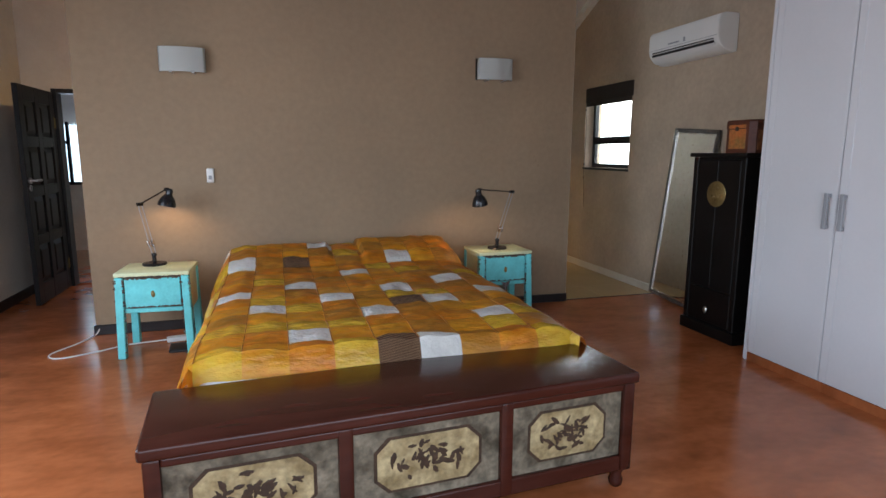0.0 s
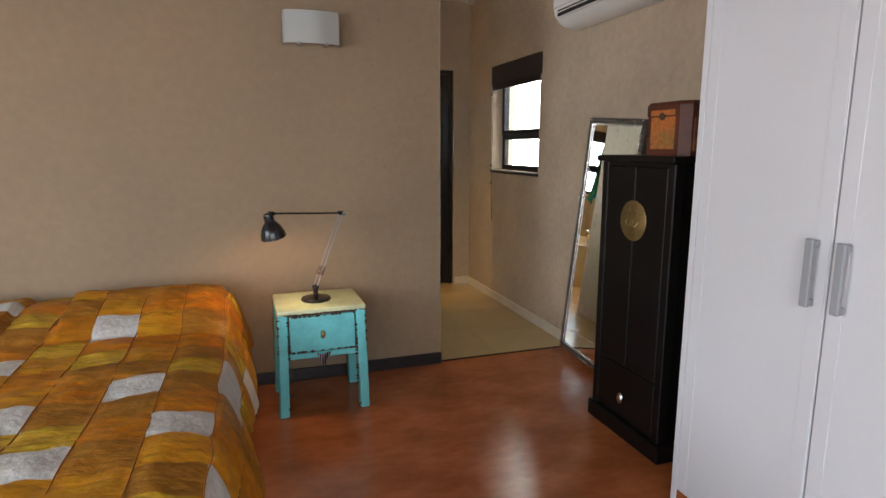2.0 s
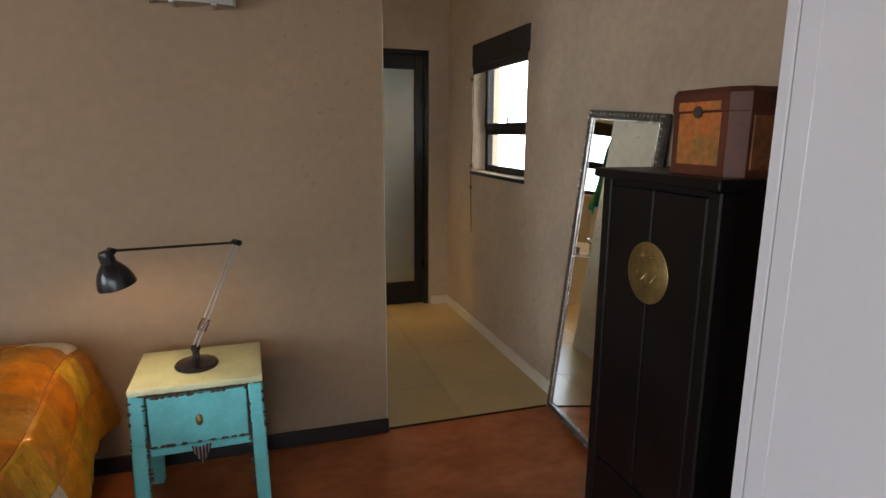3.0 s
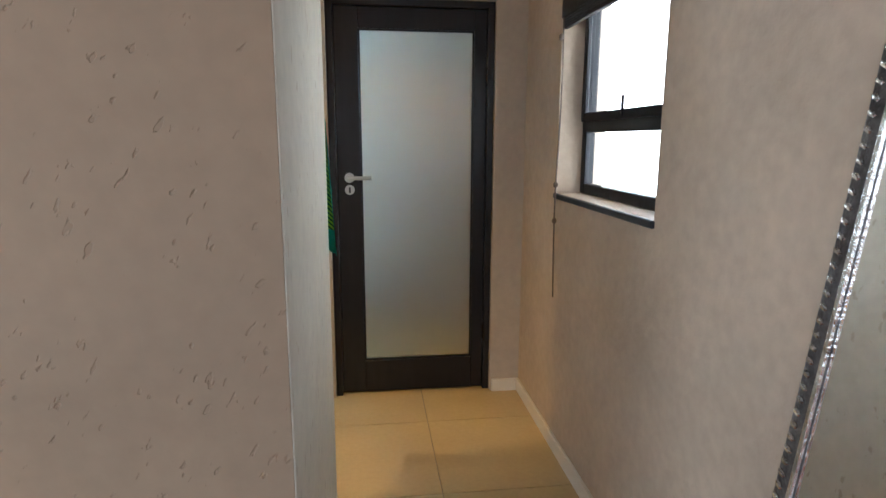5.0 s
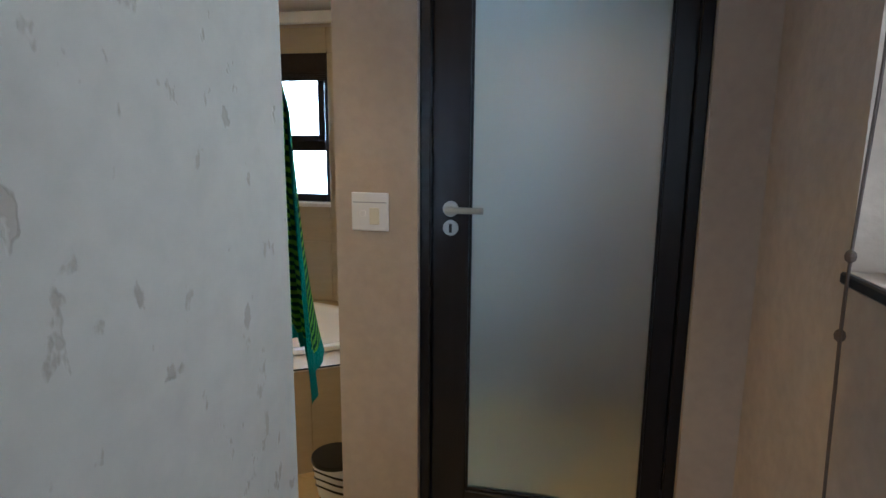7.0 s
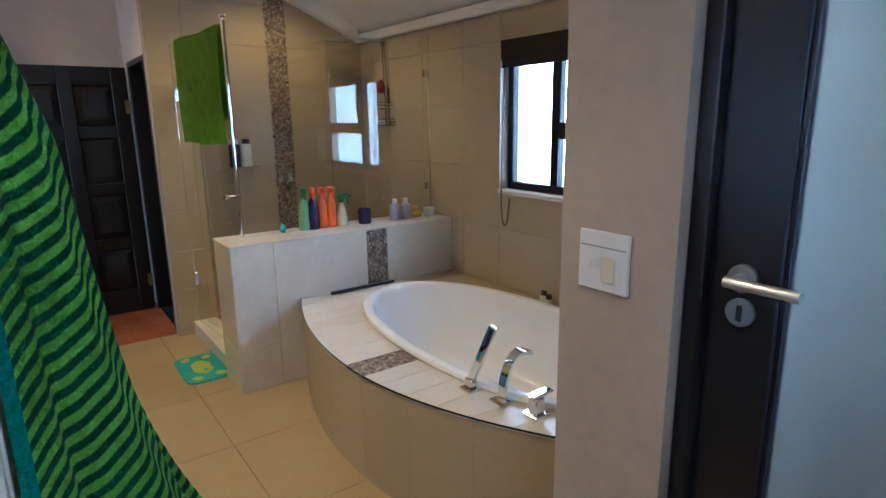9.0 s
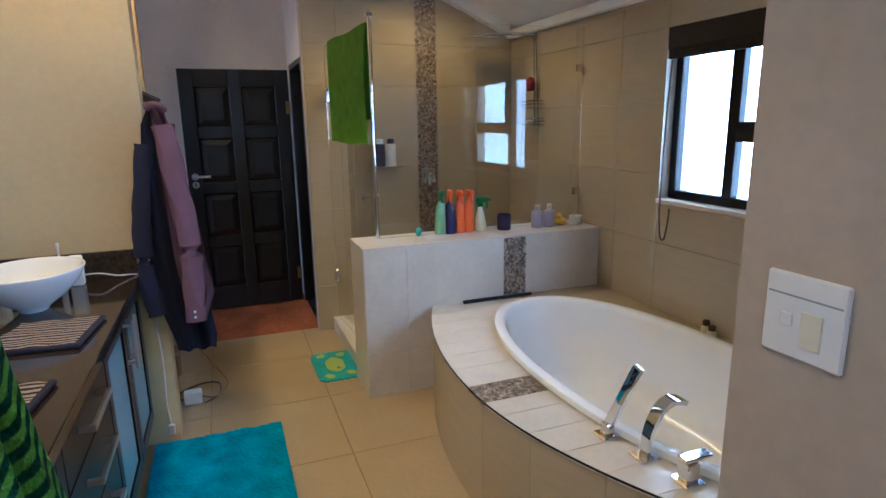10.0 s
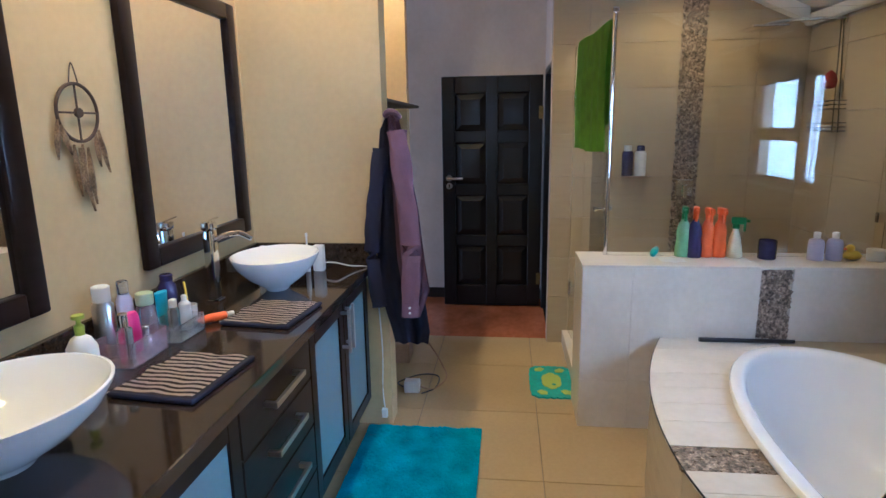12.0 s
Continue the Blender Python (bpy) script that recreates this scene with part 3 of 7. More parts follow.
def lever_handle(parent, x, y, z, dx, dy):
    """Round rose, lever and key plate on a door face that looks along dy (or dx when it runs along y)."""
    if dy:
        part("handle_rose", rod((x, y, z), (x, y + dy * 0.012, z), 0.026, seg=20), M["steel"], parent, "brushed steel rose", True)
        bm = rod((x, y, z), (x, y + dy * 0.05, z), 0.010)
        rod_into(bm, (x - dx * 0.01, y + dy * 0.05, z), (x + dx * 0.115, y + dy * 0.05, z), 0.0105)
        part("lever_handle", bm, M["steel"], parent, "brushed steel lever handle", True)
        bm = rod((x, y, z - 0.064), (x, y + dy * 0.008, z - 0.064), 0.026, seg=20)
        part("key_plate", bm, M["steel"], parent, "round steel key plate", True)
        part("keyhole", boxes(((x - 0.005, y + min(0, dy * 0.0095), z - 0.080), (x + 0.005, y + max(0, dy * 0.0095), z - 0.050))), M["black_plastic"], parent)
    else:
        part("handle_rose", rod((x, y, z), (x + dx * 0.012, y, z), 0.026, seg=20), M["steel"], parent, "brushed steel rose", True)
        bm = rod((x, y, z), (x + dx * 0.05, y, z), 0.010)
        rod_into(bm, (x + dx * 0.05, y - 0.01, z), (x + dx * 0.05, y + 0.115, z), 0.0105)
        part("lever_handle", bm, M["steel"], parent, "brushed steel lever handle", True)
        part("key_plate", rod((x, y, z - 0.064), (x + dx * 0.008, y, z - 0.064), 0.026, seg=20), M["steel"], parent, "round steel key plate", True)
        part("keyhole", boxes(((x + min(0, dx * 0.0095), y - 0.005, z - 0.080), (x + max(0, dx * 0.0095), y + 0.005, z - 0.050))), M["black_plastic"], parent)


# frosted toilet door
d1 = tagged(new("door_1"), "closed black wooden door with a frosted glass pane", "door", kind="structure")
part("jamb", box((-0.087, YD + 0.03, 0), (-0.052, YT, 2.119), 0.003), M["black_wood"], d1)
part("jamb", box((0.745, YD + 0.03, 0), (0.780, YT, 2.119), 0.003), M["black_wood"], d1)
part("jamb", box((-0.052, YD + 0.03, 2.085), (0.745, YT, 2.119), 0.003), M["black_wood"], d1)
YL = YD + 0.055
part("stile", box((-0.050, YL, 0.008), (0.075, YL + 0.04, 2.083), 0.003), M["black_wood"], d1)
part("stile", box((0.677, YL, 0.008), (0.743, YL + 0.04, 2.083), 0.003), M["black_wood"], d1)
part("rail", box((0.075, YL, 0.008), (0.677, YL + 0.04, 0.193), 0.003), M["black_wood"], d1)
part("rail", box((0.075, YL, 1.978), (0.677, YL + 0.04, 2.083), 0.003), M["black_wood"], d1)
bm = boxes(((0.075, YL + 0.008, 0.193), (0.083, YL + 0.034, 1.978)), ((0.669, YL + 0.008, 0.193), (0.677, YL + 0.034, 1.978)), ((0.083, YL + 0.008, 0.193), (0.669, YL + 0.034, 0.201)), ((0.083, YL + 0.008, 1.970), (0.669, YL + 0.034, 1.978)))
part("glazing_bead", bm, M["black_wood"], d1)
pane = part("pane", box((0.083, YL + 0.018, 0.201), (0.669, YL + 0.026, 1.970)), M["frosted"], d1, "frosted glass pane")
pane.visible_shadow = False
lever_handle(d1, 0.014, YL, 1.222, 1, -1)
for z in (0.35, 1.75):
    part("hinge", rod((0.748, YL - 0.004, z - 0.05), (0.748, YL - 0.004, z + 0.05), 0.007), M["black_metal"], d1)

# dark side door, standing open along the left wall
XD = -4.60
d2 = tagged(new("door_2"), "open black stained eight-panel wooden door", "door", kind="structure")
y0, y1, zb, zt = 1.02, 1.83, 0.01, 1.91
part("door_core", box((XD - 0.036, y0 + 0.01, zb + 0.01), (XD - 0.022, y1 - 0.01, zt - 0.01)), M["black_wood"], d2)
sw_ = 0.105
cols = [(y0 + sw_, (y0 + y1) / 2 - 0.045), ((y0 + y1) / 2 + 0.045, y1 - sw_)]
rows = [(0.19, 0.53), (0.62, 0.96), (1.05, 1.39), (1.48, 1.78)]
for a, b in ((y0, y0 + sw_), (y1 - sw_, y1), (cols[0][1], cols[1][0])):
    part("stile", box((XD - 0.04, a, zb), (XD, b, zt), 0.003), M["black_wood"], d2)
edges = [zb] + [v for r_ in rows for v in r_] + [zt]
for a, b in zip(edges[::2], edges[1::2]):
    for c, e in cols:
        part("rail", box((XD - 0.039, c, a), (XD - 0.001, e, b), 0.003), M["black_wood"], d2)
for c, e in cols:
    for a, b in rows:
        bm = bmesh.new()
        o = [bm.verts.new(p) for p in ((XD - 0.024, c, a), (XD - 0.024, e, a), (XD - 0.024, e, b), (XD - 0.024, c, b))]
        i_ = [bm.verts.new(p) for p in ((XD - 0.003, c + 0.05, a + 0.05), (XD - 0.003, e - 0.05, a + 0.05), (XD - 0.003, e - 0.05, b - 0.05), (XD - 0.003, c + 0.05, b - 0.05))]
        for k in range(4):
            bm.faces.new((o[k], o[(k + 1) % 4], i_[(k + 1) % 4], i_[k]))
        bm.faces.new(i_)
        bm.faces.new(o[::-1])
        part("door_panel", bm, M["black_wood"], d2)
lever_handle(d2, XD, y0 + 0.055, 1.10, 1, 0)
for z in (0.25, 1.62):
    part("hinge", boxes(((XD, y1 - 0.03, z - 0.05), (XD + 0.004, y1 + 0.005, z + 0.05))), M["brass"], d2, "brass hinge")
fr = tagged(new("trim_side_door"), "black wooden frame of the side door", "door frame", kind="structure")
part("jamb", box((-4.618, 1.845, 0), (-4.575, 1.985, 1.948), 0.003), M["black_wood"], fr)
part("jamb", box((-3.972, 1.845, 0), (-3.932, 1.985, 1.948), 0.003), M["black_wood"], fr)
part("head", box((-4.575, 1.845, 1.908), (-3.972, 1.985, 1.948), 0.003), M["black_wood"], fr)

# ---- bedroom ----
def noise_at(x, y, z=0.0, s=1.0):
    return noise.noise(Vector((x * s, y * s, z)))


# chest at the foot of the bed
def chest():
    L, D, H = 1.75, 0.43, 0.5
    ob = thing("blanket_chest", (-2.978, -2.964, 0), "long dark lacquered chest with three painted flower panels", "chest", rz=4.4)
    part("top", box((-0.012, -0.012, H - 0.045), (L + 0.012, D + 0.012, H), 0.012, 3), M["mahogany"], ob, smooth=True)
    part("body", box((0.02, 0.03, 0.10), (L - 0.02, D - 0.005, H - 0.046)), M["mahogany"], ob)
    posts = (0.0, 0.575, 1.165, L - 0.05)
    for x in posts:
        part("post", box((x, 0.0, 0.085), (x + 0.05, 0.04, H - 0.046), 0.008, 2), M["mahogany"], ob, smooth=True)
    part("rail", box((0.05, 0.004, 0.085), (L - 0.05, 0.036, 0.15), 0.006, 2), M["mahogany"], ob)
    part("rail", box((0.05, 0.004, H - 0.075), (L - 0.05, 0.036, H - 0.046), 0.006, 2), M["mahogany"], ob)
    for k in range(3):
        a, b, c, e = posts[k] + 0.05, posts[k + 1], 0.15, H - 0.075
        pn = part("painted_panel", box((a, 0.022, c), (b, 0.032, e)), M["panel_dark"], ob, "worn painted panel with an eight-sided border")
        cx, cz, hw, hh, cut = (a + b) / 2, (c + e) / 2, (b - a) / 2 - 0.07, (e - c) / 2 - 0.035, 0.05
        shape = [(-hw + cut, -hh), (hw - cut, -hh), (hw, -hh + cut), (hw, hh - cut), (hw - cut, hh), (-hw + cut, hh), (-hw, hh - cut), (-hw, -hh + cut)]

        def plate(scale_, y, thick):
            bm = bmesh.new()
            fr_ = [bm.verts.new((cx + px * scale_, y, cz + pz * (scale_ - (1 - scale_) * 0.6))) for px, pz in shape]
            bk = [bm.verts.new((v.co.x, y + thick, v.co.z)) for v in fr_]
            bm.faces.new(fr_)
            bm.faces.new(bk[::-1])
            for q in range(8):
                bm.faces.new((fr_[q], bk[q], bk[(q + 1) % 8], fr_[(q + 1) % 8]))
            return bm
        part("border", plate(1.0, 0.020, 0.003), M["motif"], pn)
        part("medallion", plate(0.94, 0.018, 0.003), M["panel_gold"], pn, "gold painted medallion")
        rnd = random.Random(11 + k)
        bm = bmesh.new()
        for q in range(46):
            an, rr = rnd.uniform(0, 6.28), rnd.uniform(0.1, 1.0)
            px, pz = cx + math.cos(an) * rr * hw * 0.72, cz + math.sin(an) * rr * hh * 0.68
            m = Matrix.Translation((px, 0.0172, pz)) @ Matrix.Rotation(rnd.uniform(0, 3.14), 4, "Y") @ Matrix.Diagonal((rnd.uniform(0.012, 0.03), 0.0012, rnd.uniform(0.005, 0.011), 1))
            bmesh.ops.create_icosphere(bm, subdivisions=1, radius=1.0, matrix=m)
        part("flower_motif", bm, M["motif"], pn, "faded brown flowers and leaves")
    for x, y in ((0.012, 0.012), (L - 0.07, 0.012), (0.012, D - 0.07), (L - 0.07, D - 0.07)):
        part("foot", lathe([(0.016, 0), (0.026, 0.01), (0.03, 0.03), (0.022, 0.055), (0.032, 0.085), (0.034, 0.102)], 12, pose(x + 0.03, y + 0.03, 0)), M["mahogany"], ob, smooth=True)


chest()


# bed with its patchwork quilt
M["q_orange"] = material("amber_satin_patch", (0.90, 0.42, 0.025), 0.30, vary=0.22, scale=14, grain=30, bump=1.0, stretch=(0.5, 1, 1))
M["q_brown"] = material("brown_satin_patch", (0.60, 0.27, 0.03), 0.36, vary=0.25, scale=14, grain=30, bump=1.0, stretch=(0.5, 1, 1))
M["q_gold"] = material("gold_satin_patch", (0.95, 0.58, 0.05), 0.26, vary=0.22, scale=14, grain=30, bump=1.0, stretch=(0.5, 1, 1))
M["q_rust"] = material("rust_satin_patch", (0.78, 0.31, 0.018), 0.32, vary=0.25, scale=14, grain=30, bump=1.0, stretch=(0.5, 1, 1))
M["q_white"] = material("white_quilted_patch", (0.90, 0.89, 0.85), 0.6, vary=0.05, scale=22, grain=38, bump=0.6)
M["q_check"] = stripes("brown_woven_patch", (0.07, 0.025, 0.012), (0.36, 0.22, 0.12), "DIAGONAL", 150, 0.1, 0.2, 0.4)


def bed():
    x0, x1, yf, yh, zt = -2.90, -1.30, -2.50, -0.07, 0.545
    ob = thing("bed", ((x0 + x1) / 2, (yf + yh) / 2, 0), "double bed made up under an amber patchwork quilt", "bed")
    ox, oy = (x0 + x1) / 2, (yf + yh) / 2

    def loc(lo, hi):
        return [a - b for a, b in zip(lo, (ox, oy, 0))], [a - b for a, b in zip(hi, (ox, oy, 0))]
    part("bed_base", box(*loc((x0 + 0.03, yf + 0.03, 0.06), (x1 - 0.03, yh, 0.28)), 0.01), M["bare_wood"], ob, "dark fabric bed base")
    for px in (x0 + 0.08, x1 - 0.14):
        for py in (yf + 0.08, yh - 0.14):
            part("leg", box(*loc((px, py, 0), (px + 0.06, py + 0.06, 0.062))), M["bare_wood"], ob)
    part("mattress", box(*loc((x0 + 0.01, yf + 0.01, 0.281), (x1 - 0.01, yh - 0.01, 0.49)), 0.04, 3), M["paper"], ob, "pale mattress", True)
    # quilt: nine strips of patches over the top, hanging down both sides
    cw = (x1 - x0) / 9
    ncol, per, nrow = 13, 9, 15
    whites = ((-2.82, -2.53), (-2.47, -2.21), (-2.66, -1.84), (-2.85, -1.49), (-2.74, -0.64), (-2.50, -1.31), (-2.30, -1.68), (-2.35, -0.35), (-2.17, -1.03), (-1.96, -1.49), (-1.75, -0.58), (-2.11, -1.99), (-1.90, -2.41), (-1.71, -1.74), (-1.58, -1.24), (-1.38, -0.22), (-1.51, -2.15), (-1.38, -1.57))
    checks = ((-2.09, -2.38), (-1.91, -1.78), (-2.51, -0.60))
    rnd = random.Random(5)
    rowlen = (yh - yf) / nrow
    col_off = [rnd.uniform(-0.3, 0.3) for _ in range(ncol)]

    def cell(x, y):
        return int(math.floor((x - x0) / cw)) + 2, int(math.floor((y - yf) / rowlen))
    kind_of = {}
    for c in range(ncol):
        last = -1
        for r in range(nrow + 1):
            k = rnd.choice([i for i in (0, 0, 1, 2, 3, 3) if i != last])
            kind_of[(c, r)] = last = k
    for p in whites:
        kind_of[cell(*p)] = 4
    for p in checks:
        kind_of[cell(*p)] = 5
    for c in (0, 1, 11, 12):
        for r in range(nrow):
            if rnd.random() < 0.16:
                kind_of[(c, r)] = 4
    bm = bmesh.new()
    nu, nv = ncol * per, nrow * 8
    drop = 2 * cw
    width = x1 - x0
    grid = []
    for i in range(nu + 1):
        col = []
        s_ = -drop + i * (width + 2 * drop) / nu
        for j in range(nv + 1):
            v = j / nv
            y = yf + v * (yh - yf)
            # pillow rise near the wall
            up = 0.125 * max(0.0, 1 - abs((v - 0.90) / 0.16)) ** 0.6 if abs(v - 0.90) < 0.16 else 0.0
            px = min(1.0, max(0.0, s_ / width))
            up *= 0.35 + 0.65 * max(abs(math.sin(px * math.pi * 1.0 + 0.9 * px)) * 0.35, 1.0 if px > 0.58 else (0.7 if px < 0.42 else 0.35))
            if s_ < 0:
                t = -s_
                x, z = x0 - 0.05 * (1 - math.exp(-t * 9)) - 0.22 * t, zt - max(0.0, t - 0.015) * 0.97
                x -= 0.018 * math.sin(y * 9) * (t / drop)
                z += up * 0.8
            elif s_ > width:
                t = s_ - width
                x, z = x1 + 0.05 * (1 - math.exp(-t * 9)) + 0.18 * t, zt - max(0.0, t - 0.015) * 0.97
                x += 0.018 * math.sin(y * 8 + 1) * (t / drop)
                z += up * 0.8
            else:
                x = x0 + s_
                e = min(s_, width - s_)
                z = zt + up + 0.025 * min(1.0, e / 0.12)
            f = (i % per) / per
            g = (j % 8) / 8
            puff = 0.006 * (math.sin(math.pi * f) ** 0.4 if f else 0) + 0.005 * (math.sin(math.pi * g) ** 0.4 if g else 0)
            wr = 0.012 * noise_at(x, y, 0.3, 4.5) + 0.009 * noise_at(x, y * 0.7, 1.7, 13) + 0.007 * noise_at(x * 0.6, y * 1.3, 2.2, 27)
            side = s_ < 0 or s_ > width
            if side:
                x += (puff + wr) * (-1 if s_ < 0 else 1)
            else:
                z += puff + wr
            if j < 4 and not side:
                z -= 0.22 * (1 - j / 4) ** 1.6
            col.append(bm.verts.new((x - ox, y - oy, max(0.03, z))))
        grid.append(col)
    M["seam"] = material("dark_rust_piping", (0.40, 0.14, 0.02), 0.6, vary=0.2, grain=90)
    seams = [[grid[i][j].co.copy() + Vector((0, 0, 0.002)) for j in range(4, nv, 5)] for i in range(per, nu, per)]
    for i in range(nu):
        for j in range(nv):
            f = bm.faces.new((grid[i][j], grid[i + 1][j], grid[i + 1][j + 1], grid[i][j + 1]))
            f.material_index = kind_of[(i // per, j // 8)]
    bmesh.ops.solidify(bm, geom=bm.faces[:], thickness=0.012)
    quilt = part("quilt", bm, [M["q_orange"], M["q_brown"], M["q_gold"], M["q_rust"], M["q_white"], M["q_check"]], ob, "amber, brown and white satin patchwork quilt", True)
    for line in seams:
        part("seam", tube(line, 0.0022, 5), M["seam"], quilt, smooth=True)


bed()


# nightstands
def chip_row(bm, a, b, rnd, n=26):
    a, b = Vector(a), Vector(b)
    for k in range(n):
        p = a.lerp(b, rnd.random())
        m = Matrix.Translation(p) @ Matrix.Diagonal((rnd.uniform(0.004, 0.015), rnd.uniform(0.001, 0.002), rnd.uniform(0.0025, 0.008), 1))
        bmesh.ops.create_icosphere(bm, subdivisions=1, radius=1.0, matrix=m)


def nightstand(at, label, rz, rag):
    W, D, H = 0.455, 0.38, 0.575
    ob = thing("nightstand", at, label, "nightstand", "pair of aqua nightstands", rz)
    part("top", box((0, 0, H - 0.028), (W, D, H), 0.008, 2), M["cream_paint"], ob, "cream painted top", True)
    zt = H - 0.0285
    for x, y, sx, sy in ((0.003, 0.003, -1, -1), (W - 0.053, 0.003, 1, -1), (0.003, D - 0.053, -1, 1), (W - 0.053, D - 0.053, 1, 1)):
        bm = bmesh.new()
        vs = box_into(bm, (x, y, 0), (x + 0.05, y + 0.05, zt), 0.006)
        for v in bm.verts:
            if v.co.z < 0.1:
                v.co.x += 0.012 * sx
                v.co.y += 0.012 * sy
        part("leg", bm, M["aqua"], ob)
    part("side_panel", box((0.010, 0.05, 0.30), (0.024, D - 0.05, zt)), M["cream_paint"], ob)
    part("side_panel", box((W - 0.024, 0.05, 0.30), (W - 0.010, D - 0.05, zt)), M["cream_paint"], ob)
    part("back_panel", box((0.05, D - 0.03, 0.30), (W - 0.05, D - 0.015, zt)), M["aqua"], ob)
    part("apron", box((0.053, 0.012, 0.305), (W - 0.053, 0.03, 0.335), 0.004), M["aqua"], ob)
    part("shelf", box((0.03, 0.03, 0.318), (W - 0.03, D - 0.03, 0.33)), M["bare_wood"], ob)
    part("drawer_gap", box((0.054, 0.020, 0.336), (W - 0.054, 0.024, zt - 0.001)), M["bare_wood"], ob)
    dr = part("drawer_front", box((0.060, 0.006, 0.342), (W - 0.060, 0.022, zt - 0.012), 0.004, 2), M["aqua"], ob, "aqua painted drawer front")
    part("drawer_pull", lathe([(0.004, -0.002), (0.013, 0.0), (0.010, 0.006), (0.002, 0.009)], 12, pose(W / 2, 0.006, 0.43, 90) , sy=1.8), M["brass"], dr, "small brass drawer pull", True)
    rnd = random.Random(int(abs(at[0]) * 100))
    bm = bmesh.new()
    chip_row(bm, (0.005, 0.0025, zt + 0.002), (W - 0.005, 0.0025, zt + 0.004), rnd, 40)
    chip_row(bm, (0.06, 0.0055, 0.345), (W - 0.06, 0.0055, 0.345), rnd, 30)
    chip_row(bm, (0.06, 0.0055, zt - 0.013), (W - 0.06, 0.0055, zt - 0.013), rnd, 22)
    for x in (0.004, 0.052, W - 0.052, W - 0.004):
        chip_row(bm, (x, 0.0026, 0.1), (x, 0.0026, zt - 0.02), rnd, 22)
    chip_row(bm, (0.0, -0.006, 0.02), (0.045, -0.006, 0.05), rnd, 10)
    chip_row(bm, (W - 0.05, -0.006, 0.02), (W, -0.006, 0.05), rnd, 10)
    tagged(part("chipped_paint", bm, M["bare_wood"], ob, "dark wood showing where paint is chipped"), kind="stuff")
    if rag:
        bm = bmesh.new()
        rows_ = []
        for j in range(5):
            rows_.append([bm.verts.new((W / 2 - 0.035 + 0.018 * k - 0.003 * j * (k - 2), 0.004 - 0.008 * math.sin(k * 1.7 + j), 0.335 - 0.016 * j - 0.006 * (2 - abs(k - 2)))) for k in range(5)])
        for a, b in zip(rows_, rows_[1:]):
            for k in range(4):
                bm.faces.new((a[k], a[k + 1], b[k + 1], b[k]))
        bmesh.ops.solidify(bm, geom=bm.faces[:], thickness=0.003)
        part("rag", bm, M["lid_check"], ob, "checked rag stuck in the drawer", True)
    return ob


nightstand((-3.60, -0.63, 0), "aqua and cream nightstand with chipped paint and a cable behind", -2, False)
nightstand((-1.06, -0.495, 0), "aqua and cream nightstand with a checked rag in the drawer", 1, True)


# desk lamps
def coil(a, b, r, turns, wire):
    a, b = Vector(a), Vector(b)
    d = b - a
    q = d.to_track_quat("Z", "Y")
    pts = []
    for k in range(turns * 6 + 1):
        t = k / (turns * 6)
        an = t * turns * 2 * math.pi
        pts.append(a + d * t + q @ Vector((r * math.cos(an), r * math.sin(an), 0)))
    return tube(pts, wire, 5)


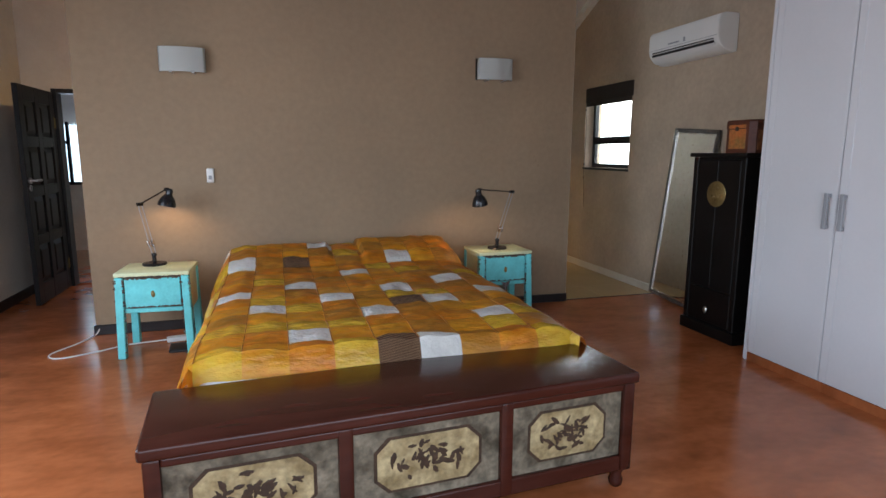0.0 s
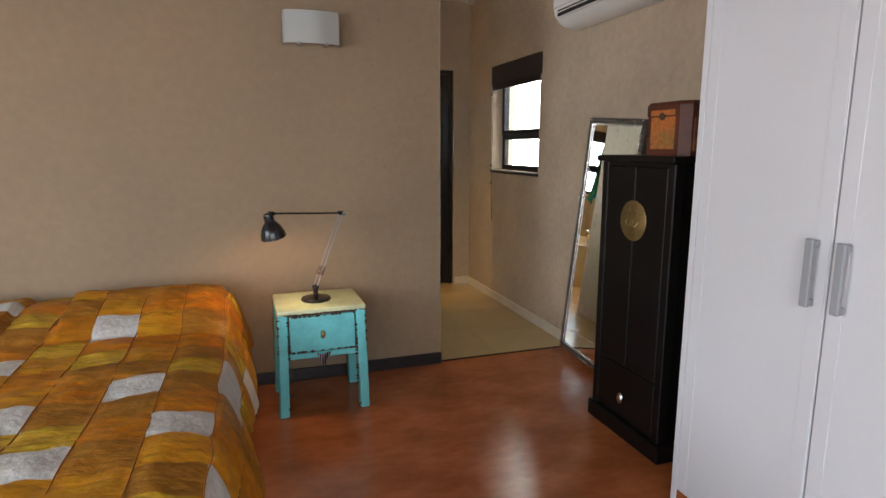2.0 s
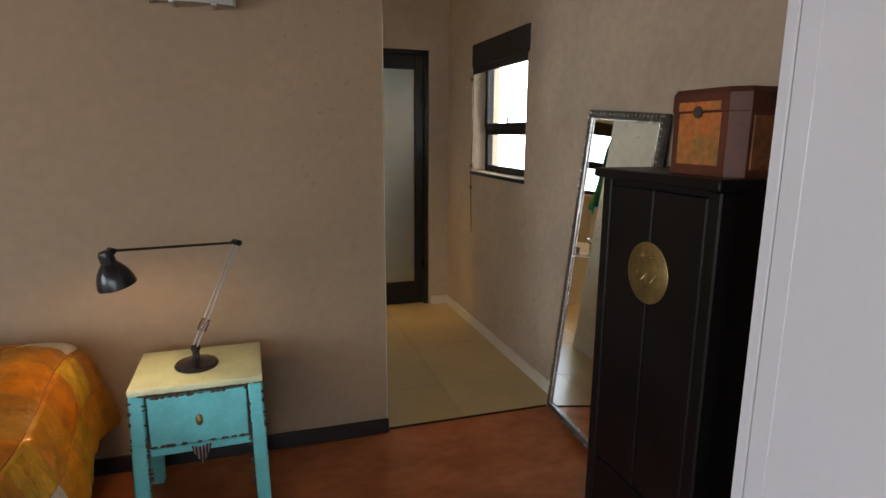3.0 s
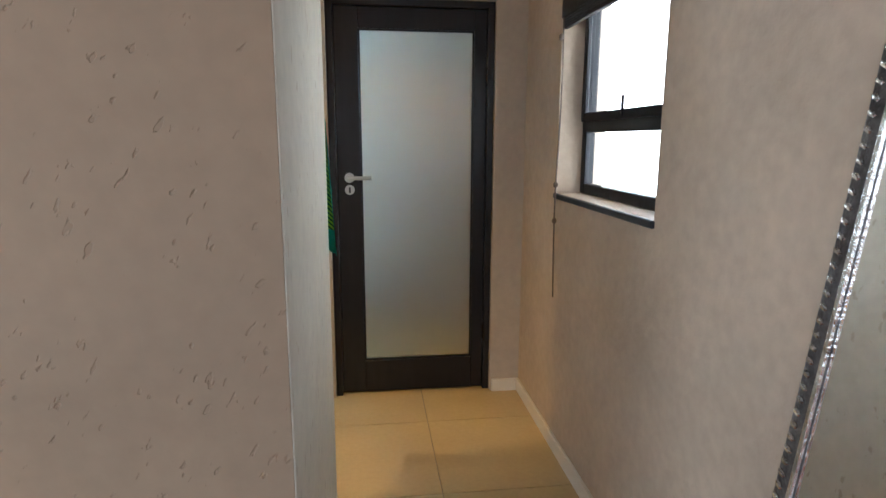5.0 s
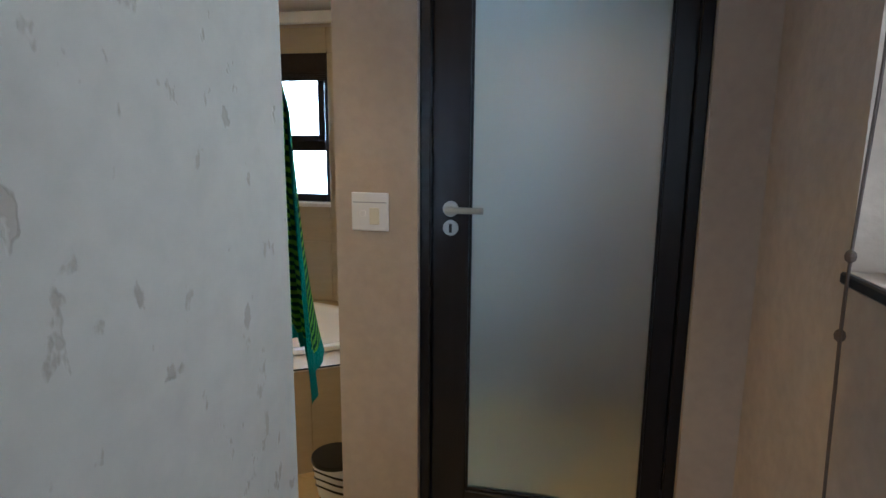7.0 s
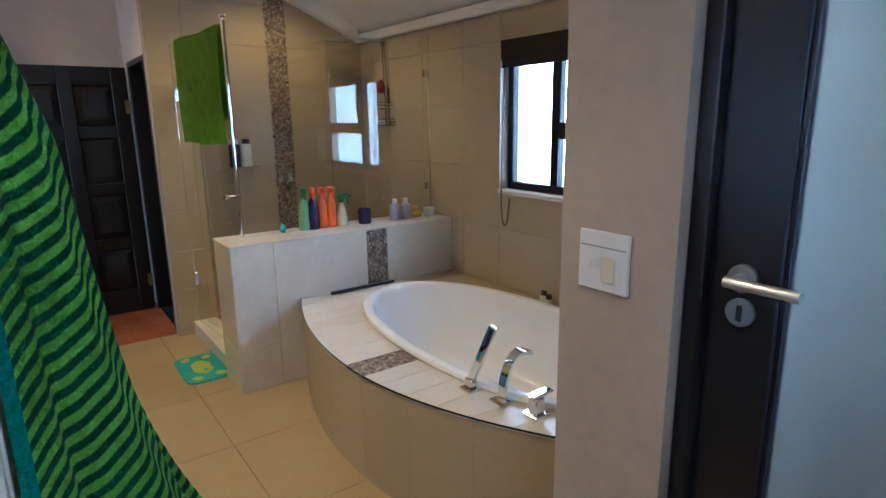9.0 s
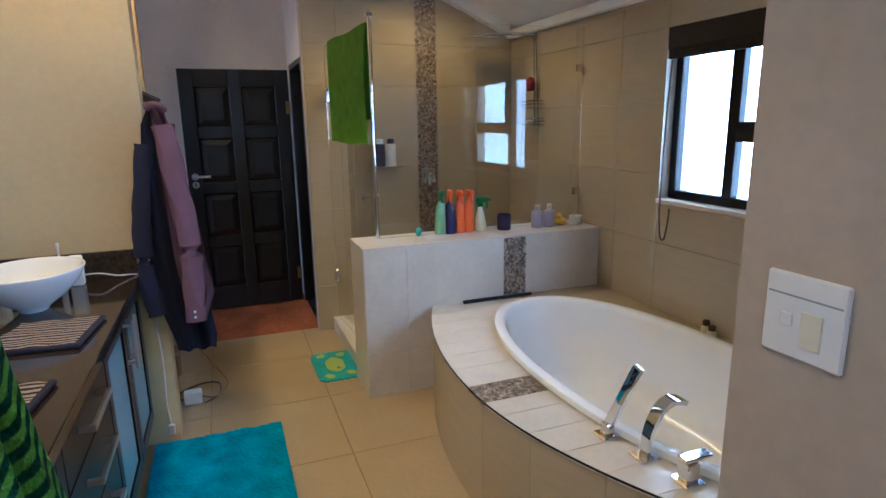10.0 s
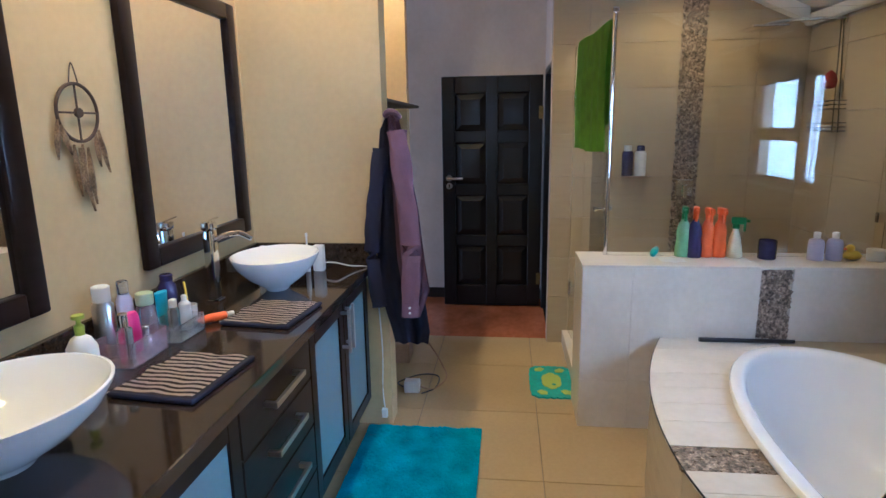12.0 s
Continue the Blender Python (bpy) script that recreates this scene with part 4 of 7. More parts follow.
def desk_lamp(base, elbow, head, label):
    ob = thing("desk_lamp", base, label, "desk lamp", "pair of black desk lamps")
    b = Vector(base)
    el, hd = Vector(elbow) - b, Vector(head) - b
    part("base", lathe([(0.078, 0), (0.080, 0.008), (0.074, 0.016), (0.03, 0.024), (0.014, 0.03), (0.013, 0.06), (0.018, 0.066), (0.017, 0.08), (0.004, 0.085)], 28), M["black_metal"], ob, "round black lamp base", True)
    side = Vector((0.0, 0.0, 1.0)).cross(el).normalized() * 0.014
    foot = Vector((0, 0, 0.08))
    for s_ in (1, -1):
        part("lower_arm", rod(foot + side * s_, el + side * s_, 0.0028, seg=8), M["grey_plastic"], ob, smooth=True)
        part("spring", coil(foot.lerp(el, 0.14) + side * s_, foot.lerp(el, 0.26) + side * s_, 0.0085, 7, 0.0036), M["chrome"], ob, "bright coil spring")
    part("elbow_joint", rod(el - side * 1.4, el + side * 1.4, 0.012), M["black_metal"], ob, smooth=True)
    neck = hd + Vector((0, 0, 0.085))
    part("upper_arm", rod(el, neck, 0.0048, seg=8), M["black_metal"], ob, smooth=True)
    part("head_joint", rod(neck - side, neck + side, 0.011), M["black_metal"], ob, smooth=True)
    tilt = (hd - el)
    m = Matrix.Translation(hd) @ Matrix.Rotation(radians(14), 4, Vector((-tilt.y, tilt.x, 0)).normalized())
    outer = [(0.062, -0.035), (0.058, -0.01), (0.047, 0.018), (0.031, 0.040), (0.024, 0.048), (0.024, 0.075), (0.020, 0.088), (0.003, 0.092)]
    inner = [(0.003, 0.06), (0.020, 0.055), (0.028, 0.037), (0.044, 0.016), (0.055, -0.011), (0.059, -0.035)]
    bm = bmesh.new()
    seg = 24
    rings = [[bm.verts.new((r * math.cos(2 * math.pi * k / seg), r * math.sin(2 * math.pi * k / seg), z)) for k in range(seg)] for r, z in inner + outer]
    for a, c in zip(rings, rings[1:]):
        for k in range(seg):
            bm.faces.new((a[k], a[(k + 1) % seg], c[(k + 1) % seg], c[k]))
    bm.faces.new(rings[-1])
    bm.faces.new(rings[0])
    bmesh.ops.recalc_face_normals(bm, faces=bm.faces)
    bmesh.ops.transform(bm, matrix=m, verts=bm.verts)
    part("shade", bm, M["black_metal"], ob, "black enamel lamp shade", True)
    part("neck", rod(hd + Vector((0, 0, 0.06)), neck, 0.008), M["black_metal"], ob)
    bulb = part("bulb", lathe([(0.002, -0.022), (0.014, -0.016), (0.018, 0.0), (0.012, 0.018), (0.008, 0.03), (0.008, 0.045)], 12, m), M["bulb"], ob, "lit warm bulb", True)
    spot("desk_lamp_light", b + hd + Vector((0, 0, -0.03)), b + hd + Vector((0, 0.35, -1)), 6.0, (1.0, 0.60, 0.28), 155, 0.02)
    return ob


lampL = desk_lamp((-3.40, -0.36, 0.5755), (-3.48, -0.28, 0.99), (-3.31, -0.24, 1.005), "black jointed desk lamp lit beside the bed")
lampR = desk_lamp((-0.845, -0.32, 0.5755), (-0.677, -0.205, 1.03), (-1.06, -0.48, 0.985), "black jointed desk lamp lit, arm stretched to the bed")


# half-round wall lights
def sconce(x, z, label):
    ob = thing("wall_light", (x, 0.0, z), label, "wall light", "pair of wall lights")
    W, H = 0.155, 0.17
    bm = bmesh.new()
    pts = [(-W, -0.004), (-W, -0.045), (-W * 0.93, -0.068), (-W * 0.7, -0.082), (0, -0.095), (W * 0.7, -0.082), (W * 0.93, -0.068), (W, -0.045), (W, -0.004)]
    lo = [bm.verts.new((a, b, -H / 2)) for a, b in pts]
    hi = [bm.verts.new((a, b, H / 2)) for a, b in pts]
    for k in range(len(pts) - 1):
        bm.faces.new((lo[k], lo[k + 1], hi[k + 1], hi[k]))
    bmesh.ops.solidify(bm, geom=bm.faces[:], thickness=-0.006)
    part("shade", bm, M["shade_glass"], ob, "white opal glass shade", True)
    part("backplate", box((-0.10, -0.012, -0.06), (0.10, -0.0005, 0.06), 0.004), M["plastic"], ob)
    part("lamp_holder", rod((-0.05, -0.03, 0), (0.05, -0.03, 0), 0.02), M["plastic"], ob)
    for s_ in (-1, 1):
        part("clip", box((s_ * 0.075 - 0.010, -0.094, -H / 2 - 0.010), (s_ * 0.075 + 0.010, -0.075, -H / 2 + 0.006), 0.003), M["steel"], ob)
        part("clip_arm", box((s_ * 0.075 - 0.006, -0.085, -H / 2 - 0.008), (s_ * 0.075 + 0.006, -0.004, -H / 2 - 0.002)), M["steel"], ob)
    return ob


sconce(-3.18, 2.0, "white opal glass wall light, unlit, over a nightstand")
sconce(-0.785, 2.03, "white opal glass wall light, unlit, near the passage")
sw = thing("light_switch", (-3.04, 0, 1.175), "white bell-push light switch hanging on the bed wall", "light switch")
part("body", box((-0.026, -0.022, -0.055), (0.026, -0.0005, 0.055), 0.01, 2), M["plastic"], sw, smooth=True)
part("rocker", box((-0.012, -0.027, -0.03), (0.012, -0.0221, 0.0), 0.003), M["grey_plastic"], sw)

# wardrobe
wd = thing("wardrobe", (0.384, -1.70, 0), "tall white panelled wardrobe with grey bar handles", "wardrobe")
part("carcass", box((0.024, -3.2, 0.06), (WR - 0.384 - 0.002, -0.001, 2.95)), M["white_laminate"], wd)
part("end_panel", box((0.0, -0.03, 0.0), (0.024, 0.0, 2.95), 0.003), M["white_laminate"], wd)
part("plinth", box((0.004, -3.2, 0.0), (0.024, -0.031, 0.055)), M["laminate"], wd, "red-brown plinth strip")
for k in range(6):
    a, b = -0.033 - 0.525 * k, -0.033 - 0.525 * (k + 1) + 0.005
    door = part("door", box((0.0, b, 0.06), (0.0235, a, 2.94), 0.002), M["white_laminate"], wd)
    # slightly raised outer border
    for lo, hi in (((-0.003, b + 0.004, 0.065), (0.0, b + 0.05, 2.935)), ((-0.003, a - 0.05, 0.065), (0.0, a - 0.004, 2.935))):
        part("border", box(lo, hi, 0.001), M["white_laminate"], door)
    hy = b + 0.045 if k % 2 == 0 else a - 0.045
    bm = box((-0.034, hy - 0.013, 0.935), (-0.020, hy + 0.013, 1.135), 0.003)
    box_into(bm, (-0.021, hy - 0.012, 0.938), (-0.0031, hy + 0.012, 0.958), 0.002)
    box_into(bm, (-0.021, hy - 0.012, 1.112), (-0.0031, hy + 0.012, 1.132), 0.002)
    part("handle", bm, M["grey_plastic"], door, "brushed grey bar handle")

# black cabinet with a brass lock plate, and the box on it
cx0, cy0, cy1, CH = 0.50, -1.465, -0.95, 1.355
cb = thing("lacquer_cabinet", (cx0, (cy0 + cy1) / 2, 0), "tall narrow black lacquered cabinet with round brass plate", "cabinet")
hw_ = (cy1 - cy0) / 2
part("top", box((-0.025, -hw_ - 0.02, CH - 0.03), (0.42, hw_ + 0.02, CH), 0.006, 2), M["ebony"], cb)
part("body", box((0.012, -hw_ + 0.02, 0.08), (0.405, hw_ - 0.02, CH - 0.031)), M["ebony"], cb)
part("plinth", box((-0.012, -hw_ - 0.02, 0.0), (0.42, hw_ + 0.02, 0.085), 0.006, 2), M["ebony"], cb)
for s_ in (-1, 1):
    part("corner_post", box((0.0, s_ * hw_ - (0.045 if s_ > 0 else 0), 0.086), (0.05, s_ * hw_ + (0.045 if s_ < 0 else 0), CH - 0.031), 0.005), M["ebony"], cb)
    part("corner_post", box((0.36, s_ * hw_ - (0.045 if s_ > 0 else 0), 0.086), (0.41, s_ * hw_ + (0.045 if s_ < 0 else 0), CH - 0.031), 0.005), M["ebony"], cb)
    a, b = (0.002, hw_ - 0.047) if s_ > 0 else (-hw_ + 0.047, -0.002)
    part("door", box((0.002, a, 0.36), (0.020, b, CH - 0.05), 0.004), M["ebony"], cb)
part("drawer_front", box((0.002, -hw_ + 0.047, 0.10), (0.020, hw_ - 0.047, 0.35), 0.004), M["ebony"], cb)
pl = part("lock_plate", lathe([(0.092, 0.0), (0.093, 0.003), (0.090, 0.005), (0.002, 0.0055)], 32, pose(0.002, 0, 1.06, 0, -90)), M["brass"], cb, "round aged brass lock plate", True)
for y in (-0.022, 0.022):
    part("ring_pull", coil((-0.004, y, 1.055), (-0.006, y, 1.056), 0.02, 1, 0.003), M["brass"], pl)
    part("stud", lathe([(0.007, 0), (0.006, 0.005), (0.001, 0.008)], 10, pose(-0.003, y, 1.11, 0, -90)), M["brass"], pl)
part("drawer_pull", lathe([(0.012, 0), (0.018, 0.004), (0.014, 0.012), (0.002, 0.014)], 12, pose(0.002, 0.02, 0.19, 0, -90), sx=1.6), M["steel"], cb, "small pewter drawer pull", True)

bx = thing("wooden_box", (0.66, -1.315, CH), "red-brown lacquered box with painted gold panels", "box")


def octabox(hx, hy, h, cut, z0=0.0):
    bm = bmesh.new()
    p = [(-hx + cut, -hy), (hx - cut, -hy), (hx, -hy + cut), (hx, hy - cut), (hx - cut, hy), (-hx + cut, hy), (-hx, hy - cut), (-hx, -hy + cut)]
    lo = [bm.verts.new((a, b, z0)) for a, b in p]
    hi = [bm.verts.new((a, b, z0 + h)) for a, b in p]
    top = [bm.verts.new((a * 0.94, b * 0.94, z0 + h + 0.014)) for a, b in p]
    for q in range(8):
        bm.faces.new((lo[q], lo[(q + 1) % 8], hi[(q + 1) % 8], hi[q]))
        bm.faces.new((hi[q], hi[(q + 1) % 8], top[(q + 1) % 8], top[q]))
    bm.faces.new(lo[::-1])
    bm.faces.new(top)
    return bm


part("body", octabox(0.115, 0.135, 0.165, 0.035), M["box_red"], bx)
part("lid", octabox(0.119, 0.139, 0.045, 0.036, 0.1665), M["box_red"], bx)
part("panel", box((-0.118, -0.076, 0.028), (-0.114, 0.076, 0.163), 0.001), M["box_gold"], bx, "gold panel painted with flowers")
part("panel", box((-0.122, -0.076, 0.169), (-0.118, 0.076, 0.192), 0.001), M["box_gold"], bx, "gold lid panel")
part("panel", box((-0.07, -0.139, 0.02), (0.07, -0.134, 0.155), 0.001), M["box_side"], bx, "dark painted side panel")
part("latch", lathe([(0.016, 0), (0.015, 0.004), (0.002, 0.006)], 14, pose(-0.122, 0, 0.165, 0, -90)), M["bare_wood"], bx, "dark round latch", True)


# mirror leaning on the wall
def standing_mirror():
    ob = thing("leaning_mirror", (0.805, -0.35, 0.035), "tall silver-framed mirror leaning on the passage wall", "mirror")
    lean = Matrix.Rotation(radians(3.6), 4, "X") @ Matrix.Rotation(radians(4.0), 4, "Y")
    W, H, fw = 0.56, 1.53, 0.044
    for lo, hi in (((-0.0, -W / 2, 0), (0.022, -W / 2 + fw, H)), ((-0.0, W / 2 - fw, 0), (0.022, W / 2, H)), ((-0.0, -W / 2 + fw, 0), (0.022, W / 2 - fw, fw)), ((-0.0, -W / 2 + fw, H - fw), (0.022, W / 2 - fw, H))):
        part("frame_rail", box(lo, hi, 0.006, 2, lean), M["frame_dark"], ob, "carved dark silver frame rail", True)
    beads, rope = bmesh.new(), bmesh.new()
    n = 62
    for k in range(n):
        for y in (-W / 2 + 0.016, W / 2 - 0.016):
            bmesh.ops.create_icosphere(beads, subdivisions=1, radius=1.0, matrix=lean @ Matrix.Translation((-0.004, y, 0.012 + k * (H - 0.024) / (n - 1))) @ Matrix.Rotation(radians(35), 4, "X") @ Matrix.Diagonal((0.006, 0.010, 0.0055, 1)))
    for k in range(20):
        for z in (0.016, H - 0.016):
            bmesh.ops.create_icosphere(beads, subdivisions=1, radius=1.0, matrix=lean @ Matrix.Translation((-0.004, -W / 2 + 0.03 + k * (W - 0.06) / 19, z)) @ Matrix.Rotation(radians(35), 4, "X") @ Matrix.Diagonal((0.006, 0.0065, 0.0085, 1)))
    for lo, hi in (((-0.003, -W / 2 + 0.034, 0.034), (0.004, -W / 2 + fw, H - 0.034)), ((-0.003, W / 2 - fw, 0.034), (0.004, W / 2 - 0.034, H - 0.034)), ((-0.003, -W / 2 + fw, 0.034), (0.004, W / 2 - fw, fw)), ((-0.003, -W / 2 + fw, H - fw), (0.004, W / 2 - fw, H - 0.034))):
        part("inner_strip", box(lo, hi, 0.001, 1, lean), M["silver_leaf"], ob, "bright inner silver strip")
    tagged(part("carving", beads, M["silver_leaf"], ob, "row of carved silver beads", True), kind="stuff")
    part("mirror_glass", box((0.006, -W / 2 + fw - 0.003, fw - 0.003), (0.012, W / 2 - fw + 0.003, H - fw + 0.003), 0, 1, lean), M["mirror"], ob, "mirror glass")
    part("backing", box((0.0225, -W / 2 + 0.01, 0.01), (0.028, W / 2 - 0.01, H - 0.01), 0, 1, lean), M["bare_wood"], ob)


standing_mirror()


# air conditioner
def air_conditioner():
    ob = thing("air_conditioner", (WR, -0.365, 2.28), "white wall-mounted air conditioner with a dark vent", "air conditioner")
    L = 0.435
    prof = [(-0.001, 0.15), (-0.13, 0.15), (-0.175, 0.135), (-0.195, 0.10), (-0.195, -0.02), (-0.18, -0.07), (-0.13, -0.12), (-0.05, -0.14), (-0.001, -0.14)]
    bm = bmesh.new()
    a = [bm.verts.new((x, -L, z)) for x, z in prof]
    b = [bm.verts.new((x, L, z)) for x, z in prof]
    for k in range(len(prof)):
        q = (k + 1) % len(prof)
        bm.faces.new((a[k], a[q], b[q], b[k]))
    bm.faces.new(a[::-1])
    bm.faces.new(b)
    bmesh.ops.recalc_face_normals(bm, faces=bm.faces)
    bmesh.ops.bevel(bm, geom=bm.edges[:], offset=0.006, segments=2, affect="EDGES")
    part("casing", bm, M["plastic"], ob, "white plastic casing", True)
    part("vent", box((-0.190, -L + 0.05, -0.078), (-0.140, L - 0.05, -0.034), 0.002, 1), M["black_plastic"], ob, "dark air outlet")
    part("louvre", box((-0.196, -L + 0.04, -0.055), (-0.172, L - 0.04, -0.048), 0.002), M["plastic"], ob)
    part("louvre", box((-0.19, -L + 0.04, -0.082), (-0.158, L - 0.04, -0.074), 0.002), M["plastic"], ob)
    part("seam", box((-0.1965, -L + 0.01, -0.022), (-0.194, L - 0.01, -0.019)), M["grey_plastic"], ob)
    part("badge", box((-0.1975, 0.02, 0.0), (-0.1945, 0.16, 0.012)), M["grey_plastic"], ob, "small grey badge")
    part("display", box((-0.1975, -0.06, -0.005), (-0.1945, -0.035, 0.03)), M["grey_plastic"], ob)


air_conditioner()

# floor clutter by the nightstand
cab = thing("power_strip", (-3.27, -0.30, 0), "white power strip with a cable on the floor", "power strip")
part("socket_bar", box((-0.10, -0.028, 0.0), (0.12, 0.028, 0.035), 0.008, 2, pose(0, 0, 0, 0, 0, 12)), M["plastic"], cab, smooth=True)
part("cable", tube([(-0.10, -0.02, 0.018), (-0.35, -0.04, 0.008), (-0.52, -0.14, 0.006), (-0.72, -0.22, 0.006), (-0.80, -0.12, 0.006), (-0.70, 0.08, 0.006), (-0.63, 0.24, 0.01), (-0.60, 0.268, 0.05)], 0.005, 6), M["plastic"], cab)
solid("black_tablet", box((-0.11, -0.08, 0), (0.11, 0.08, 0.022), 0.004), M["black_plastic"], "flat black device lying beside the bed", "device", m=pose(-3.21, -0.50, 0, 0, 0, 4))

# ---- bathroom ----
def y_front(x):
    """Front edge of the curved bath deck."""
    d = x + 1.6
    return 2.085 + (0.222 if d < 0 else 0.326) * d * d


TX, TY, TA, TB = -1.48, 2.83, 0.97, 0.475   # oval tub


def y_oval(x, grow=1.0):
    q = 1 - ((x - TX) / (TA * grow)) ** 2
    return TB * grow * math.sqrt(q) if q > 0 else 0.0


def pebbles(lo, hi, axis, n, seed, size=0.011):
    """A strip of small split stones; axis is the way that it faces."""
    rnd = random.Random(seed)
    bm = bmesh.new()
    span = [h - l for l, h in zip(lo, hi)]
    for _ in range(n):
        p = [l + rnd.random() * s for l, s in zip(lo, span)]
        p[axis] = lo[axis]
        d = [rnd.uniform(0.5, 1.3) * size for _ in range(3)]
        d[axis] = rnd.uniform(0.25, 0.5) * size
        m = Matrix.Translation(p) @ Matrix.Rotation(rnd.uniform(0, 3.1), 4, "XYZ"[axis]) @ Matrix.Diagonal((*d, 1))
        bmesh.ops.create_cube(bm, size=1.6, matrix=m)
    return bm


M["pebble"] = material("split_stone_mosaic", (0.12, 0.09, 0.062), 0.5, vary=0.5, scale=60, grain=120, bump=0.3, tint=(0.25, 0.195, 0.145))


def island_vary(m, amount):
    n, l = m.node_tree.nodes, m.node_tree.links
    b = n["Principled BSDF"]
    old = b.inputs["Base Color"].links[0].from_socket
    g = n.new("ShaderNodeNewGeometry")
    mr = n.new("ShaderNodeMapRange")
    mr.inputs[3].default_value, mr.inputs[4].default_value = 1 - amount, 1 + amount
    l.new(g.outputs["Random Per Island"], mr.inputs[0])
    h = n.new("ShaderNodeHueSaturation")
    l.new(mr.outputs[0], h.inputs["Value"])
    l.new(old, h.inputs["Color"])
    l.new(h.outputs[0], b.inputs["Base Color"])


island_vary(M["pebble"], 0.5)

# half wall between bath and shower
hwl = tagged(new("half_wall"), "pale tiled half wall between bath and shower", "half wall", kind="structure")
part("core", box((XH - 0.308, 1.928, 0), (XH - 0.008, YF, 0.838)), M["pale_grout"], hwl)
part("cap_tile", box((XH - 0.318, 1.918, 0.8385), (XH + 0.002, 2.74, 0.851), 0.002), M["pale_tile"], hwl)
part("cap_tile", box((XH - 0.318, 2.742, 0.8385), (XH + 0.002, YF - 0.001, 0.851), 0.002), M["pale_tile"], hwl)
for a, b in ((1.922, 2.157), (2.1585, 2.743), (2.888, YF - 0.001)):
    for c, e in ((0.0, 0.258), (0.2595, 0.838)):
        part("tile", box((XH - 0.008, a, c), (XH, b, e), 0.001), M["pale_tile"], hwl)
for a, b in ((XH - 0.308, XH - 0.009),):
    for c, e in ((0.0, 0.258), (0.2595, 0.838)):
        part("tile", box((a, 1.920, c), (b, 1.9275, e), 0.001), M["pale_tile"], hwl)
tagged(part("mosaic_strip", pebbles((XH - 0.004, 2.75, 0.50), (XH - 0.004, 2.88, 0.83), 0, 620, 3), M["pebble"], hwl, "strip of brown split-stone mosaic"), kind="stuff")

# curved bath deck
deck = tagged(new("bath_deck"), "curved tiled surround of the sunken bath", "bath surround", kind="structure")
X0, X1 = XH + 0.001, XE - 0.001


def slab(xs, fa, fb, z0, z1):
    bm = bmesh.new()
    cols_ = []
    for x in xs:
        cols_.append([bm.verts.new(p) for p in ((x, fa(x), z0), (x, fb(x), z0), (x, fb(x), z1), (x, fa(x), z1))])
    for a, b in zip(cols_, cols_[1:]):
        for k in range(4):
            q = (k + 1) % 4
            bm.faces.new((a[k], a[q], b[q], b[k]))
    bm.faces.new(cols_[0][::-1])
    bm.faces.new(cols_[-1])
    bmesh.ops.recalc_face_normals(bm, faces=bm.faces)
    return bm


def lin(a, b, n):
    return [a + (b - a) * k / n for k in range(n + 1)]


# apron tiles
edges_x = lin(X0, X1, 8)
for a, b in zip(edges_x, edges_x[1:]):
    part("apron_tile", slab(lin(a + 0.001, b - 0.001, 6), lambda x: y_front(x) + 0.006, lambda x: y_front(x) + 0.02, 0.0, ZD - 0.013), M["wall_tile"], deck)
part("core", slab(lin(X0, X1, 40), lambda x: y_front(x) + 0.021, lambda x: y_front(x) + 0.05, 0.0, ZD - 0.014), M["grout"], deck)
# deck tiles in front of and behind the tub
bounds = [X0] + [v for v in lin(X0, X1, 16)[1:-1] if not -1.68 < v < -1.36] + [-1.59, -1.45] + [X1]
bounds.sort()
for a, b in zip(bounds, bounds[1:]):
    strip = abs(a + 1.59) < 1e-6
    xs = lin(a + 0.0012, b - 0.0012, 6)
    if strip:
        part("mosaic_bed", slab(xs, y_front, lambda x: TY - y_oval(x, 0.985), ZD - 0.013, ZD - 0.005), M["grout"], deck)
        tagged(part("mosaic_strip", pebbles((a + 0.006, y_front(a) + 0.008, ZD - 0.005), (b - 0.006, TY - y_oval(-1.52, 1.0) - 0.005, ZD - 0.005), 2, 420, 8), M["pebble"], deck, "strip of brown split-stone mosaic"), kind="stuff")
    else:
        part("deck_tile", slab(xs, y_front, lambda x: TY - y_oval(x, 0.985), ZD - 0.013, ZD), M["pale_tile"], deck)
    part("deck_tile", slab(xs, lambda x: TY + max(0.001, y_oval(x, 0.985)), lambda x: YF - 0.009, ZD - 0.013, ZD), M["wall_tile"], deck)

part("edge_trim", slab(lin(X0, X1, 60), lambda x: y_front(x) - 0.003, y_front, ZD - 0.006, ZD + 0.0008), M["black_alu"], deck, "dark metal edging strip")

# tub
tub = thing("bathtub", (TX, TY, 0.0), "white enamel oval bath sunk into a tiled deck", "bath")
rings_ = [(0.988, ZD + 0.002), (1.0, ZD + 0.008), (1.0, ZD + 0.020), (0.992, ZD + 0.028), (0.975, ZD + 0.031), (0.93, ZD + 0.030), (0.915, ZD + 0.024), (0.90, ZD + 0.0), (0.87, ZD - 0.10), (0.82, ZD - 0.22), (0.76, ZD - 0.32), (0.68, ZD - 0.37), (0.5, ZD - 0.39), (0.2, ZD - 0.395)]
bm = bmesh.new()
seg = 64
rr_ = []
for f, z in rings_:
    ring = []
    for k in range(seg):
        an = 2 * math.pi * k / seg
        c_, s_ = math.cos(an), math.sin(an)
        inset = (1 - f)
        ax, by = TA - inset * 0.75, TB - inset * 0.62
        # sloping back at the far end
        if z < ZD:
            ax -= 0.12 * (ZD - z) / 0.4
        ring.append(bm.verts.new((ax * math.copysign(abs(c_) ** 0.92, c_), by * math.copysign(abs(s_) ** 0.92, s_), z)))
    rr_.append(ring)
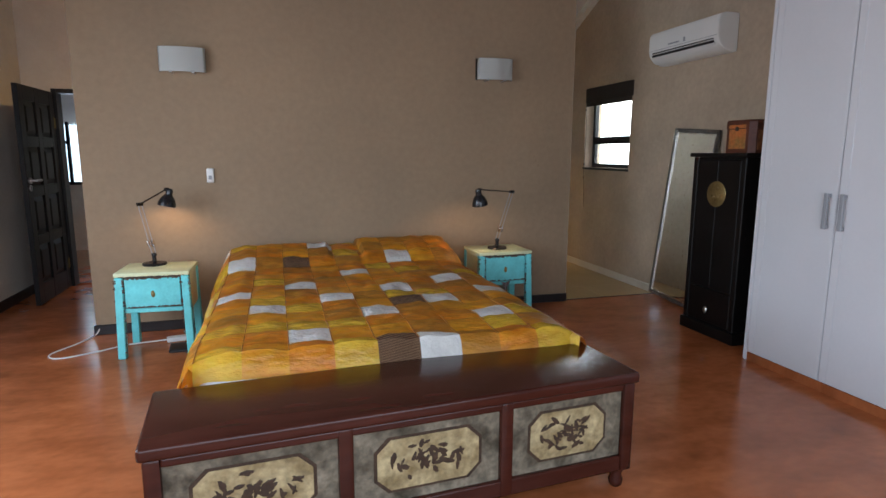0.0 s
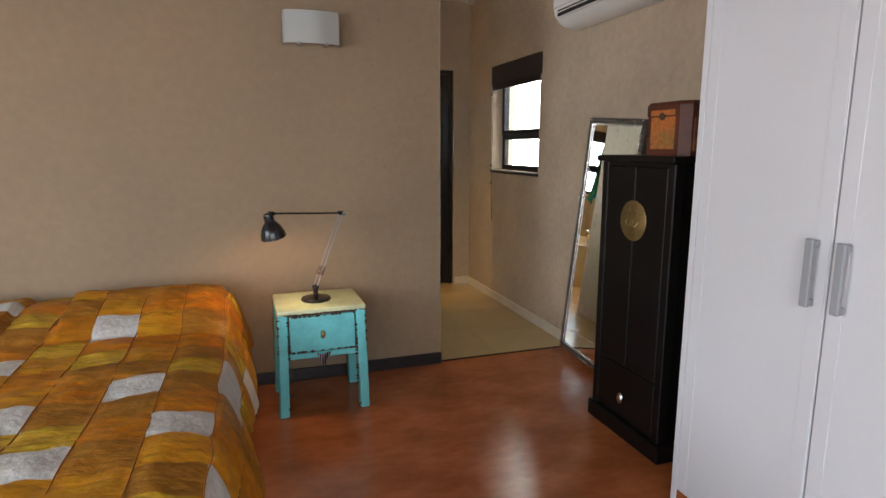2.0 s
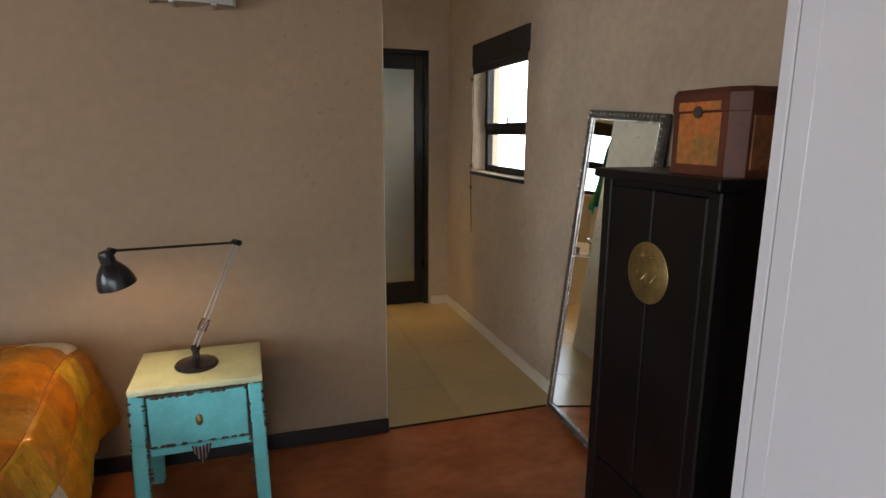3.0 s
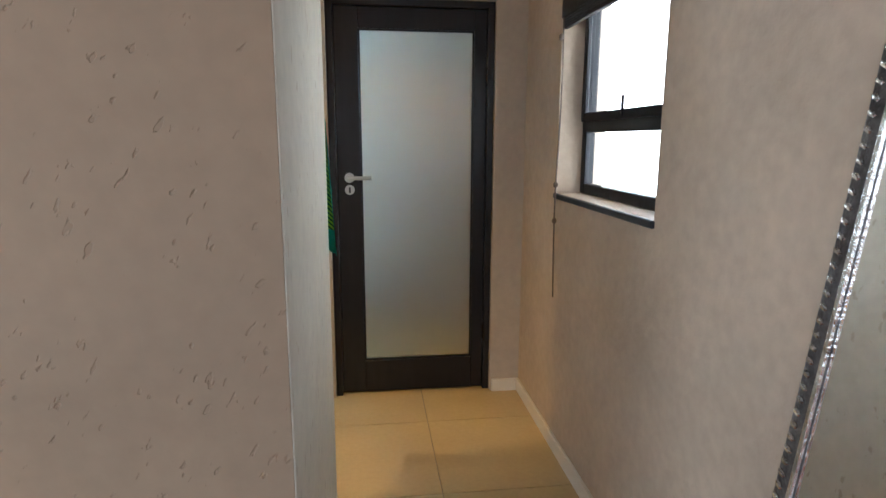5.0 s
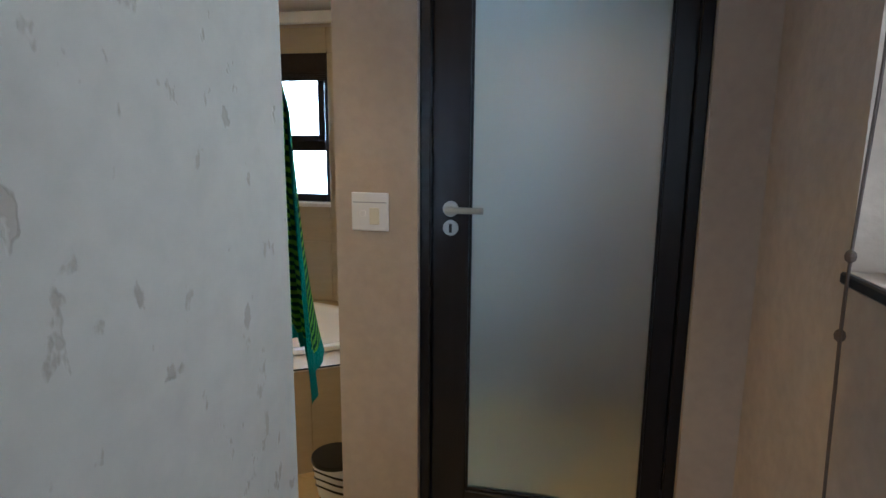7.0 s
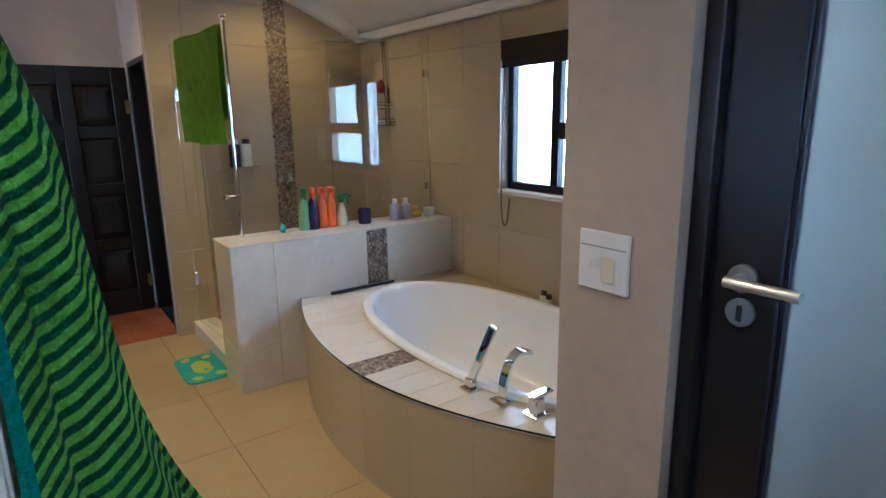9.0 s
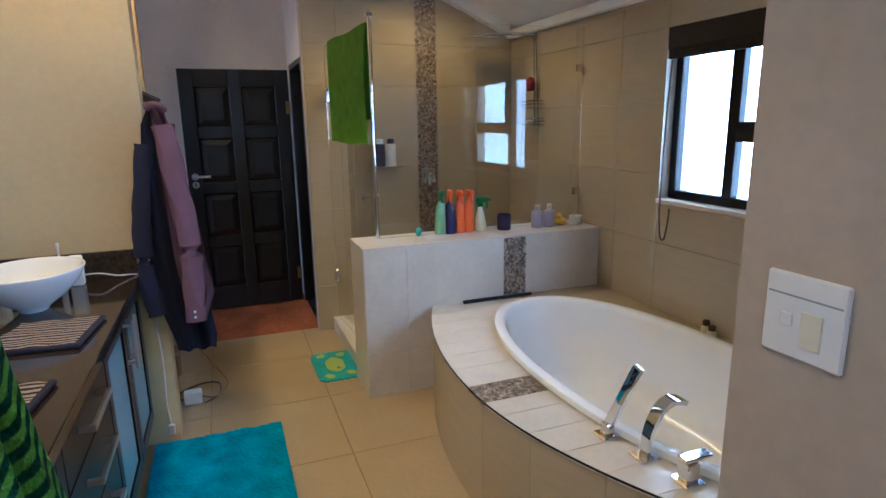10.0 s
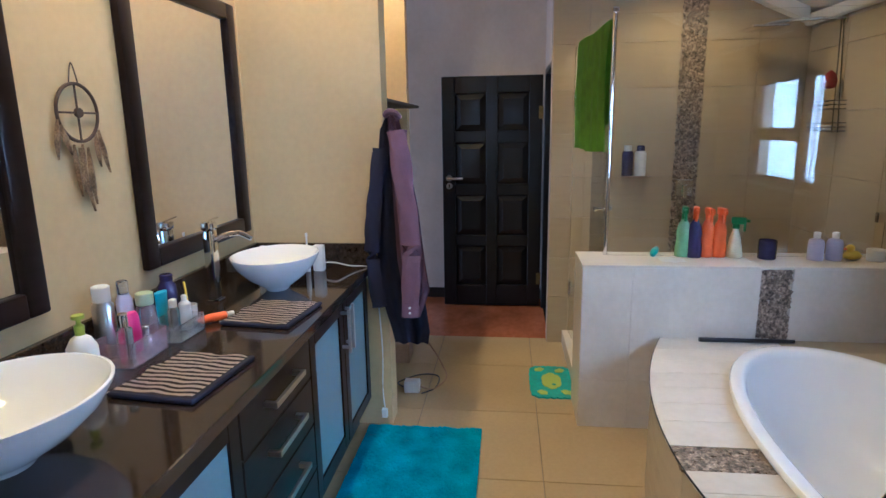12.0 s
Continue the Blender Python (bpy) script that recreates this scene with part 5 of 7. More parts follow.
for a, b in zip(rr_, rr_[1:]):
    for k in range(seg):
        bm.faces.new((a[k], a[(k + 1) % seg], b[(k + 1) % seg], b[k]))
bm.faces.new(rr_[-1])
part("shell", bm, M["white"], tub, smooth=True)
part("overflow", rod((0.30, 0.372, 0.36), (0.30, 0.384, 0.36), 0.03, seg=20), M["chrome"], tub, "chrome overflow cap", True)
part("drain", rod((0.0, 0.0, 0.096), (0.0, 0.0, 0.102), 0.03, seg=20), M["chrome"], tub, "chrome drain", True)

# bath taps
tp = thing("hand_shower", (-1.09, 2.36, ZD), "chrome hand shower leaning in its deck holder", "bath tap")
part("base_plate", box((-0.033, -0.033, 0), (0.033, 0.033, 0.012), 0.003), M["chrome"], tp)
part("holder", box((-0.018, -0.018, 0.012), (0.018, 0.018, 0.05), 0.004), M["chrome"], tp)
part("wand", box((-0.016, -0.011, 0.0), (0.016, 0.011, 0.27), 0.004, 2, pose(0, 0, 0.035, 0, 24, 10)), M["chrome"], tp, "flat chrome hand shower wand", True)
tp = thing("bath_spout", (-0.945, 2.39, ZD), "chrome waterfall bath spout on the tiled deck", "bath tap")
part("base_plate", box((-0.035, -0.035, 0), (0.035, 0.035, 0.012), 0.003), M["chrome"], tp)
bm = bmesh.new()
prev = None
for k in range(9):
    t = k / 8
    yy, zz = 0.10 * (1 - math.cos(t * 2.0)) * 0.9, 0.165 * math.sin(min(t * 2.0, 1.9)) + 0.01
    w_ = 0.016 + 0.010 * t
    tn = Vector((0, math.sin(t * 2.0) + 0.05, math.cos(t * 2.0)))
    nn = Vector((0, tn.z, -tn.y)).normalized() * 0.007
    ring = [bm.verts.new(Vector((sx * w_, yy, zz)) + nn * sn) for sx, sn in ((-1, -1), (1, -1), (1, 1), (-1, 1))]
    if prev:
        for q in range(4):
            bm.faces.new((prev[q], prev[(q + 1) % 4], ring[(q + 1) % 4], ring[q]))
    else:
        bm.faces.new(ring[::-1])
    prev = ring
bm.faces.new(prev)
bmesh.ops.recalc_face_normals(bm, faces=bm.faces)
part("spout", bm, M["chrome"], tp, "curved flat chrome spout", True)
tp = thing("bath_mixer", (-0.80, 2.42, ZD), "chrome square bath mixer lever on the deck", "bath tap")
part("base_plate", box((-0.035, -0.035, 0), (0.035, 0.035, 0.012), 0.003), M["chrome"], tp)
part("body", box((-0.022, -0.022, 0.012), (0.022, 0.022, 0.07), 0.004), M["chrome"], tp)
part("lever", box((-0.02, -0.03, 0.071), (0.02, 0.07, 0.085), 0.004), M["chrome"], tp)
solid("black_rod", rod((-2.545, 2.47, ZD + 0.012), (-2.545, 2.90, ZD + 0.012), 0.011, 0.009), M["black_plastic"], "thin black umbrella-like rod on the bath deck", "rod", smooth=True)


# slotted bin on the floor at the end of the bath
bn = thing("slotted_bin", (-0.49, 2.27, 0.003), "low white plastic bin with curved dark slots", "bin")
part("body", lathe([(0.070, 0), (0.078, 0.006), (0.098, 0.15), (0.100, 0.165), (0.094, 0.166), (0.088, 0.14), (0.066, 0.012), (0.002, 0.010)], 32), M["plastic"], bn, smooth=True)
part("rim", lathe([(0.1005, 0.150), (0.103, 0.158), (0.1005, 0.168), (0.095, 0.1685)], 32), M["black_plastic"], bn, "dark rim", True)
for k in range(3):
    zz = 0.045 + 0.034 * k
    rr = 0.0795 + 0.133 * zz
    arc = [(rr * math.cos(a), rr * math.sin(a), zz + 0.02 * math.cos((a + 1.9) * 2)) for a in [-3.0 + 0.22 * q for q in range(11)]]
    part("slot", tube(arc, 0.0045, 6), M["black_plastic"], bn, "curved dark slot")

# ---- bottles and small things ----
def bottle(name, at, body, prof, cap, cap_prof, label, category="bottle", group="", sx=1.0, sy=1.0, rz=0.0, nozzle=None):
    ob = thing(name, at, label, category, group, rz)
    part("body", lathe(prof, 20, None, sx, sy), M[body], ob, smooth=True)
    if cap:
        part("cap", lathe(cap_prof, 16), M[cap], ob, smooth=True)
    if nozzle:
        h = nozzle[1]
        bm = box((-0.014, -0.045, h), (0.014, 0.022, h + 0.035), 0.006, 2)
        box_into(bm, (-0.006, -0.062, h + 0.012), (0.006, -0.044, h + 0.026), 0.002)
        part("spray_head", bm, M[nozzle[0]], ob, smooth=True)
        bm = box((-0.006, -0.045, h - 0.035), (0.006, -0.034, h + 0.004), 0.002)
        part("trigger", bm, M[nozzle[0]], ob)
    return ob


ZH = 0.8515
sp = [(0.030, 0), (0.034, 0.006), (0.034, 0.05), (0.029, 0.09), (0.031, 0.13), (0.024, 0.165), (0.012, 0.19), (0.011, 0.205)]
spc = [(0.014, 0.195), (0.014, 0.222)]
bottle("spray_bottle", (-2.80, 2.44, ZH), "green_liquid", sp, "green_plastic", spc, "clear green cleaning spray bottle on the half wall", "spray bottle", "cleaning bottles", 1.1, 0.8, 80, ("green_plastic", 0.222))
bottle("spray_bottle", (-2.785, 2.49, ZH), "dark_liquid", sp, "orange_plastic", spc, "dark blue cleaning spray with orange head", "spray bottle", "cleaning bottles", 1.1, 0.8, 75, ("orange_plastic", 0.222))
for y in (2.555, 2.615):
    bottle("spray_bottle", (-2.80, y, ZH), "orange_plastic", sp, "orange_plastic", spc, "bright orange cleaning spray bottle", "spray bottle", "cleaning bottles", 1.1, 0.8, 95, ("orange_plastic", 0.215))
bottle("spray_bottle", (-2.80, 2.69, ZH), "pale_liquid", [(0.036, 0), (0.04, 0.006), (0.038, 0.03), (0.022, 0.11), (0.014, 0.135), (0.013, 0.15)], "green_plastic", [(0.017, 0.145), (0.017, 0.17)], "pale yellow spray bottle with a green head", "spray bottle", "cleaning bottles", 1, 1, 150, ("green_plastic", 0.168))
for x, y in ((-1.665, 3.345), (-1.60, 3.315)):
    bottle("bath_oil_bottle", (x, y, ZD + 0.0005), "pale_liquid", [(0.020, 0), (0.022, 0.004), (0.022, 0.035), (0.014, 0.045)], "twig", [(0.014, 0.045), (0.016, 0.047), (0.016, 0.068), (0.012, 0.070)], "small cream bath oil bottle with a brown cap", "bottle", "bath oil bottles")
mug = thing("candle_cup", (-2.77, 2.835, ZH), "dark blue cup on the half wall", "cup")
part("cup", lathe([(0.040, 0), (0.042, 0.004), (0.042, 0.092), (0.038, 0.094), (0.036, 0.06), (0.002, 0.058)], 20), M["dark_liquid"], mug, smooth=True)
for y in (3.05, 3.135):
    bottle("shampoo_bottle", (-2.75, y, ZH), "lilac", [(0.033, 0), (0.036, 0.005), (0.036, 0.085), (0.030, 0.10), (0.013, 0.108)], "plastic", [(0.014, 0.108), (0.016, 0.112), (0.016, 0.135), (0.013, 0.138)], "lilac bath bottle with a white cap", "bottle", "lilac bottles")
dk = thing("rubber_duck", (-2.76, 3.225, ZH), "small yellow rubber duck", "toy")
bm = lathe([(0.012, 0), (0.030, 0.008), (0.034, 0.022), (0.024, 0.040), (0.004, 0.048)], 16, pose(0, 0, 0), 0.9, 1.25)
bmesh.ops.create_uvsphere(bm, u_segments=14, v_segments=10, radius=0.02, matrix=pose(0, -0.012, 0.056))
part("body", bm, M["yellow"], dk, smooth=True)
part("beak", box((-0.008, -0.042, 0.050), (0.008, -0.028, 0.056), 0.003), M["orange_plastic"], dk)
jar = thing("cream_jar", (-2.74, 3.32, ZH), "white plastic cream jar", "jar")
part("jar", lathe([(0.036, 0), (0.038, 0.004), (0.041, 0.055), (0.037, 0.057), (0.034, 0.05), (0.002, 0.049)], 20), M["plastic"], jar, smooth=True)
tb = thing("cream_tube", (-2.83, 2.31, ZH), "green and white cream tube lying down", "tube", rz=70)
part("tube", lathe([(0.008, -0.07), (0.016, -0.06), (0.018, 0.0), (0.016, 0.06), (0.003, 0.075)], 14, pose(0, 0, 0.018, 90)), M["wet_mat"], tb, smooth=True)
part("cap", lathe([(0.012, -0.095), (0.013, -0.09), (0.013, -0.071)], 12, pose(0, 0, 0.018, 90)), M["black_plastic"], tb)
bm = bmesh.new()
pg = [[bm.verts.new((-2.74 + 0.035 * i, 2.30 + 0.03 * j, ZH + 0.004 + 0.006 * abs(math.sin(i * 1.4 + j)))) for j in range(5)] for i in range(4)]
for i in range(3):
    for j in range(4):
        bm.faces.new((pg[i][j], pg[i + 1][j], pg[i + 1][j + 1], pg[i][j + 1]))
bmesh.ops.solidify(bm, geom=bm.faces[:], thickness=0.003)
solid("paper_wipe", bm, M["paper"], "crumpled white wipe on the half wall", "wipe", smooth=True)

# shower
XG, YG, SWING = -2.82, 2.06, 4.6
sg = thing("shower_screen", (XG, YG, 0.0), "frameless clear glass shower screen with chrome post", "shower screen")
part("glass_panel", box((-0.004, 0.012, 0.8515), (0.004, YF - YG - 0.012, 2.03)), M["clear"], sg, "fixed clear glass panel").visible_shadow = False
part("glass_door", box((XS - XG + 0.02, -0.004, 0.10), (-0.012, 0.004, 2.0)), M["clear"], sg, "clear glass shower door", m=pose(0, 0, 0, 0, 0, SWING)).visible_shadow = False
part("post", rod((0, 0.0, 0.8515), (0, 0.0, 2.04), 0.010, seg=12), M["chrome"], sg, "chrome corner post", True)
part("bracket", box((-0.016, -0.016, 2.035), (0.02, 0.016, 2.06), 0.004), M["chrome"], sg)
for z in (0.42, 1.68):
    part("hinge", box((XS - XG + 0.012, -0.014, z - 0.045), (XS - XG + 0.06, 0.014, z + 0.045), 0.003), M["chrome"], sg, m=pose(0, 0, 0, 0, 0, SWING))
for z in (1.05, 1.80):
    part("clamp", box((-0.014, YF - YG - 0.055, z - 0.025), (0.014, YF - YG - 0.010, z + 0.025), 0.003), M["chrome"], sg)
bm = rod((-0.09, -0.045, 1.08), (-0.09, 0.045, 1.08), 0.006)
for s_ in (-1, 1):
    rod_into(bm, (-0.09, s_ * 0.045, 1.08), (-0.09, s_ * 0.03, 1.08), 0.014)
part("knob", bm, M["chrome"], sg, "chrome door knob", True, m=pose(0, 0, 0, 0, 0, SWING))
structure("shower_kerb", box((XS + 0.001, YG - 0.115, 0.0), (XH - 0.319, YG + 0.05, 0.095), 0.003), M["pale_tile"], "tiled kerb of the shower", "kerb")
tw = thing("lime_towel", (XG - 0.85 * math.cos(radians(SWING)), YG - 0.85 * math.sin(radians(SWING)), 2.0), "lime green towel hung over the shower door", "towel", rz=SWING)
bm = bmesh.new()
gr = []
for i in range(25):
    u = i / 24
    col = []
    for j in range(20):
        t = j / 19
        side = -1 if t < 0.58 else 1
        z = 0.012 + 0.006 * math.sin(u * 9) - (0.58 - t) / 0.58 * 0.64 if t < 0.58 else 0.012 - (t - 0.58) / 0.42 * 0.5
        yy = side * (0.016 + 0.012 * math.sin(u * 34 + 1.3 * side) * min(1, abs(t - 0.58) * 4)) if abs(t - 0.58) > 0.04 else side * 0.008
        xx = 0.03 + 0.80 * u - 0.02 * math.sin(abs(z) * 6)
        col.append(bm.verts.new((xx - 0.02 * (1 - u) * abs(z), yy, z)))
    gr.append(col)
for i in range(24):
    for j in range(19):
        bm.faces.new((gr[i][j], gr[i + 1][j], gr[i + 1][j + 1], gr[i][j + 1]))
bmesh.ops.solidify(bm, geom=bm.faces[:], thickness=0.007)
part("cloth", bm, M["lime_towel"], tw, smooth=True)
sh = thing("corner_shelf", (-3.74, 2.37, 1.19), "small glass shower shelf with shampoo bottles", "shelf")
part("shelf_plate", box((-0.039, -0.09, -0.008), (0.10, 0.10, 0.0), 0.002), M["chrome"], sh)
for y, mt in ((-0.045, "dark_liquid"), (0.035, "plastic")):
    bottle("shampoo_bottle", (-3.70, 2.37 + y, 1.1905), mt, [(0.034, 0), (0.036, 0.005), (0.036, 0.14), (0.028, 0.155)], "plastic" if mt != "plastic" else "dark_liquid", [(0.025, 0.155), (0.025, 0.185), (0.02, 0.19)], "dark blue and white shampoo bottle on the shower shelf", "bottle", "shower bottles")
hd = thing("overhead_shower", (-3.40, YF, 2.065), "chrome square shower head on a long arm", "shower head")
part("wall_plate", box((-0.03, -0.02, -0.03), (0.03, -0.009, 0.03), 0.003), M["chrome"], hd)
part("arm", tube([(0, -0.01, 0.0), (-0.05, -0.14, 0.012), (-0.12, -0.30, 0.012), (-0.15, -0.36, 0.0)], 0.010, 8), M["chrome"], hd, smooth=True)
part("rose", box((-0.25, -0.47, -0.022), (-0.05, -0.27, -0.010), 0.004), M["chrome"], hd, "flat square chrome rose")
cd = thing("shower_caddy", (-3.36, YF - 0.012, 1.55), "wire shower caddy hung from the arm with a red sponge", "shower caddy")
for x in (-0.03, 0.03):
    part("hanger_wire", rod((x, -0.004, -0.10), (x * 0.4, -0.03, 0.50), 0.0035, seg=8), M["frame_dark"], cd)
for z, w in ((-0.09, 0.11), (0.03, 0.09)):
    bm = bmesh.new()
    for k in range(6):
        rod_into(bm, (-w, -0.012 - 0.018 * k, z), (w, -0.012 - 0.018 * k, z), 0.0028, seg=6)
    for x in (-w, 0.0, w):
        rod_into(bm, (x, -0.008, z), (x, -0.106, z), 0.0028, seg=6)
    for h in (0.022, 0.044):
        rod_into(bm, (-w, -0.106, z + h), (w, -0.106, z + h), 0.003, seg=6)
        for x in (-w, w):
            rod_into(bm, (x, -0.008, z + h), (x, -0.106, z + h), 0.003, seg=6)
    part("basket", bm, M["frame_dark"], cd, "dark wire basket")
part("soap", box((-0.06, -0.085, -0.086), (0.02, -0.03, -0.058), 0.01, 2), M["plastic"], cd, "pale bar of soap", True)
part("sponge", lathe([(0.012, 0.14), (0.032, 0.15), (0.038, 0.18), (0.026, 0.22), (0.004, 0.24)], 14, pose(0.0, -0.06, 0.0)), M["sponge"], cd, "dark red bath sponge", True)
mx = thing("shower_mixer", (XS + 0.009, 2.71, 1.10), "square chrome shower mixer on the mosaic strip", "shower mixer")
part("plate", box((0.0, -0.055, -0.055), (0.008, 0.055, 0.055), 0.004), M["chrome"], mx)
part("lever", box((0.008, -0.012, -0.07), (0.03, 0.012, 0.02), 0.004), M["chrome"], mx)


def scalloped(hx, hy, z0, z1, lobes, depth, point=2.6):
    """A flat rubber shape with a lobed outline."""
    bm = bmesh.new()
    n = 96
    low, high = [], []
    for k in range(n):
        a = 2 * math.pi * k / n
        c, d = math.cos(a), math.sin(a)
        r = (abs(c) ** point + abs(d) ** point) ** (-1 / point) * (1 - depth + depth * abs(math.cos(a * lobes / 2)))
        low.append(bm.verts.new((hx * r * c, hy * r * d, z0)))
        high.append(bm.verts.new((hx * r * c * 0.985, hy * r * d * 0.985, z1)))
    bm.faces.new(low[::-1])
    bm.faces.new(high)
    for k in range(n):
        bm.faces.new((low[k], low[(k + 1) % n], high[(k + 1) % n], high[k]))
    return bm


mt_ = thing("shower_mat", (-3.10, 1.825, 0.004), "teal and lime rubber shower mat on the tiles", "mat")
part("mat", scalloped(0.225, 0.132, 0.0, 0.008, 22, 0.05, 6.0), M["wet_mat"], mt_)
fish = part("print", scalloped(0.115, 0.062, 0.008, 0.0105, 6, 0.10, 2.0), M["lime"], mt_, "lime fish-shaped print")
part("eye_spot", lathe([(0.012, 0.0105), (0.012, 0.0125)], 12, pose(0.055, 0.012, 0)), M["wet_mat"], fish)
for q in ((-0.15, 0.06), (-0.16, -0.065), (0.15, 0.075), (0.16, -0.06)):
    part("print", scalloped(0.036, 0.028, 0.008, 0.010, 5, 0.2, 2.0), M["lime"], mt_, "lime splash print", m=pose(*q, 0, 0, 0, 40 * q[0] / 0.15))

# bath mat
bm = bmesh.new()
rnd = random.Random(21)
gx, gy = 70, 46
gv = [[bm.verts.new((-2.48 + 0.86 * i / gx, 0.86 + 0.575 * j / gy, 0.022 + 0.006 * rnd.random() + 0.004 * noise_at(i, j, 0, 0.18))) for j in range(gy + 1)] for i in range(gx + 1)]
for i in range(gx):
    for j in range(gy):
        bm.faces.new((gv[i][j], gv[i + 1][j], gv[i + 1][j + 1], gv[i][j + 1]))
ext = bmesh.ops.extrude_edge_only(bm, edges=[e for e in bm.edges if e.is_boundary])
for v in [g for g in ext["geom"] if isinstance(g, bmesh.types.BMVert)]:
    v.co.z = 0.003
solid("bath_mat", bm, M["blue_mat"], "turquoise shaggy bath mat before the vanity", "bath mat")

# vanity
VX0, VX1, VY = XP + 0.001, -0.147, 0.885
van = thing("vanity", ((VX0 + VX1) / 2, (YM + VY) / 2, 0), "long dark vanity with drawers and frosted glass doors", "vanity")
vo = Vector(((VX0 + VX1) / 2, (YM + VY) / 2, 0))


def vbox(lo, hi, bevel=0.0, seg_=1):
    return box(Vector(lo) - vo, Vector(hi) - vo, bevel, seg_)


part("carcass", vbox((VX0 + 0.002, YM + 0.001, 0.12), (VX1 - 0.002, VY - 0.045, 0.81)), M["vanity_wood"], van)
part("plinth", vbox((VX0 + 0.01, YM + 0.05, 0.0), (VX1 - 0.01, VY - 0.09, 0.119)), M["black_wood"], van)


def frame_door(a, b, side):
    d = part("door", vbox((a, VY - 0.044, 0.15), (a + 0.055, VY - 0.022, 0.80), 0.002), M["vanity_wood"], van, "dark framed door with frosted glass")
    part("stile", vbox((b - 0.055, VY - 0.044, 0.15), (b, VY - 0.022, 0.80), 0.002), M["vanity_wood"], d)
    part("rail", vbox((a + 0.055, VY - 0.044, 0.15), (b - 0.055, VY - 0.022, 0.205), 0.002), M["vanity_wood"], d)
    part("rail", vbox((a + 0.055, VY - 0.044, 0.745), (b - 0.055, VY - 0.022, 0.80), 0.002), M["vanity_wood"], d)
    part("glass_inset", vbox((a + 0.055, VY - 0.038, 0.205), (b - 0.055, VY - 0.030, 0.745)), M["frost_blue"], d, "pale blue frosted glass")
    hx = b - 0.028 if side > 0 else a + 0.028
    bm = vbox((hx - 0.008, VY + 0.006, 0.58), (hx + 0.008, VY + 0.018, 0.78), 0.002)
    for z in (0.60, 0.75):
        box_into(bm, Vector((hx - 0.006, VY - 0.022, z)) - vo, Vector((hx + 0.006, VY + 0.008, z + 0.012)) - vo)
    part("handle", bm, M["steel"], d, "steel bar handle")


frame_door(-2.525, -2.105, 1)
frame_door(-2.100, -1.68, -1)
frame_door(-1.125, -0.66, 1)
frame_door(-0.655, -0.20, -1)
for z0, z1 in ((0.13, 0.285), (0.29, 0.465), (0.47, 0.645), (0.65, 0.80)):
    dr = part("drawer_front", vbox((-1.672, VY - 0.044, z0), (-1.132, VY - 0.022, z1), 0.003), M["vanity_wood"], van)
    zc = z1 - 0.062
    bm = vbox((-1.52, VY + 0.008, zc - 0.010), (-1.28, VY + 0.020, zc + 0.010), 0.002)
    for x in (-1.52, -1.296):
        box_into(bm, Vector((x, VY - 0.022, zc - 0.008)) - vo, Vector((x + 0.016, VY + 0.010, zc + 0.008)) - vo)
    part("handle", bm, M["steel"], dr, "wide steel bar handle")
top = thing("granite_worktop", (vo.x, vo.y, 0.81), "polished black granite vanity top with splashback", "worktop")
to = Vector((vo.x, vo.y, 0.81))
part("slab", box(Vector((VX0, YM + 0.001, 0.8105)) - to, Vector((VX1, VY, 0.85)) - to, 0.003), M["granite"], top)
part("splashback", box(Vector((VX0, YM + 0.001, 0.8505)) - to, Vector((VX1, YM + 0.021, 0.965)) - to, 0.002), M["granite"], top)
part("splashback", box(Vector((VX0, YM + 0.022, 0.8505)) - to, Vector((VX0 + 0.02, VY - 0.005, 0.965)) - to, 0.002), M["granite"], top)


def basin(x, y, label, wide=1.16):
    ob = thing("vessel_basin", (x, y, 0.8505), label, "wash basin", "pair of vessel basins")
    prof = [(0.05, 0.0), (0.06, 0.012), (0.075, 0.022), (0.13, 0.055), (0.175, 0.095), (0.200, 0.135), (0.2005, 0.141), (0.194, 0.142), (0.185, 0.13), (0.155, 0.085), (0.10, 0.045), (0.03, 0.034)]
    part("bowl", lathe([(r, z * 1.08) for r, z in prof], 40, None, wide, wide * 0.862), M["white"], ob, smooth=True)
    part("drain", rod((0, 0, 0.033), (0, 0, 0.038), 0.022, seg=16), M["chrome"], ob, "chrome drain", True)
    return ob


basin(-2.10, 0.585, "white oval vessel basin on the granite top", 1.03)
basin(-0.77, 0.545, "white oval vessel basin beside the toiletries")


def tall_tap(x, y):
    ob = thing("basin_tap", (x, y, 0.8505), "tall square chrome basin tap with flat lever", "tap", "pair of basin taps")
    part("foot", box((-0.028, -0.028, 0), (0.028, 0.028, 0.008), 0.003), M["chrome"], ob)
    part("column", box((-0.021, -0.021, 0.008), (0.021, 0.021, 0.285), 0.006, 2), M["chrome"], ob, smooth=True)
    part("head", box((-0.024, -0.024, 0.2855), (0.024, 0.024, 0.315), 0.005, 2), M["chrome"], ob, smooth=True)
    part("spout", tube([(-0.0, 0.018, 0.245), (-0.03, 0.06, 0.262), (-0.055, 0.10, 0.262), (-0.075, 0.135, 0.238)], 0.011, 8), M["chrome"], ob, smooth=True)
    part("lever", box((-0.10, -0.006, 0.316), (0.004, 0.006, 0.320), 0.001, 1, pose(0, 0, 0, 0, 4, 0)), M["chrome"], ob)
    return ob


tall_tap(-1.92, 0.40)
tall_tap(-0.60, 0.40)


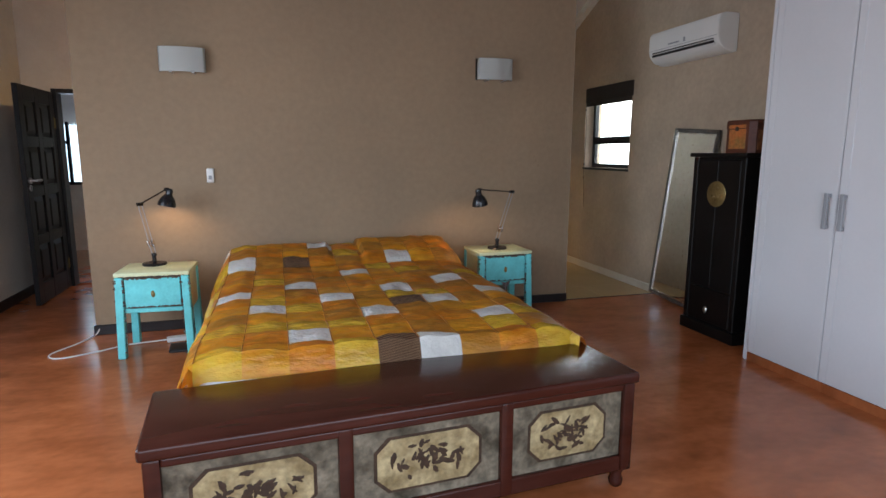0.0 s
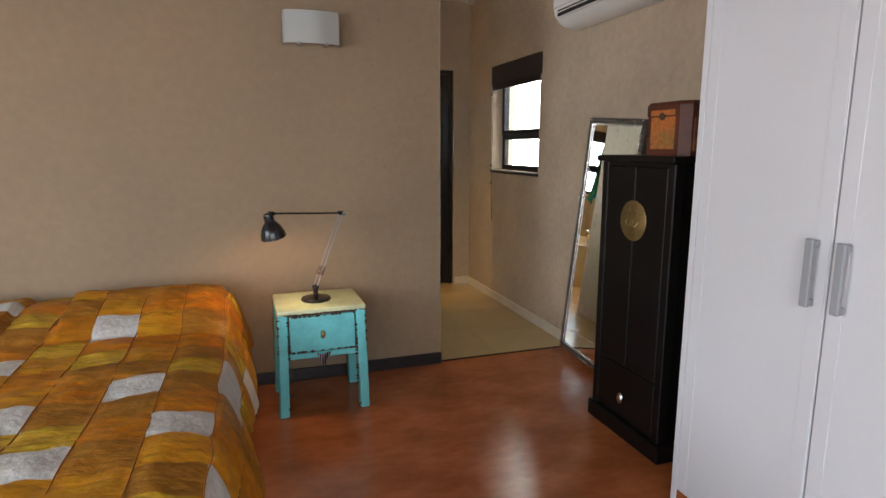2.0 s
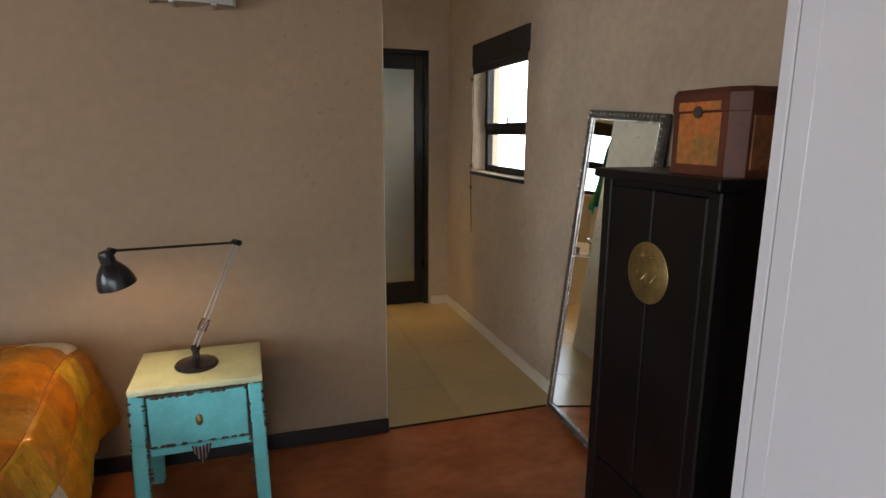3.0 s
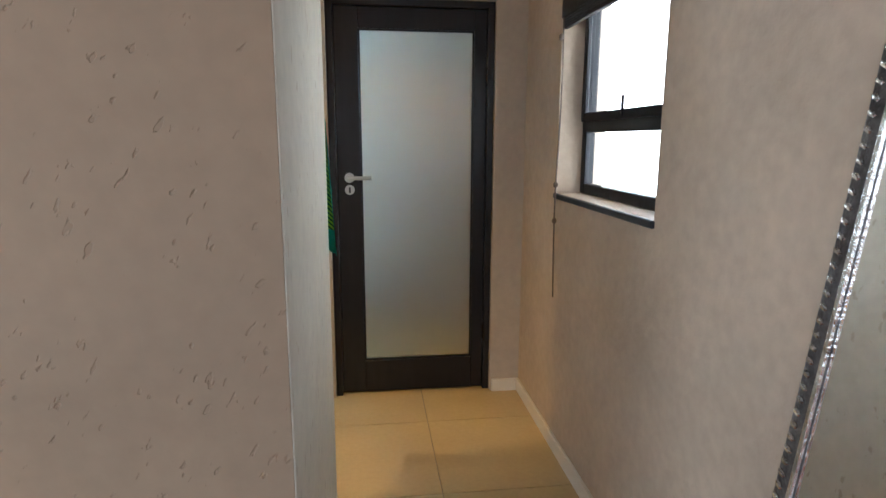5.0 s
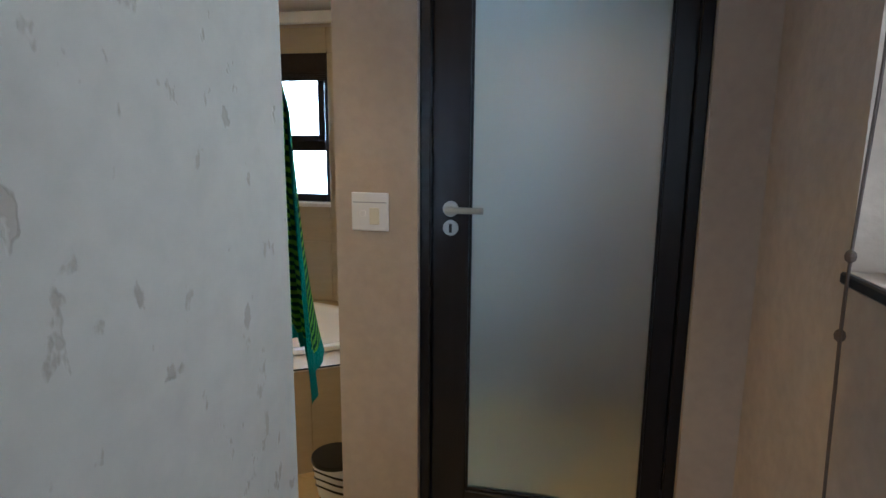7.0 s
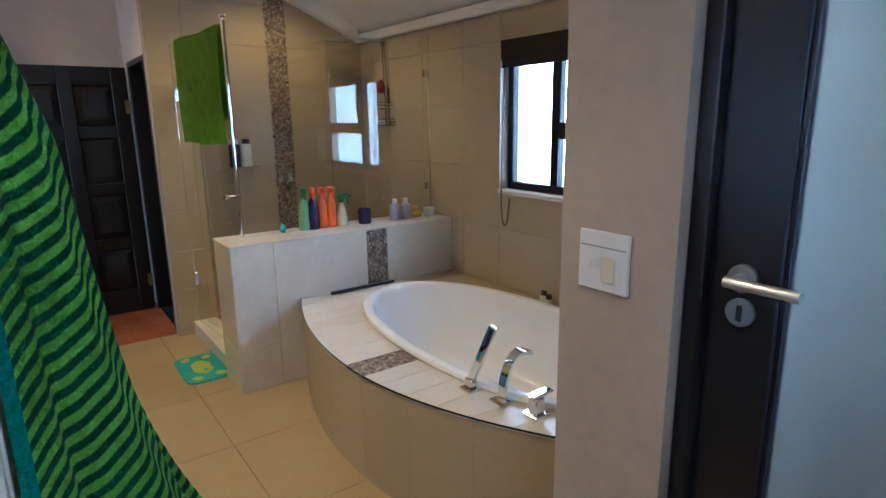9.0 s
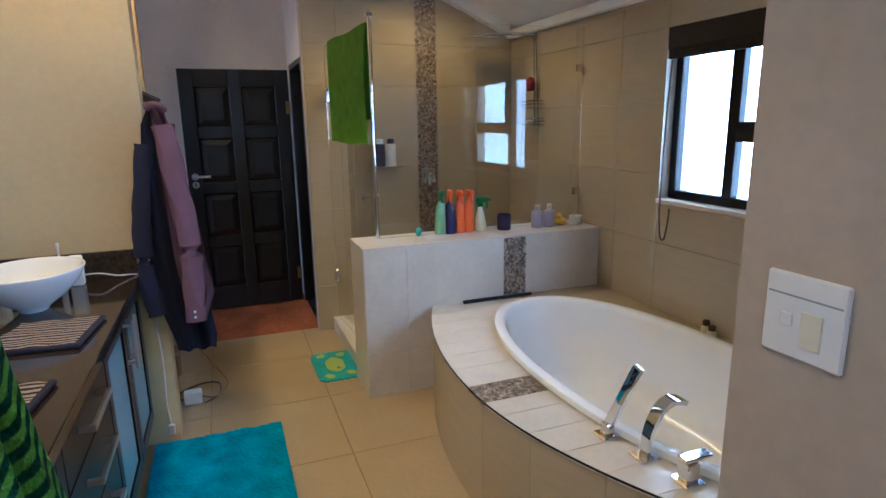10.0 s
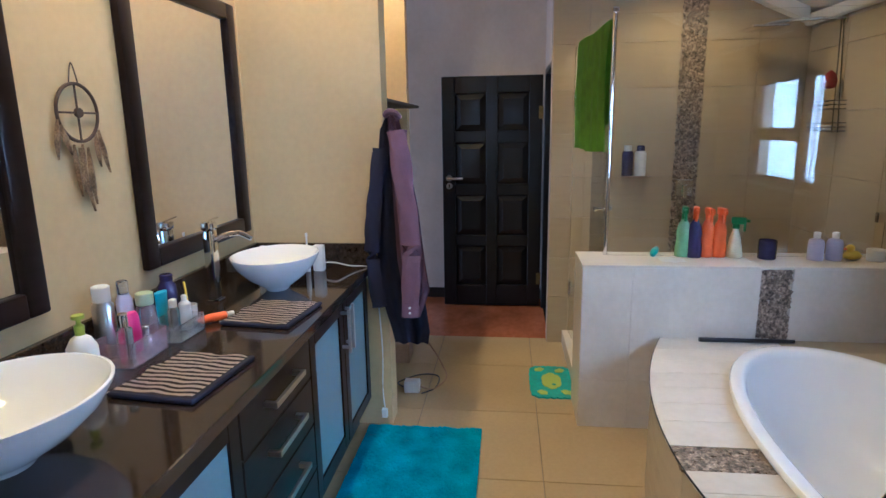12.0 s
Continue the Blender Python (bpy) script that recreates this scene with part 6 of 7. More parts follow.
def framed_mirror(a, b, label):
    ob = thing("wall_mirror", ((a + b) / 2, YM, 1.04), label, "mirror", "pair of vanity mirrors")
    W, H, f = (b - a) / 2, 1.02, 0.07
    for lo, hi in (((-W, 0.0005, 0), (-W + f, 0.03, H)), ((W - f, 0.0005, 0), (W, 0.03, H)), ((-W + f, 0.0005, 0), (W - f, 0.03, f)), ((-W + f, 0.0005, H - f), (W - f, 0.03, H))):
        part("frame_rail", box(lo, hi, 0.008, 2), M["vanity_wood"], ob, smooth=True)
    part("mirror_glass", box((-W + f - 0.002, 0.004, f - 0.002), (W - f + 0.002, 0.010, H - f + 0.002)), M["mirror"], ob, "mirror glass")
    return ob


framed_mirror(-2.45, -1.63, "dark wooden framed mirror above the vanity")
framed_mirror(-1.19, -0.37, "dark wooden framed mirror above the toiletries")


def folded_cloth(at, rz, lx, ly, label):
    bm = bmesh.new()
    nx, ny = 22, 18
    v0 = [[bm.verts.new((lx * (i / nx - 0.5) + 0.006 * math.sin(j * 0.8), ly * (j / ny - 0.5) + 0.006 * math.sin(i * 0.5), 0.011 + 0.005 * noise_at(i, j, at[0], 0.25))) for j in range(ny + 1)] for i in range(nx + 1)]
    for i in range(nx):
        for j in range(ny):
            bm.faces.new((v0[i][j], v0[i + 1][j], v0[i + 1][j + 1], v0[i][j + 1]))
    bmesh.ops.solidify(bm, geom=bm.faces[:], thickness=0.010)
    ob = thing("face_cloth", at, label, "face cloth", "striped cloths on the vanity", rz)
    part("cloth", bm, M["cloth_stripe"], ob, smooth=True)
    part("hem", box((-lx / 2, ly / 2 - 0.012, 0.001), (lx / 2, ly / 2 + 0.008, 0.015), 0.004), M["navy"], ob, "dark hem")
    part("hem", box((lx / 2 - 0.012, -ly / 2, 0.001), (lx / 2 + 0.006, ly / 2 + 0.008, 0.015), 0.004), M["navy"], ob, "dark hem")


folded_cloth((-1.755, 0.705, 0.851), -6, 0.28, 0.25, "folded brown and cream striped cloth by the basin")
folded_cloth((-1.21, 0.68, 0.851), -6, 0.29, 0.24, "folded brown and cream striped cloth beside the toiletries")

# toiletries
ZV = 0.851


def tray(at, mat, label, a, b, h):
    ob = thing("toiletry_box", at, label, "storage box")
    for lo, hi in (((-a, -b, 0), (a, b, 0.004)), ((-a, -b, 0.004), (-a + 0.004, b, h)), ((a - 0.004, -b, 0.004), (a, b, h)), ((-a + 0.004, -b, 0.004), (a - 0.004, -b + 0.004, h)), ((-a + 0.004, b - 0.004, 0.004), (a - 0.004, b, h))):
        part("side", box(lo, hi, 0.001), M[mat], ob)


tray((-1.33, 0.44, ZV), "pink_clear", "clear pink plastic box of toiletries", 0.085, 0.065, 0.075)
tray((-1.52, 0.47, ZV), "clear_box", "clear plastic box with toothpaste", 0.075, 0.06, 0.06)
bottle("soap_dispenser", (-1.16, 0.425, ZV), "plastic", [(0.036, 0), (0.04, 0.006), (0.038, 0.10), (0.025, 0.125), (0.012, 0.135)], "lime", [(0.012, 0.135), (0.013, 0.16), (0.006, 0.165), (0.006, 0.178), (0.016, 0.18), (0.016, 0.19)], "white soap dispenser with a lime pump", "soap dispenser")
bottle("spray_can", (-1.34, 0.36, ZV), "steel", [(0.028, 0), (0.030, 0.004), (0.030, 0.16), (0.022, 0.172)], "plastic", [(0.025, 0.172), (0.025, 0.215), (0.021, 0.219)], "brown and silver spray can with a white cap", "spray can", "toiletries")
bottle("spray_can", (-1.43, 0.365, ZV), "lilac", [(0.022, 0), (0.024, 0.004), (0.024, 0.15), (0.015, 0.168)], "clear_box", [(0.017, 0.168), (0.017, 0.208), (0.012, 0.212)], "slim silver deodorant can", "spray can", "toiletries")
bottle("perfume_bottle", (-1.29, 0.455, ZV + 0.0045), "clear_box", [(0.020, 0), (0.022, 0.004), (0.022, 0.10), (0.012, 0.108)], "chrome", [(0.013, 0.108), (0.014, 0.11), (0.014, 0.145), (0.011, 0.148)], "glass perfume bottle with a chrome cap", "bottle", "toiletries")
bottle("deodorant", (-1.36, 0.475, ZV + 0.0045), "chrome", [(0.014, 0), (0.015, 0.003), (0.015, 0.05), (0.010, 0.056)], "chrome", [(0.011, 0.056), (0.011, 0.085), (0.008, 0.088)], "small chrome lipstick case", "lipstick", "toiletries")
bottle("shampoo_bottle", (-1.375, 0.42, ZV + 0.0045), "magenta", [(0.030, 0), (0.034, 0.005), (0.030, 0.10), (0.024, 0.118), (0.020, 0.122)], None, None, "bright magenta bottle standing in the pink box", "bottle", "toiletries", 1.0, 0.6)
bottle("lotion_bottle", (-1.45, 0.42, ZV), "pink_clear", [(0.026, 0), (0.028, 0.004), (0.028, 0.12), (0.02, 0.13)], "sage_cap", [(0.026, 0.13), (0.027, 0.135), (0.027, 0.165), (0.024, 0.168)], "pale bottle with a sage green cap", "bottle", "toiletries")
bottle("cream_tube", (-1.565, 0.40, ZV), "aqua_tube", [(0.020, 0), (0.022, 0.004), (0.024, 0.03), (0.030, 0.13), (0.031, 0.136)], None, None, "aqua cream tube standing on its cap", "tube", "toiletries", 1.0, 0.45)
bottle("deodorant", (-1.54, 0.455, ZV + 0.0045), "clear_box", [(0.018, 0), (0.019, 0.004), (0.019, 0.08), (0.012, 0.088)], "plastic", [(0.013, 0.088), (0.013, 0.112), (0.010, 0.115)], "clear pump bottle with a white cap", "bottle", "toiletries")
bottle("deodorant", (-1.575, 0.475, ZV + 0.0045), "plastic", [(0.018, 0), (0.020, 0.004), (0.019, 0.09), (0.010, 0.10)], "plastic", [(0.009, 0.10), (0.009, 0.118), (0.006, 0.12)], "small white lotion bottle", "bottle", "toiletries")
bottle("blue_bottle", (-1.66, 0.365, ZV), "dark_liquid", [(0.028, 0), (0.032, 0.005), (0.032, 0.13), (0.02, 0.15)], "dark_liquid", [(0.022, 0.15), (0.022, 0.17), (0.018, 0.174)], "dark blue bottle at the foot of the mirror", "bottle", "toiletries")
tbr = thing("toothbrush", (-1.64, 0.455, ZV), "yellow toothbrush standing in a cup", "toothbrush")
part("cup", lathe([(0.020, 0), (0.022, 0.004), (0.024, 0.07), (0.021, 0.071), (0.019, 0.01), (0.002, 0.009)], 14), M["plastic"], tbr, smooth=True)
part("brush_handle", box((-0.004, -0.003, 0.01), (0.004, 0.003, 0.15), 0.002, 1, pose(0, 0, 0, 10, -8)), M["yellow"], tbr)
tb = thing("cream_tube", (-1.66, 0.525, ZV), "red and orange tube lying on the granite", "tube", "toiletries", 50)
part("tube", lathe([(0.006, -0.05), (0.014, -0.045), (0.016, 0.0), (0.013, 0.04), (0.003, 0.055)], 14, pose(0, 0, 0.0165, 90)), M["orange_plastic"], tb, smooth=True)
part("cap", lathe([(0.008, -0.075), (0.010, -0.07), (0.010, -0.051)], 12, pose(0, 0, 0.0165, 90)), M["plastic"], tb)
bottle("roll_on", (-2.39, 0.40, ZV), "plastic", [(0.024, 0), (0.026, 0.004), (0.026, 0.10), (0.022, 0.116), (0.012, 0.124)], None, None, "white roll-on bottle beside the basin", "bottle")
ch = thing("toothbrush_charger", (-2.42, 0.66, ZV), "white electric toothbrush on its charger", "toothbrush charger")
part("stand", box((-0.022, -0.022, 0), (0.022, 0.03, 0.125), 0.008, 2), M["plastic"], ch, smooth=True)
part("brush", lathe([(0.011, 0.0), (0.012, 0.01), (0.011, 0.11), (0.005, 0.125), (0.004, 0.165), (0.006, 0.17), (0.006, 0.185), (0.002, 0.187)], 12, pose(0.02, -0.045, 0)), M["plastic"], ch, smooth=True)
part("cable", tube([(0.0, 0.028, 0.04), (0.02, 0.09, 0.045), (-0.02, 0.15, 0.02), (-0.06, 0.19, 0.01), (-0.075, 0.222, 0.003)], 0.003, 6), M["plastic"], ch)

# dream catcher
dc = thing("dream_catcher", (-1.415, YM + 0.004, 1.57), "hoop dream catcher with brown feathers on the wall", "dream catcher")
hoop = [(0.082 * math.cos(2 * math.pi * k / 24), 0.006, 0.082 * math.sin(2 * math.pi * k / 24)) for k in range(25)]
part("hoop", tube(hoop, 0.005, 6), M["twig"], dc, "leather-wound hoop")
bm = rod((-0.08, 0.006, 0), (0.08, 0.006, 0), 0.003)
rod_into(bm, (0, 0.006, -0.08), (0, 0.006, 0.08), 0.003)
part("cross", bm, M["twig"], dc)
part("centre_disc", rod((0, 0.004, 0), (0, 0.014, 0), 0.014), M["twig"], dc)
part("loop", tube([(-0.02, 0.005, 0.078), (0.0, 0.005, 0.14), (0.02, 0.005, 0.078)], 0.002, 5), M["twig"], dc)
rnd = random.Random(4)
for k, (fx, fz, ln) in enumerate(((-0.075, -0.05, 0.13), (-0.06, -0.06, 0.10), (0.085, -0.02, 0.11), (0.075, -0.03, 0.09), (-0.02, -0.10, 0.17), (0.0, -0.09, 0.14), (0.015, -0.10, 0.19), (0.035, -0.09, 0.15))):
    bm = bmesh.new()
    pr = None
    for j in range(8):
        t = j / 7
        w_ = 0.0125 * math.sin(math.pi * min(1.0, t * 0.9 + 0.08)) + 0.001
        px = fx + 0.022 * t * (k % 3 - 1)
        cur = [bm.verts.new((px - w_, 0.007 + 0.005 * t, fz - ln * t)), bm.verts.new((px, 0.012 + 0.005 * t, fz - ln * t)), bm.verts.new((px + w_, 0.007 + 0.005 * t, fz - ln * t))]
        if pr:
            for q in range(2):
                bm.faces.new((pr[q], pr[q + 1], cur[q + 1], cur[q]))
        pr = cur
    bmesh.ops.solidify(bm, geom=bm.faces[:], thickness=0.001)
    part("feather", bm, M["feather"], dc, "brown and cream feather")


# hanging cloth things
def draped(name, at, rows_, mat, label, category, folds=5, depth=0.02, extra=None):
    """Cloth gathered at a hook: rows_ holds (height, left, right, push) from the top down; it hangs in the y-z plane."""
    ob = thing(name, at, label, category)
    bm = bmesh.new()
    n = 36
    g = []
    for z, a, b, push in rows_:
        g.append([(push + depth * min(1.0, (b - a) * 6) * math.sin(i / n * math.pi * folds + 0.7 * z * 4), a + (b - a) * i / n, z + 0.06 * (b - a) * math.sin(i / n * math.pi * folds + 1)) for i in range(n + 1)])
    fine = []
    for r0, r1 in zip(g, g[1:]):
        for k in range(5):
            t = k / 5
            fine.append([tuple(p + (q - p) * t for p, q in zip(v0, v1)) for v0, v1 in zip(r0, r1)])
    fine.append(g[-1])
    vs = [[bm.verts.new(p) for p in r] for r in fine]
    for r0, r1 in zip(vs, vs[1:]):
        for i in range(n):
            f = bm.faces.new((r0[i], r0[i + 1], r1[i + 1], r1[i]))
            if extra and (i < 3 or r1 in vs[-2:]):
                f.material_index = 1
    bmesh.ops.solidify(bm, geom=bm.faces[:], thickness=0.008)
    part("cloth", bm, [M[mat], M[extra]] if extra else M[mat], ob, smooth=True)
    return ob


def wall_hook(at, axis, label):
    ob = thing("wall_hook", at, label, "hook", "towel hooks")
    e = Vector((0, 1, 0)) if axis == "y" else Vector((1, 0, 0))
    part("plate", rod(e * 0.0005, e * 0.006, 0.012, seg=14), M["chrome"], ob)
    part("peg", tube([e * 0.006, e * 0.02 + Vector((0, 0, -0.006)), e * 0.03 + Vector((0, 0, 0.0)), e * 0.032 + Vector((0, 0, 0.012))], 0.005, 8), M["chrome"], ob, smooth=True)


wall_hook((-0.085, 1.045, 1.575), "y", "chrome hook holding the striped towel")


def bunched_towel(at, label):
    """A bath towel hung by its middle from a hook, falling in deep pleats round it."""
    ob = thing("striped_towel", at, label, "towel")
    bm = bmesh.new()
    uv = bm.loops.layers.uv.new("weave")
    n, m, top, low = 96, 34, 1.60, 1.06
    vs, ws = [], []
    for j in range(m + 1):
        k = j / m
        z = top - (top - low) * k
        ry = 0.036 + 0.024 * min(1, k * 5) + 0.055 * k + 0.065 * k ** 4
        rx = 0.026 + 0.022 * min(1, k * 5) + 0.030 * k
        row, wrow = [], []
        for i in range(n + 1):
            a = math.pi * (i / n - 0.5) * 1.04
            pleat = 0.5 + 0.5 * math.sin(a * 6.5 + 1.1 + 0.3 * math.sin(k * 3))
            deep = (0.08 + 0.20 * min(1, k * 3)) * pleat ** 1.6 + 0.02 * math.sin(a * 23 + 5 * k)
            out = max(0.003, ry * math.cos(a) * (1 - deep))
            row.append(bm.verts.new((rx * math.sin(a) * (1 - deep) - 0.05 * out, out, z - 0.05 * k * max(0.0, math.sin(a)) ** 2)))
            wrow.append((i / n, k - 0.10 * a + 0.014 * math.sin(a * 6.5 - 0.5) * min(1, k * 4)))
        vs.append(row)
        ws.append(wrow)
    for j in range(m):
        for i in range(n):
            f = bm.faces.new((vs[j][i], vs[j + 1][i], vs[j + 1][i + 1], vs[j][i + 1]))
            for loop, w in zip(f.loops, (ws[j][i], ws[j + 1][i], ws[j + 1][i + 1], ws[j][i + 1])):
                loop[uv].uv = w
            if i > n - 7 or j > m - 3 or (j > m - 6 and i > 0.78 * n):
                f.material_index = 1
    bmesh.ops.solidify(bm, geom=bm.faces[:], thickness=0.005)
    part("cloth", bm, [M["green_stripe"], M["teal_towel"]], ob, smooth=True)


bunched_towel((-0.082, 1.047, 0), "two-tone green striped towel hanging on a wall hook")
wall_hook((XP - 0.06, 0.97, 1.58), "y", "chrome hook holding the shirts")
navy = draped("navy_shirt", (XP + 0.03, 1.0, 0), ((1.58, 0.0, 0.03, 0.0), (1.50, -0.035, 0.05, 0.01), (1.30, -0.055, 0.08, 0.015), (1.0, -0.07, 0.12, 0.02), (0.70, -0.05, 0.16, 0.02), (0.54, -0.005, 0.18, 0.02), (0.47, 0.01, 0.17, 0.02)), "navy", "dark navy garment hanging on the pier", "clothes", 5, 0.012)
mauve = draped("mauve_shirt", (XP + 0.06, 1.0, 0), ((1.60, 0.005, 0.045, 0.0), (1.55, 0.01, 0.065, 0.01), (1.40, 0.02, 0.10, 0.02), (1.15, 0.03, 0.145, 0.03), (0.90, 0.04, 0.17, 0.03), (0.76, 0.06, 0.19, 0.03), (0.62, 0.075, 0.14, 0.03)), "mauve", "mauve long-sleeved shirt hanging on a hook", "clothes", 5, 0.014)



def sleeve(parent, pts, r0, r1, mat, cuff):
    """A limp sleeve hanging from the shoulder, with its cuff."""
    bm = tube(pts, 1.0, 12)
    n = len(bm.verts) // 12
    vs = list(bm.verts)
    cs = []
    for k in range(n):
        ring = vs[k * 12:(k + 1) * 12]
        c = sum((v.co for v in ring), Vector()) / 12
        cs.append(c)
        r = r0 + (r1 - r0) * k / (n - 1)
        for q, v in enumerate(ring):
            d = (v.co - c).normalized()
            v.co = c + Vector((d.x * 0.45, d.y, d.z)) * r * (1 + 0.16 * math.sin(q * 2.1 + k * 0.9))
    part("sleeve", bm, M[mat], parent, smooth=True)
    if cuff:
        e = cs[-1]
        cf = part("cuff", lathe([(r1 * 1.05, -0.07), (r1 * 1.1, -0.06), (r1 * 1.02, 0.0)], 14, Matrix.Translation(e), 0.5, 1.0), M[mat], parent, "buttoned shirt cuff", True)
        for dz in (-0.045, -0.02):
            part("button", rod(e + Vector((r1 * 0.52, 0.0, dz)), e + Vector((r1 * 0.60, 0.0, dz)), 0.006, seg=10), M["plastic"], cf)


sleeve(mauve, [(0.03, 0.055, 1.50), (0.05, 0.085, 1.25), (0.055, 0.11, 0.98), (0.055, 0.10, 0.70)], 0.045, 0.040, "mauve", True)
part("collar", tube([(0.01, 0.0, 1.57), (0.035, 0.02, 1.585), (0.035, 0.05, 1.58), (0.01, 0.065, 1.56)], 0.014, 8), M["mauve"], mauve, smooth=True)
sleeve(navy, [(0.02, -0.03, 1.42), (0.035, -0.07, 1.15), (0.035, -0.085, 0.90), (0.035, -0.06, 0.66)], 0.035, 0.035, "navy", False)

# niche shelf and what stands on it
ns = thing("niche_shelf", (-3.1, 0.62, 1.66), "dark shelf board in the lit niche", "shelf")
part("board", box((-0.699, -0.239, -0.018), (0.438, 0.335, 0.0), 0.002), M["bare_wood"], ns)
solid("white_carton", box((-0.10, -0.09, 0), (0.10, 0.09, 0.28), 0.003), M["paper"], "white carton on the niche shelf", "carton", m=pose(-2.83, 0.80, 1.6605, 0, 0, 5))
bottle("spray_can", (-2.77, 0.925, 1.661), "red", [(0.020, 0), (0.022, 0.004), (0.022, 0.07), (0.012, 0.085)], "red", [(0.012, 0.085), (0.012, 0.10), (0.008, 0.102)], "small red bottle on the niche shelf", "bottle")
solid("brown_carton", box((-0.10, -0.09, 0), (0.10, 0.09, 0.13), 0.003), M["carton"], "brown cardboard carton on the niche floor", "carton", m=pose(-3.42, 0.83, 0.002, 0, 0, 3))
ad = thing("plug_adapter", (-2.92, 1.01, 0.003), "white plug adapter with trailing cables", "plug adapter")
part("body", box((-0.03, -0.045, 0), (0.035, 0.045, 0.07), 0.008, 2), M["plastic"], ad, smooth=True)
part("cable", tube([(0.0, 0.045, 0.03), (-0.02, 0.12, 0.008), (-0.18, 0.18, 0.006), (-0.36, 0.14, 0.006), (-0.44, 0.06, 0.10), (-0.40, -0.06, 0.30)], 0.005, 6), M["carton"], ad, "brown cable")
part("cable", tube([(0.0, -0.045, 0.02), (-0.10, -0.10, 0.006), (-0.22, 0.02, 0.006), (-0.20, 0.13, 0.006), (-0.04, 0.13, 0.006), (0.04, 0.06, 0.006)], 0.004, 6), M["black_plastic"], ad, "black cable")
wc = thing("wall_cable", (XP, 0.925, 0.0), "thin white cable running down the pier to a plug", "cable")
part("cable", tube([(0.005, -0.012, 0.80), (0.004, -0.002, 0.60), (0.004, 0.006, 0.40), (0.004, 0.0, 0.20), (0.004, 0.008, 0.09)], 0.0035, 6), M["plastic"], wc)
part("plug", box((0.0005, -0.008, 0.045), (0.022, 0.022, 0.095), 0.004), M["plastic"], wc, "small white plug")
# bathroom light switch
ls = thing("light_switch", (-0.249, YD, 1.210), "white square light switch plate beside the door", "light switch")
part("plate", box((-0.064, -0.010, -0.064), (0.064, -0.0005, 0.064), 0.003), M["plastic"], ls)
part("rocker", box((0.0, -0.014, -0.042), (0.034, -0.0101, 0.014), 0.002), M["cream_rocker"], ls, "cream rocker")
part("rocker", box((-0.034, -0.012, -0.016), (-0.014, -0.0101, 0.004), 0.002), M["plastic"], ls)
part("groove", box((-0.058, -0.0106, 0.030), (0.058, -0.0101, 0.033)), M["grey_plastic"], ls)


# ceiling downlights
def downlight(x, y):
    z = roof(y) - 0.02
    ob = thing("downlight", (x, y, z), "small recessed warm downlight in the ceiling", "downlight", "ceiling downlights")
    tilt = Matrix.Rotation(-math.atan(0.45), 4, "X")
    bm = lathe([(0.030, 0.0), (0.045, -0.004), (0.048, 0.004), (0.045, 0.012), (0.03, 0.014)], 20)
    bmesh.ops.transform(bm, matrix=tilt, verts=bm.verts)
    part("bezel", bm, M["chrome"], ob)
    return ob


for x, y in ((-1.0, 0.95), (-2.15, 0.95), (-3.3, 2.6), (-3.3, 0.95), (0.35, 2.75)):
    downlight(x, y)

# ---- tile pieces ----
tile_mesh = {}


def tile_of(w, h, t, mat, axis):
    key = (round(w, 3), round(h, 3), mat, axis)
    if key not in tile_mesh:
        d = [(w, h, t), (w, t, h), (t, w, h)]["zyx".index(axis)]
        tile_mesh[key] = mesh_of("tile", box((0, 0, 0), d, 0.0012), M[mat])
    return tile_mesh[key]


def put_tile(parent, at, w, h, t, mat, axis):
    ob = new("tile", tile_of(w, h, t, mat, axis))
    ob.location = at
    ob.parent = parent


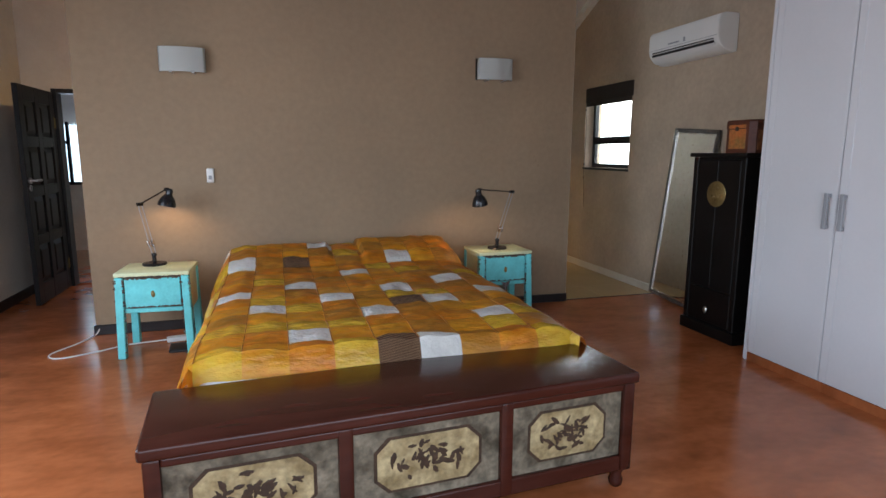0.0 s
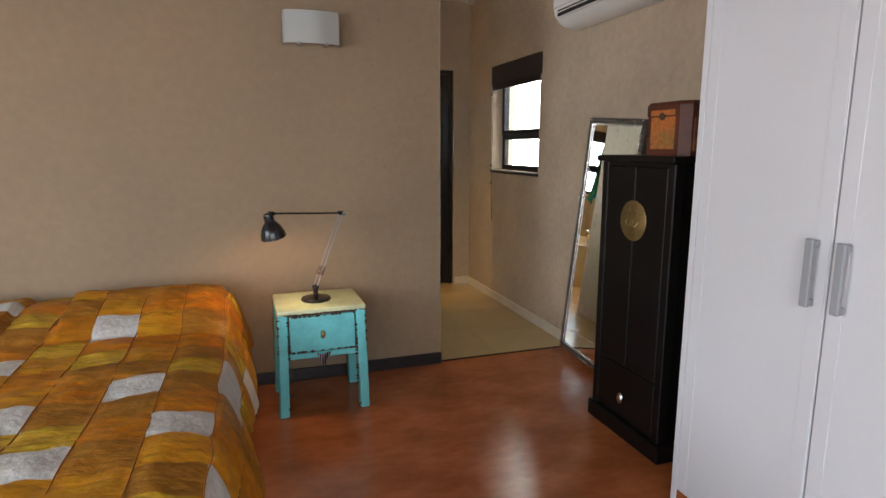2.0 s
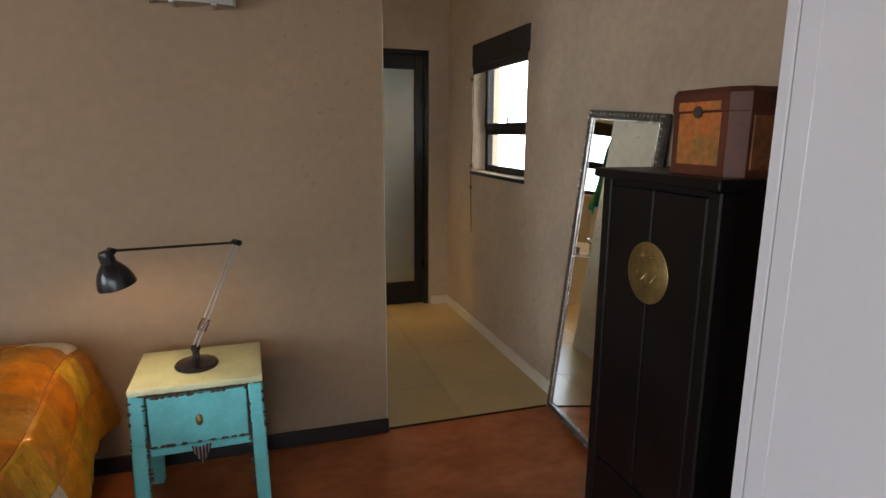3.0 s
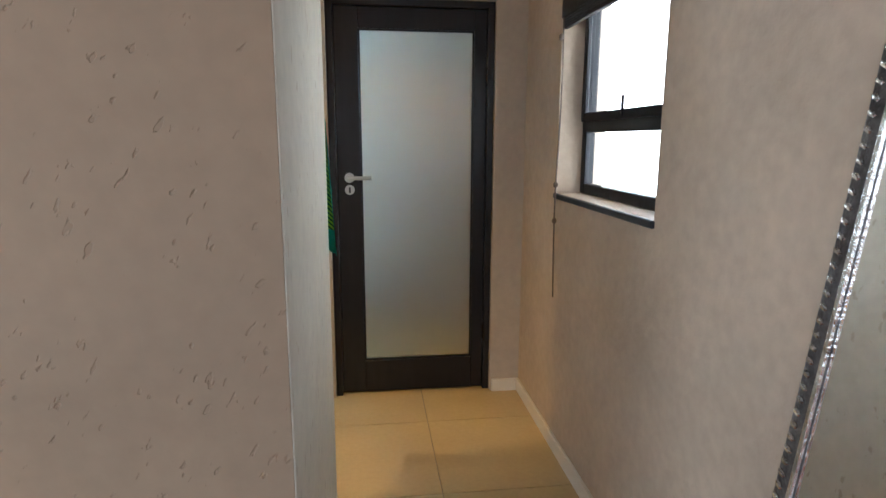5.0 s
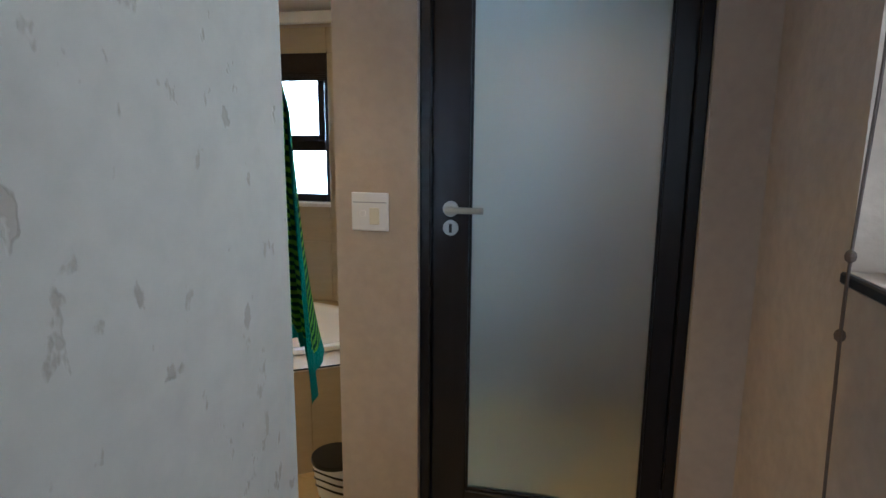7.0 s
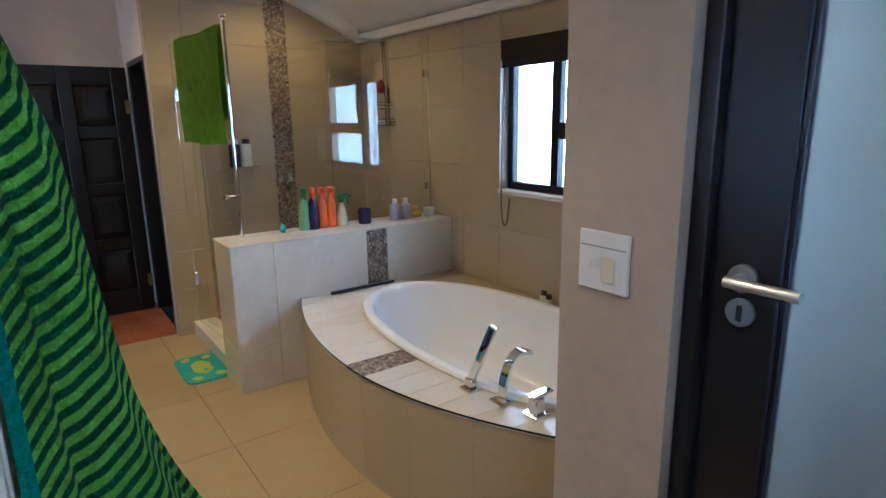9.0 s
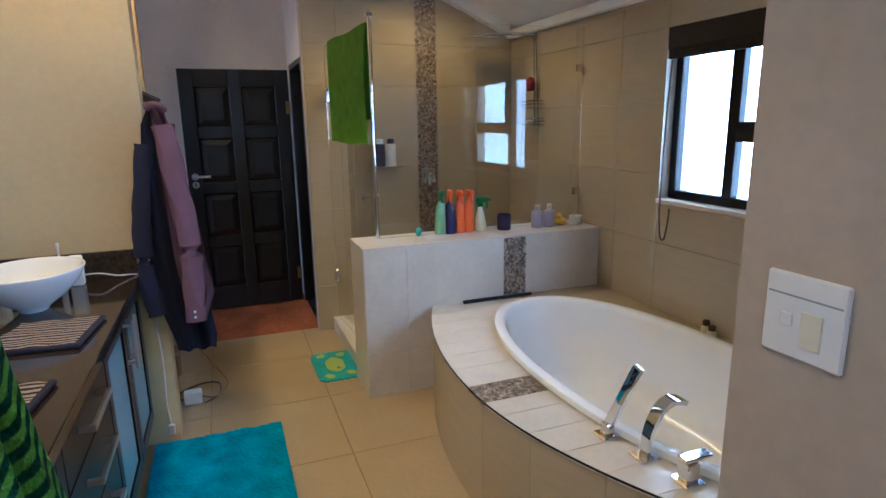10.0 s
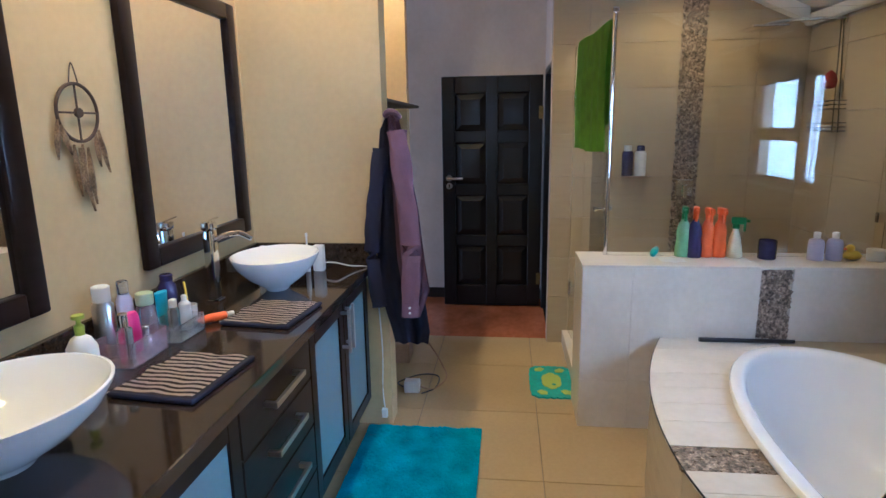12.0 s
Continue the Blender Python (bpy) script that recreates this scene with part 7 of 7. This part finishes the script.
G = 0.004
for i in range(-3, 7):
    for j in range(-3, 4):
        xa, xb = -2.71 + 0.62 * (i - 1), -2.71 + 0.62 * i
        ya, yb = 1.72 + 0.62 * (j - 1), 1.72 + 0.62 * j
        xa, xb, ya, yb = max(xa, -3.848), min(xb, WR - 0.001), max(ya, 0.031), min(yb, YF)
        if xb - xa > 0.02 and yb - ya > 0.02 and not (xb < HE and yb < 0.25):
            put_tile(floor_bath, (xa + G / 2, ya + G / 2, -0.003), xb - xa - G, yb - ya - G, 0.0055, "tile", "z")
tw_back = tagged(new("wall_tiles_shower"), "beige wall tiles in the shower", "wall tiles", kind="structure")
zs = [0.0, 0.34, 0.62, 0.90, 1.18, 1.46, 1.74, 2.02, 2.30, 2.58]
for ya, yb in ((1.842, 2.07), (2.07, 2.635), (2.785, 3.10), (3.10, YF - 0.002)):
    for za, zb_ in zip(zs, zs[1:]):
        if roof(yb) - 0.04 > za:
            put_tile(tw_back, (XS, ya + 0.001, za + 0.001), yb - ya - 0.003, min(zb_, roof(yb) - 0.02) - za - 0.003, 0.008, "wall_tile", "x")
tagged(part("mosaic_strip", pebbles((XS + 0.004, 2.64, 0.02), (XS + 0.004, 2.78, 2.45), 0, 3000, 31, 0.0125), M["pebble"], tw_back, "tall strip of brown split-stone mosaic"), kind="stuff")
tw_far = tagged(new("wall_tiles_bath"), "beige wall tiles round the bath window", "wall tiles", kind="structure")
zs = [ZD, 0.853, 1.21, 1.57, 1.93, 2.07]
xs = [XS + 0.009, -3.35, -2.90, -2.45, -2.096, -1.53, -0.969, XE - 0.001]
for xa, xb in zip(xs, xs[1:]):
    for za, zb_ in zip(zs, zs[1:]):
        if -2.1 < xa < -1.0 and za >= 0.85 and zb_ < 2.0:
            if za < 0.9:
                put_tile(tw_far, (xa + 0.001, YF - 0.008, za + 0.001), xb - xa - 0.003, 1.058 - za, 0.0079, "wall_tile", "y")
            continue
        put_tile(tw_far, (xa + 0.001, YF - 0.008, za + 0.001), xb - xa - 0.003, zb_ - za - 0.003, 0.0079, "wall_tile", "y")
tw_side = tagged(new("wall_tiles_bath_side"), "beige wall tiles beside the bath", "wall tiles", kind="structure")
for ya, yb in ((2.2, 2.6), (2.6, 3.0), (3.0, YF - 0.01)):
    for za, zb_ in zip(zs, zs[1:]):
        put_tile(tw_side, (XE - 0.008, ya + 0.001, za + 0.001), yb - ya - 0.003, zb_ - za - 0.003, 0.0079, "wall_tile", "x")
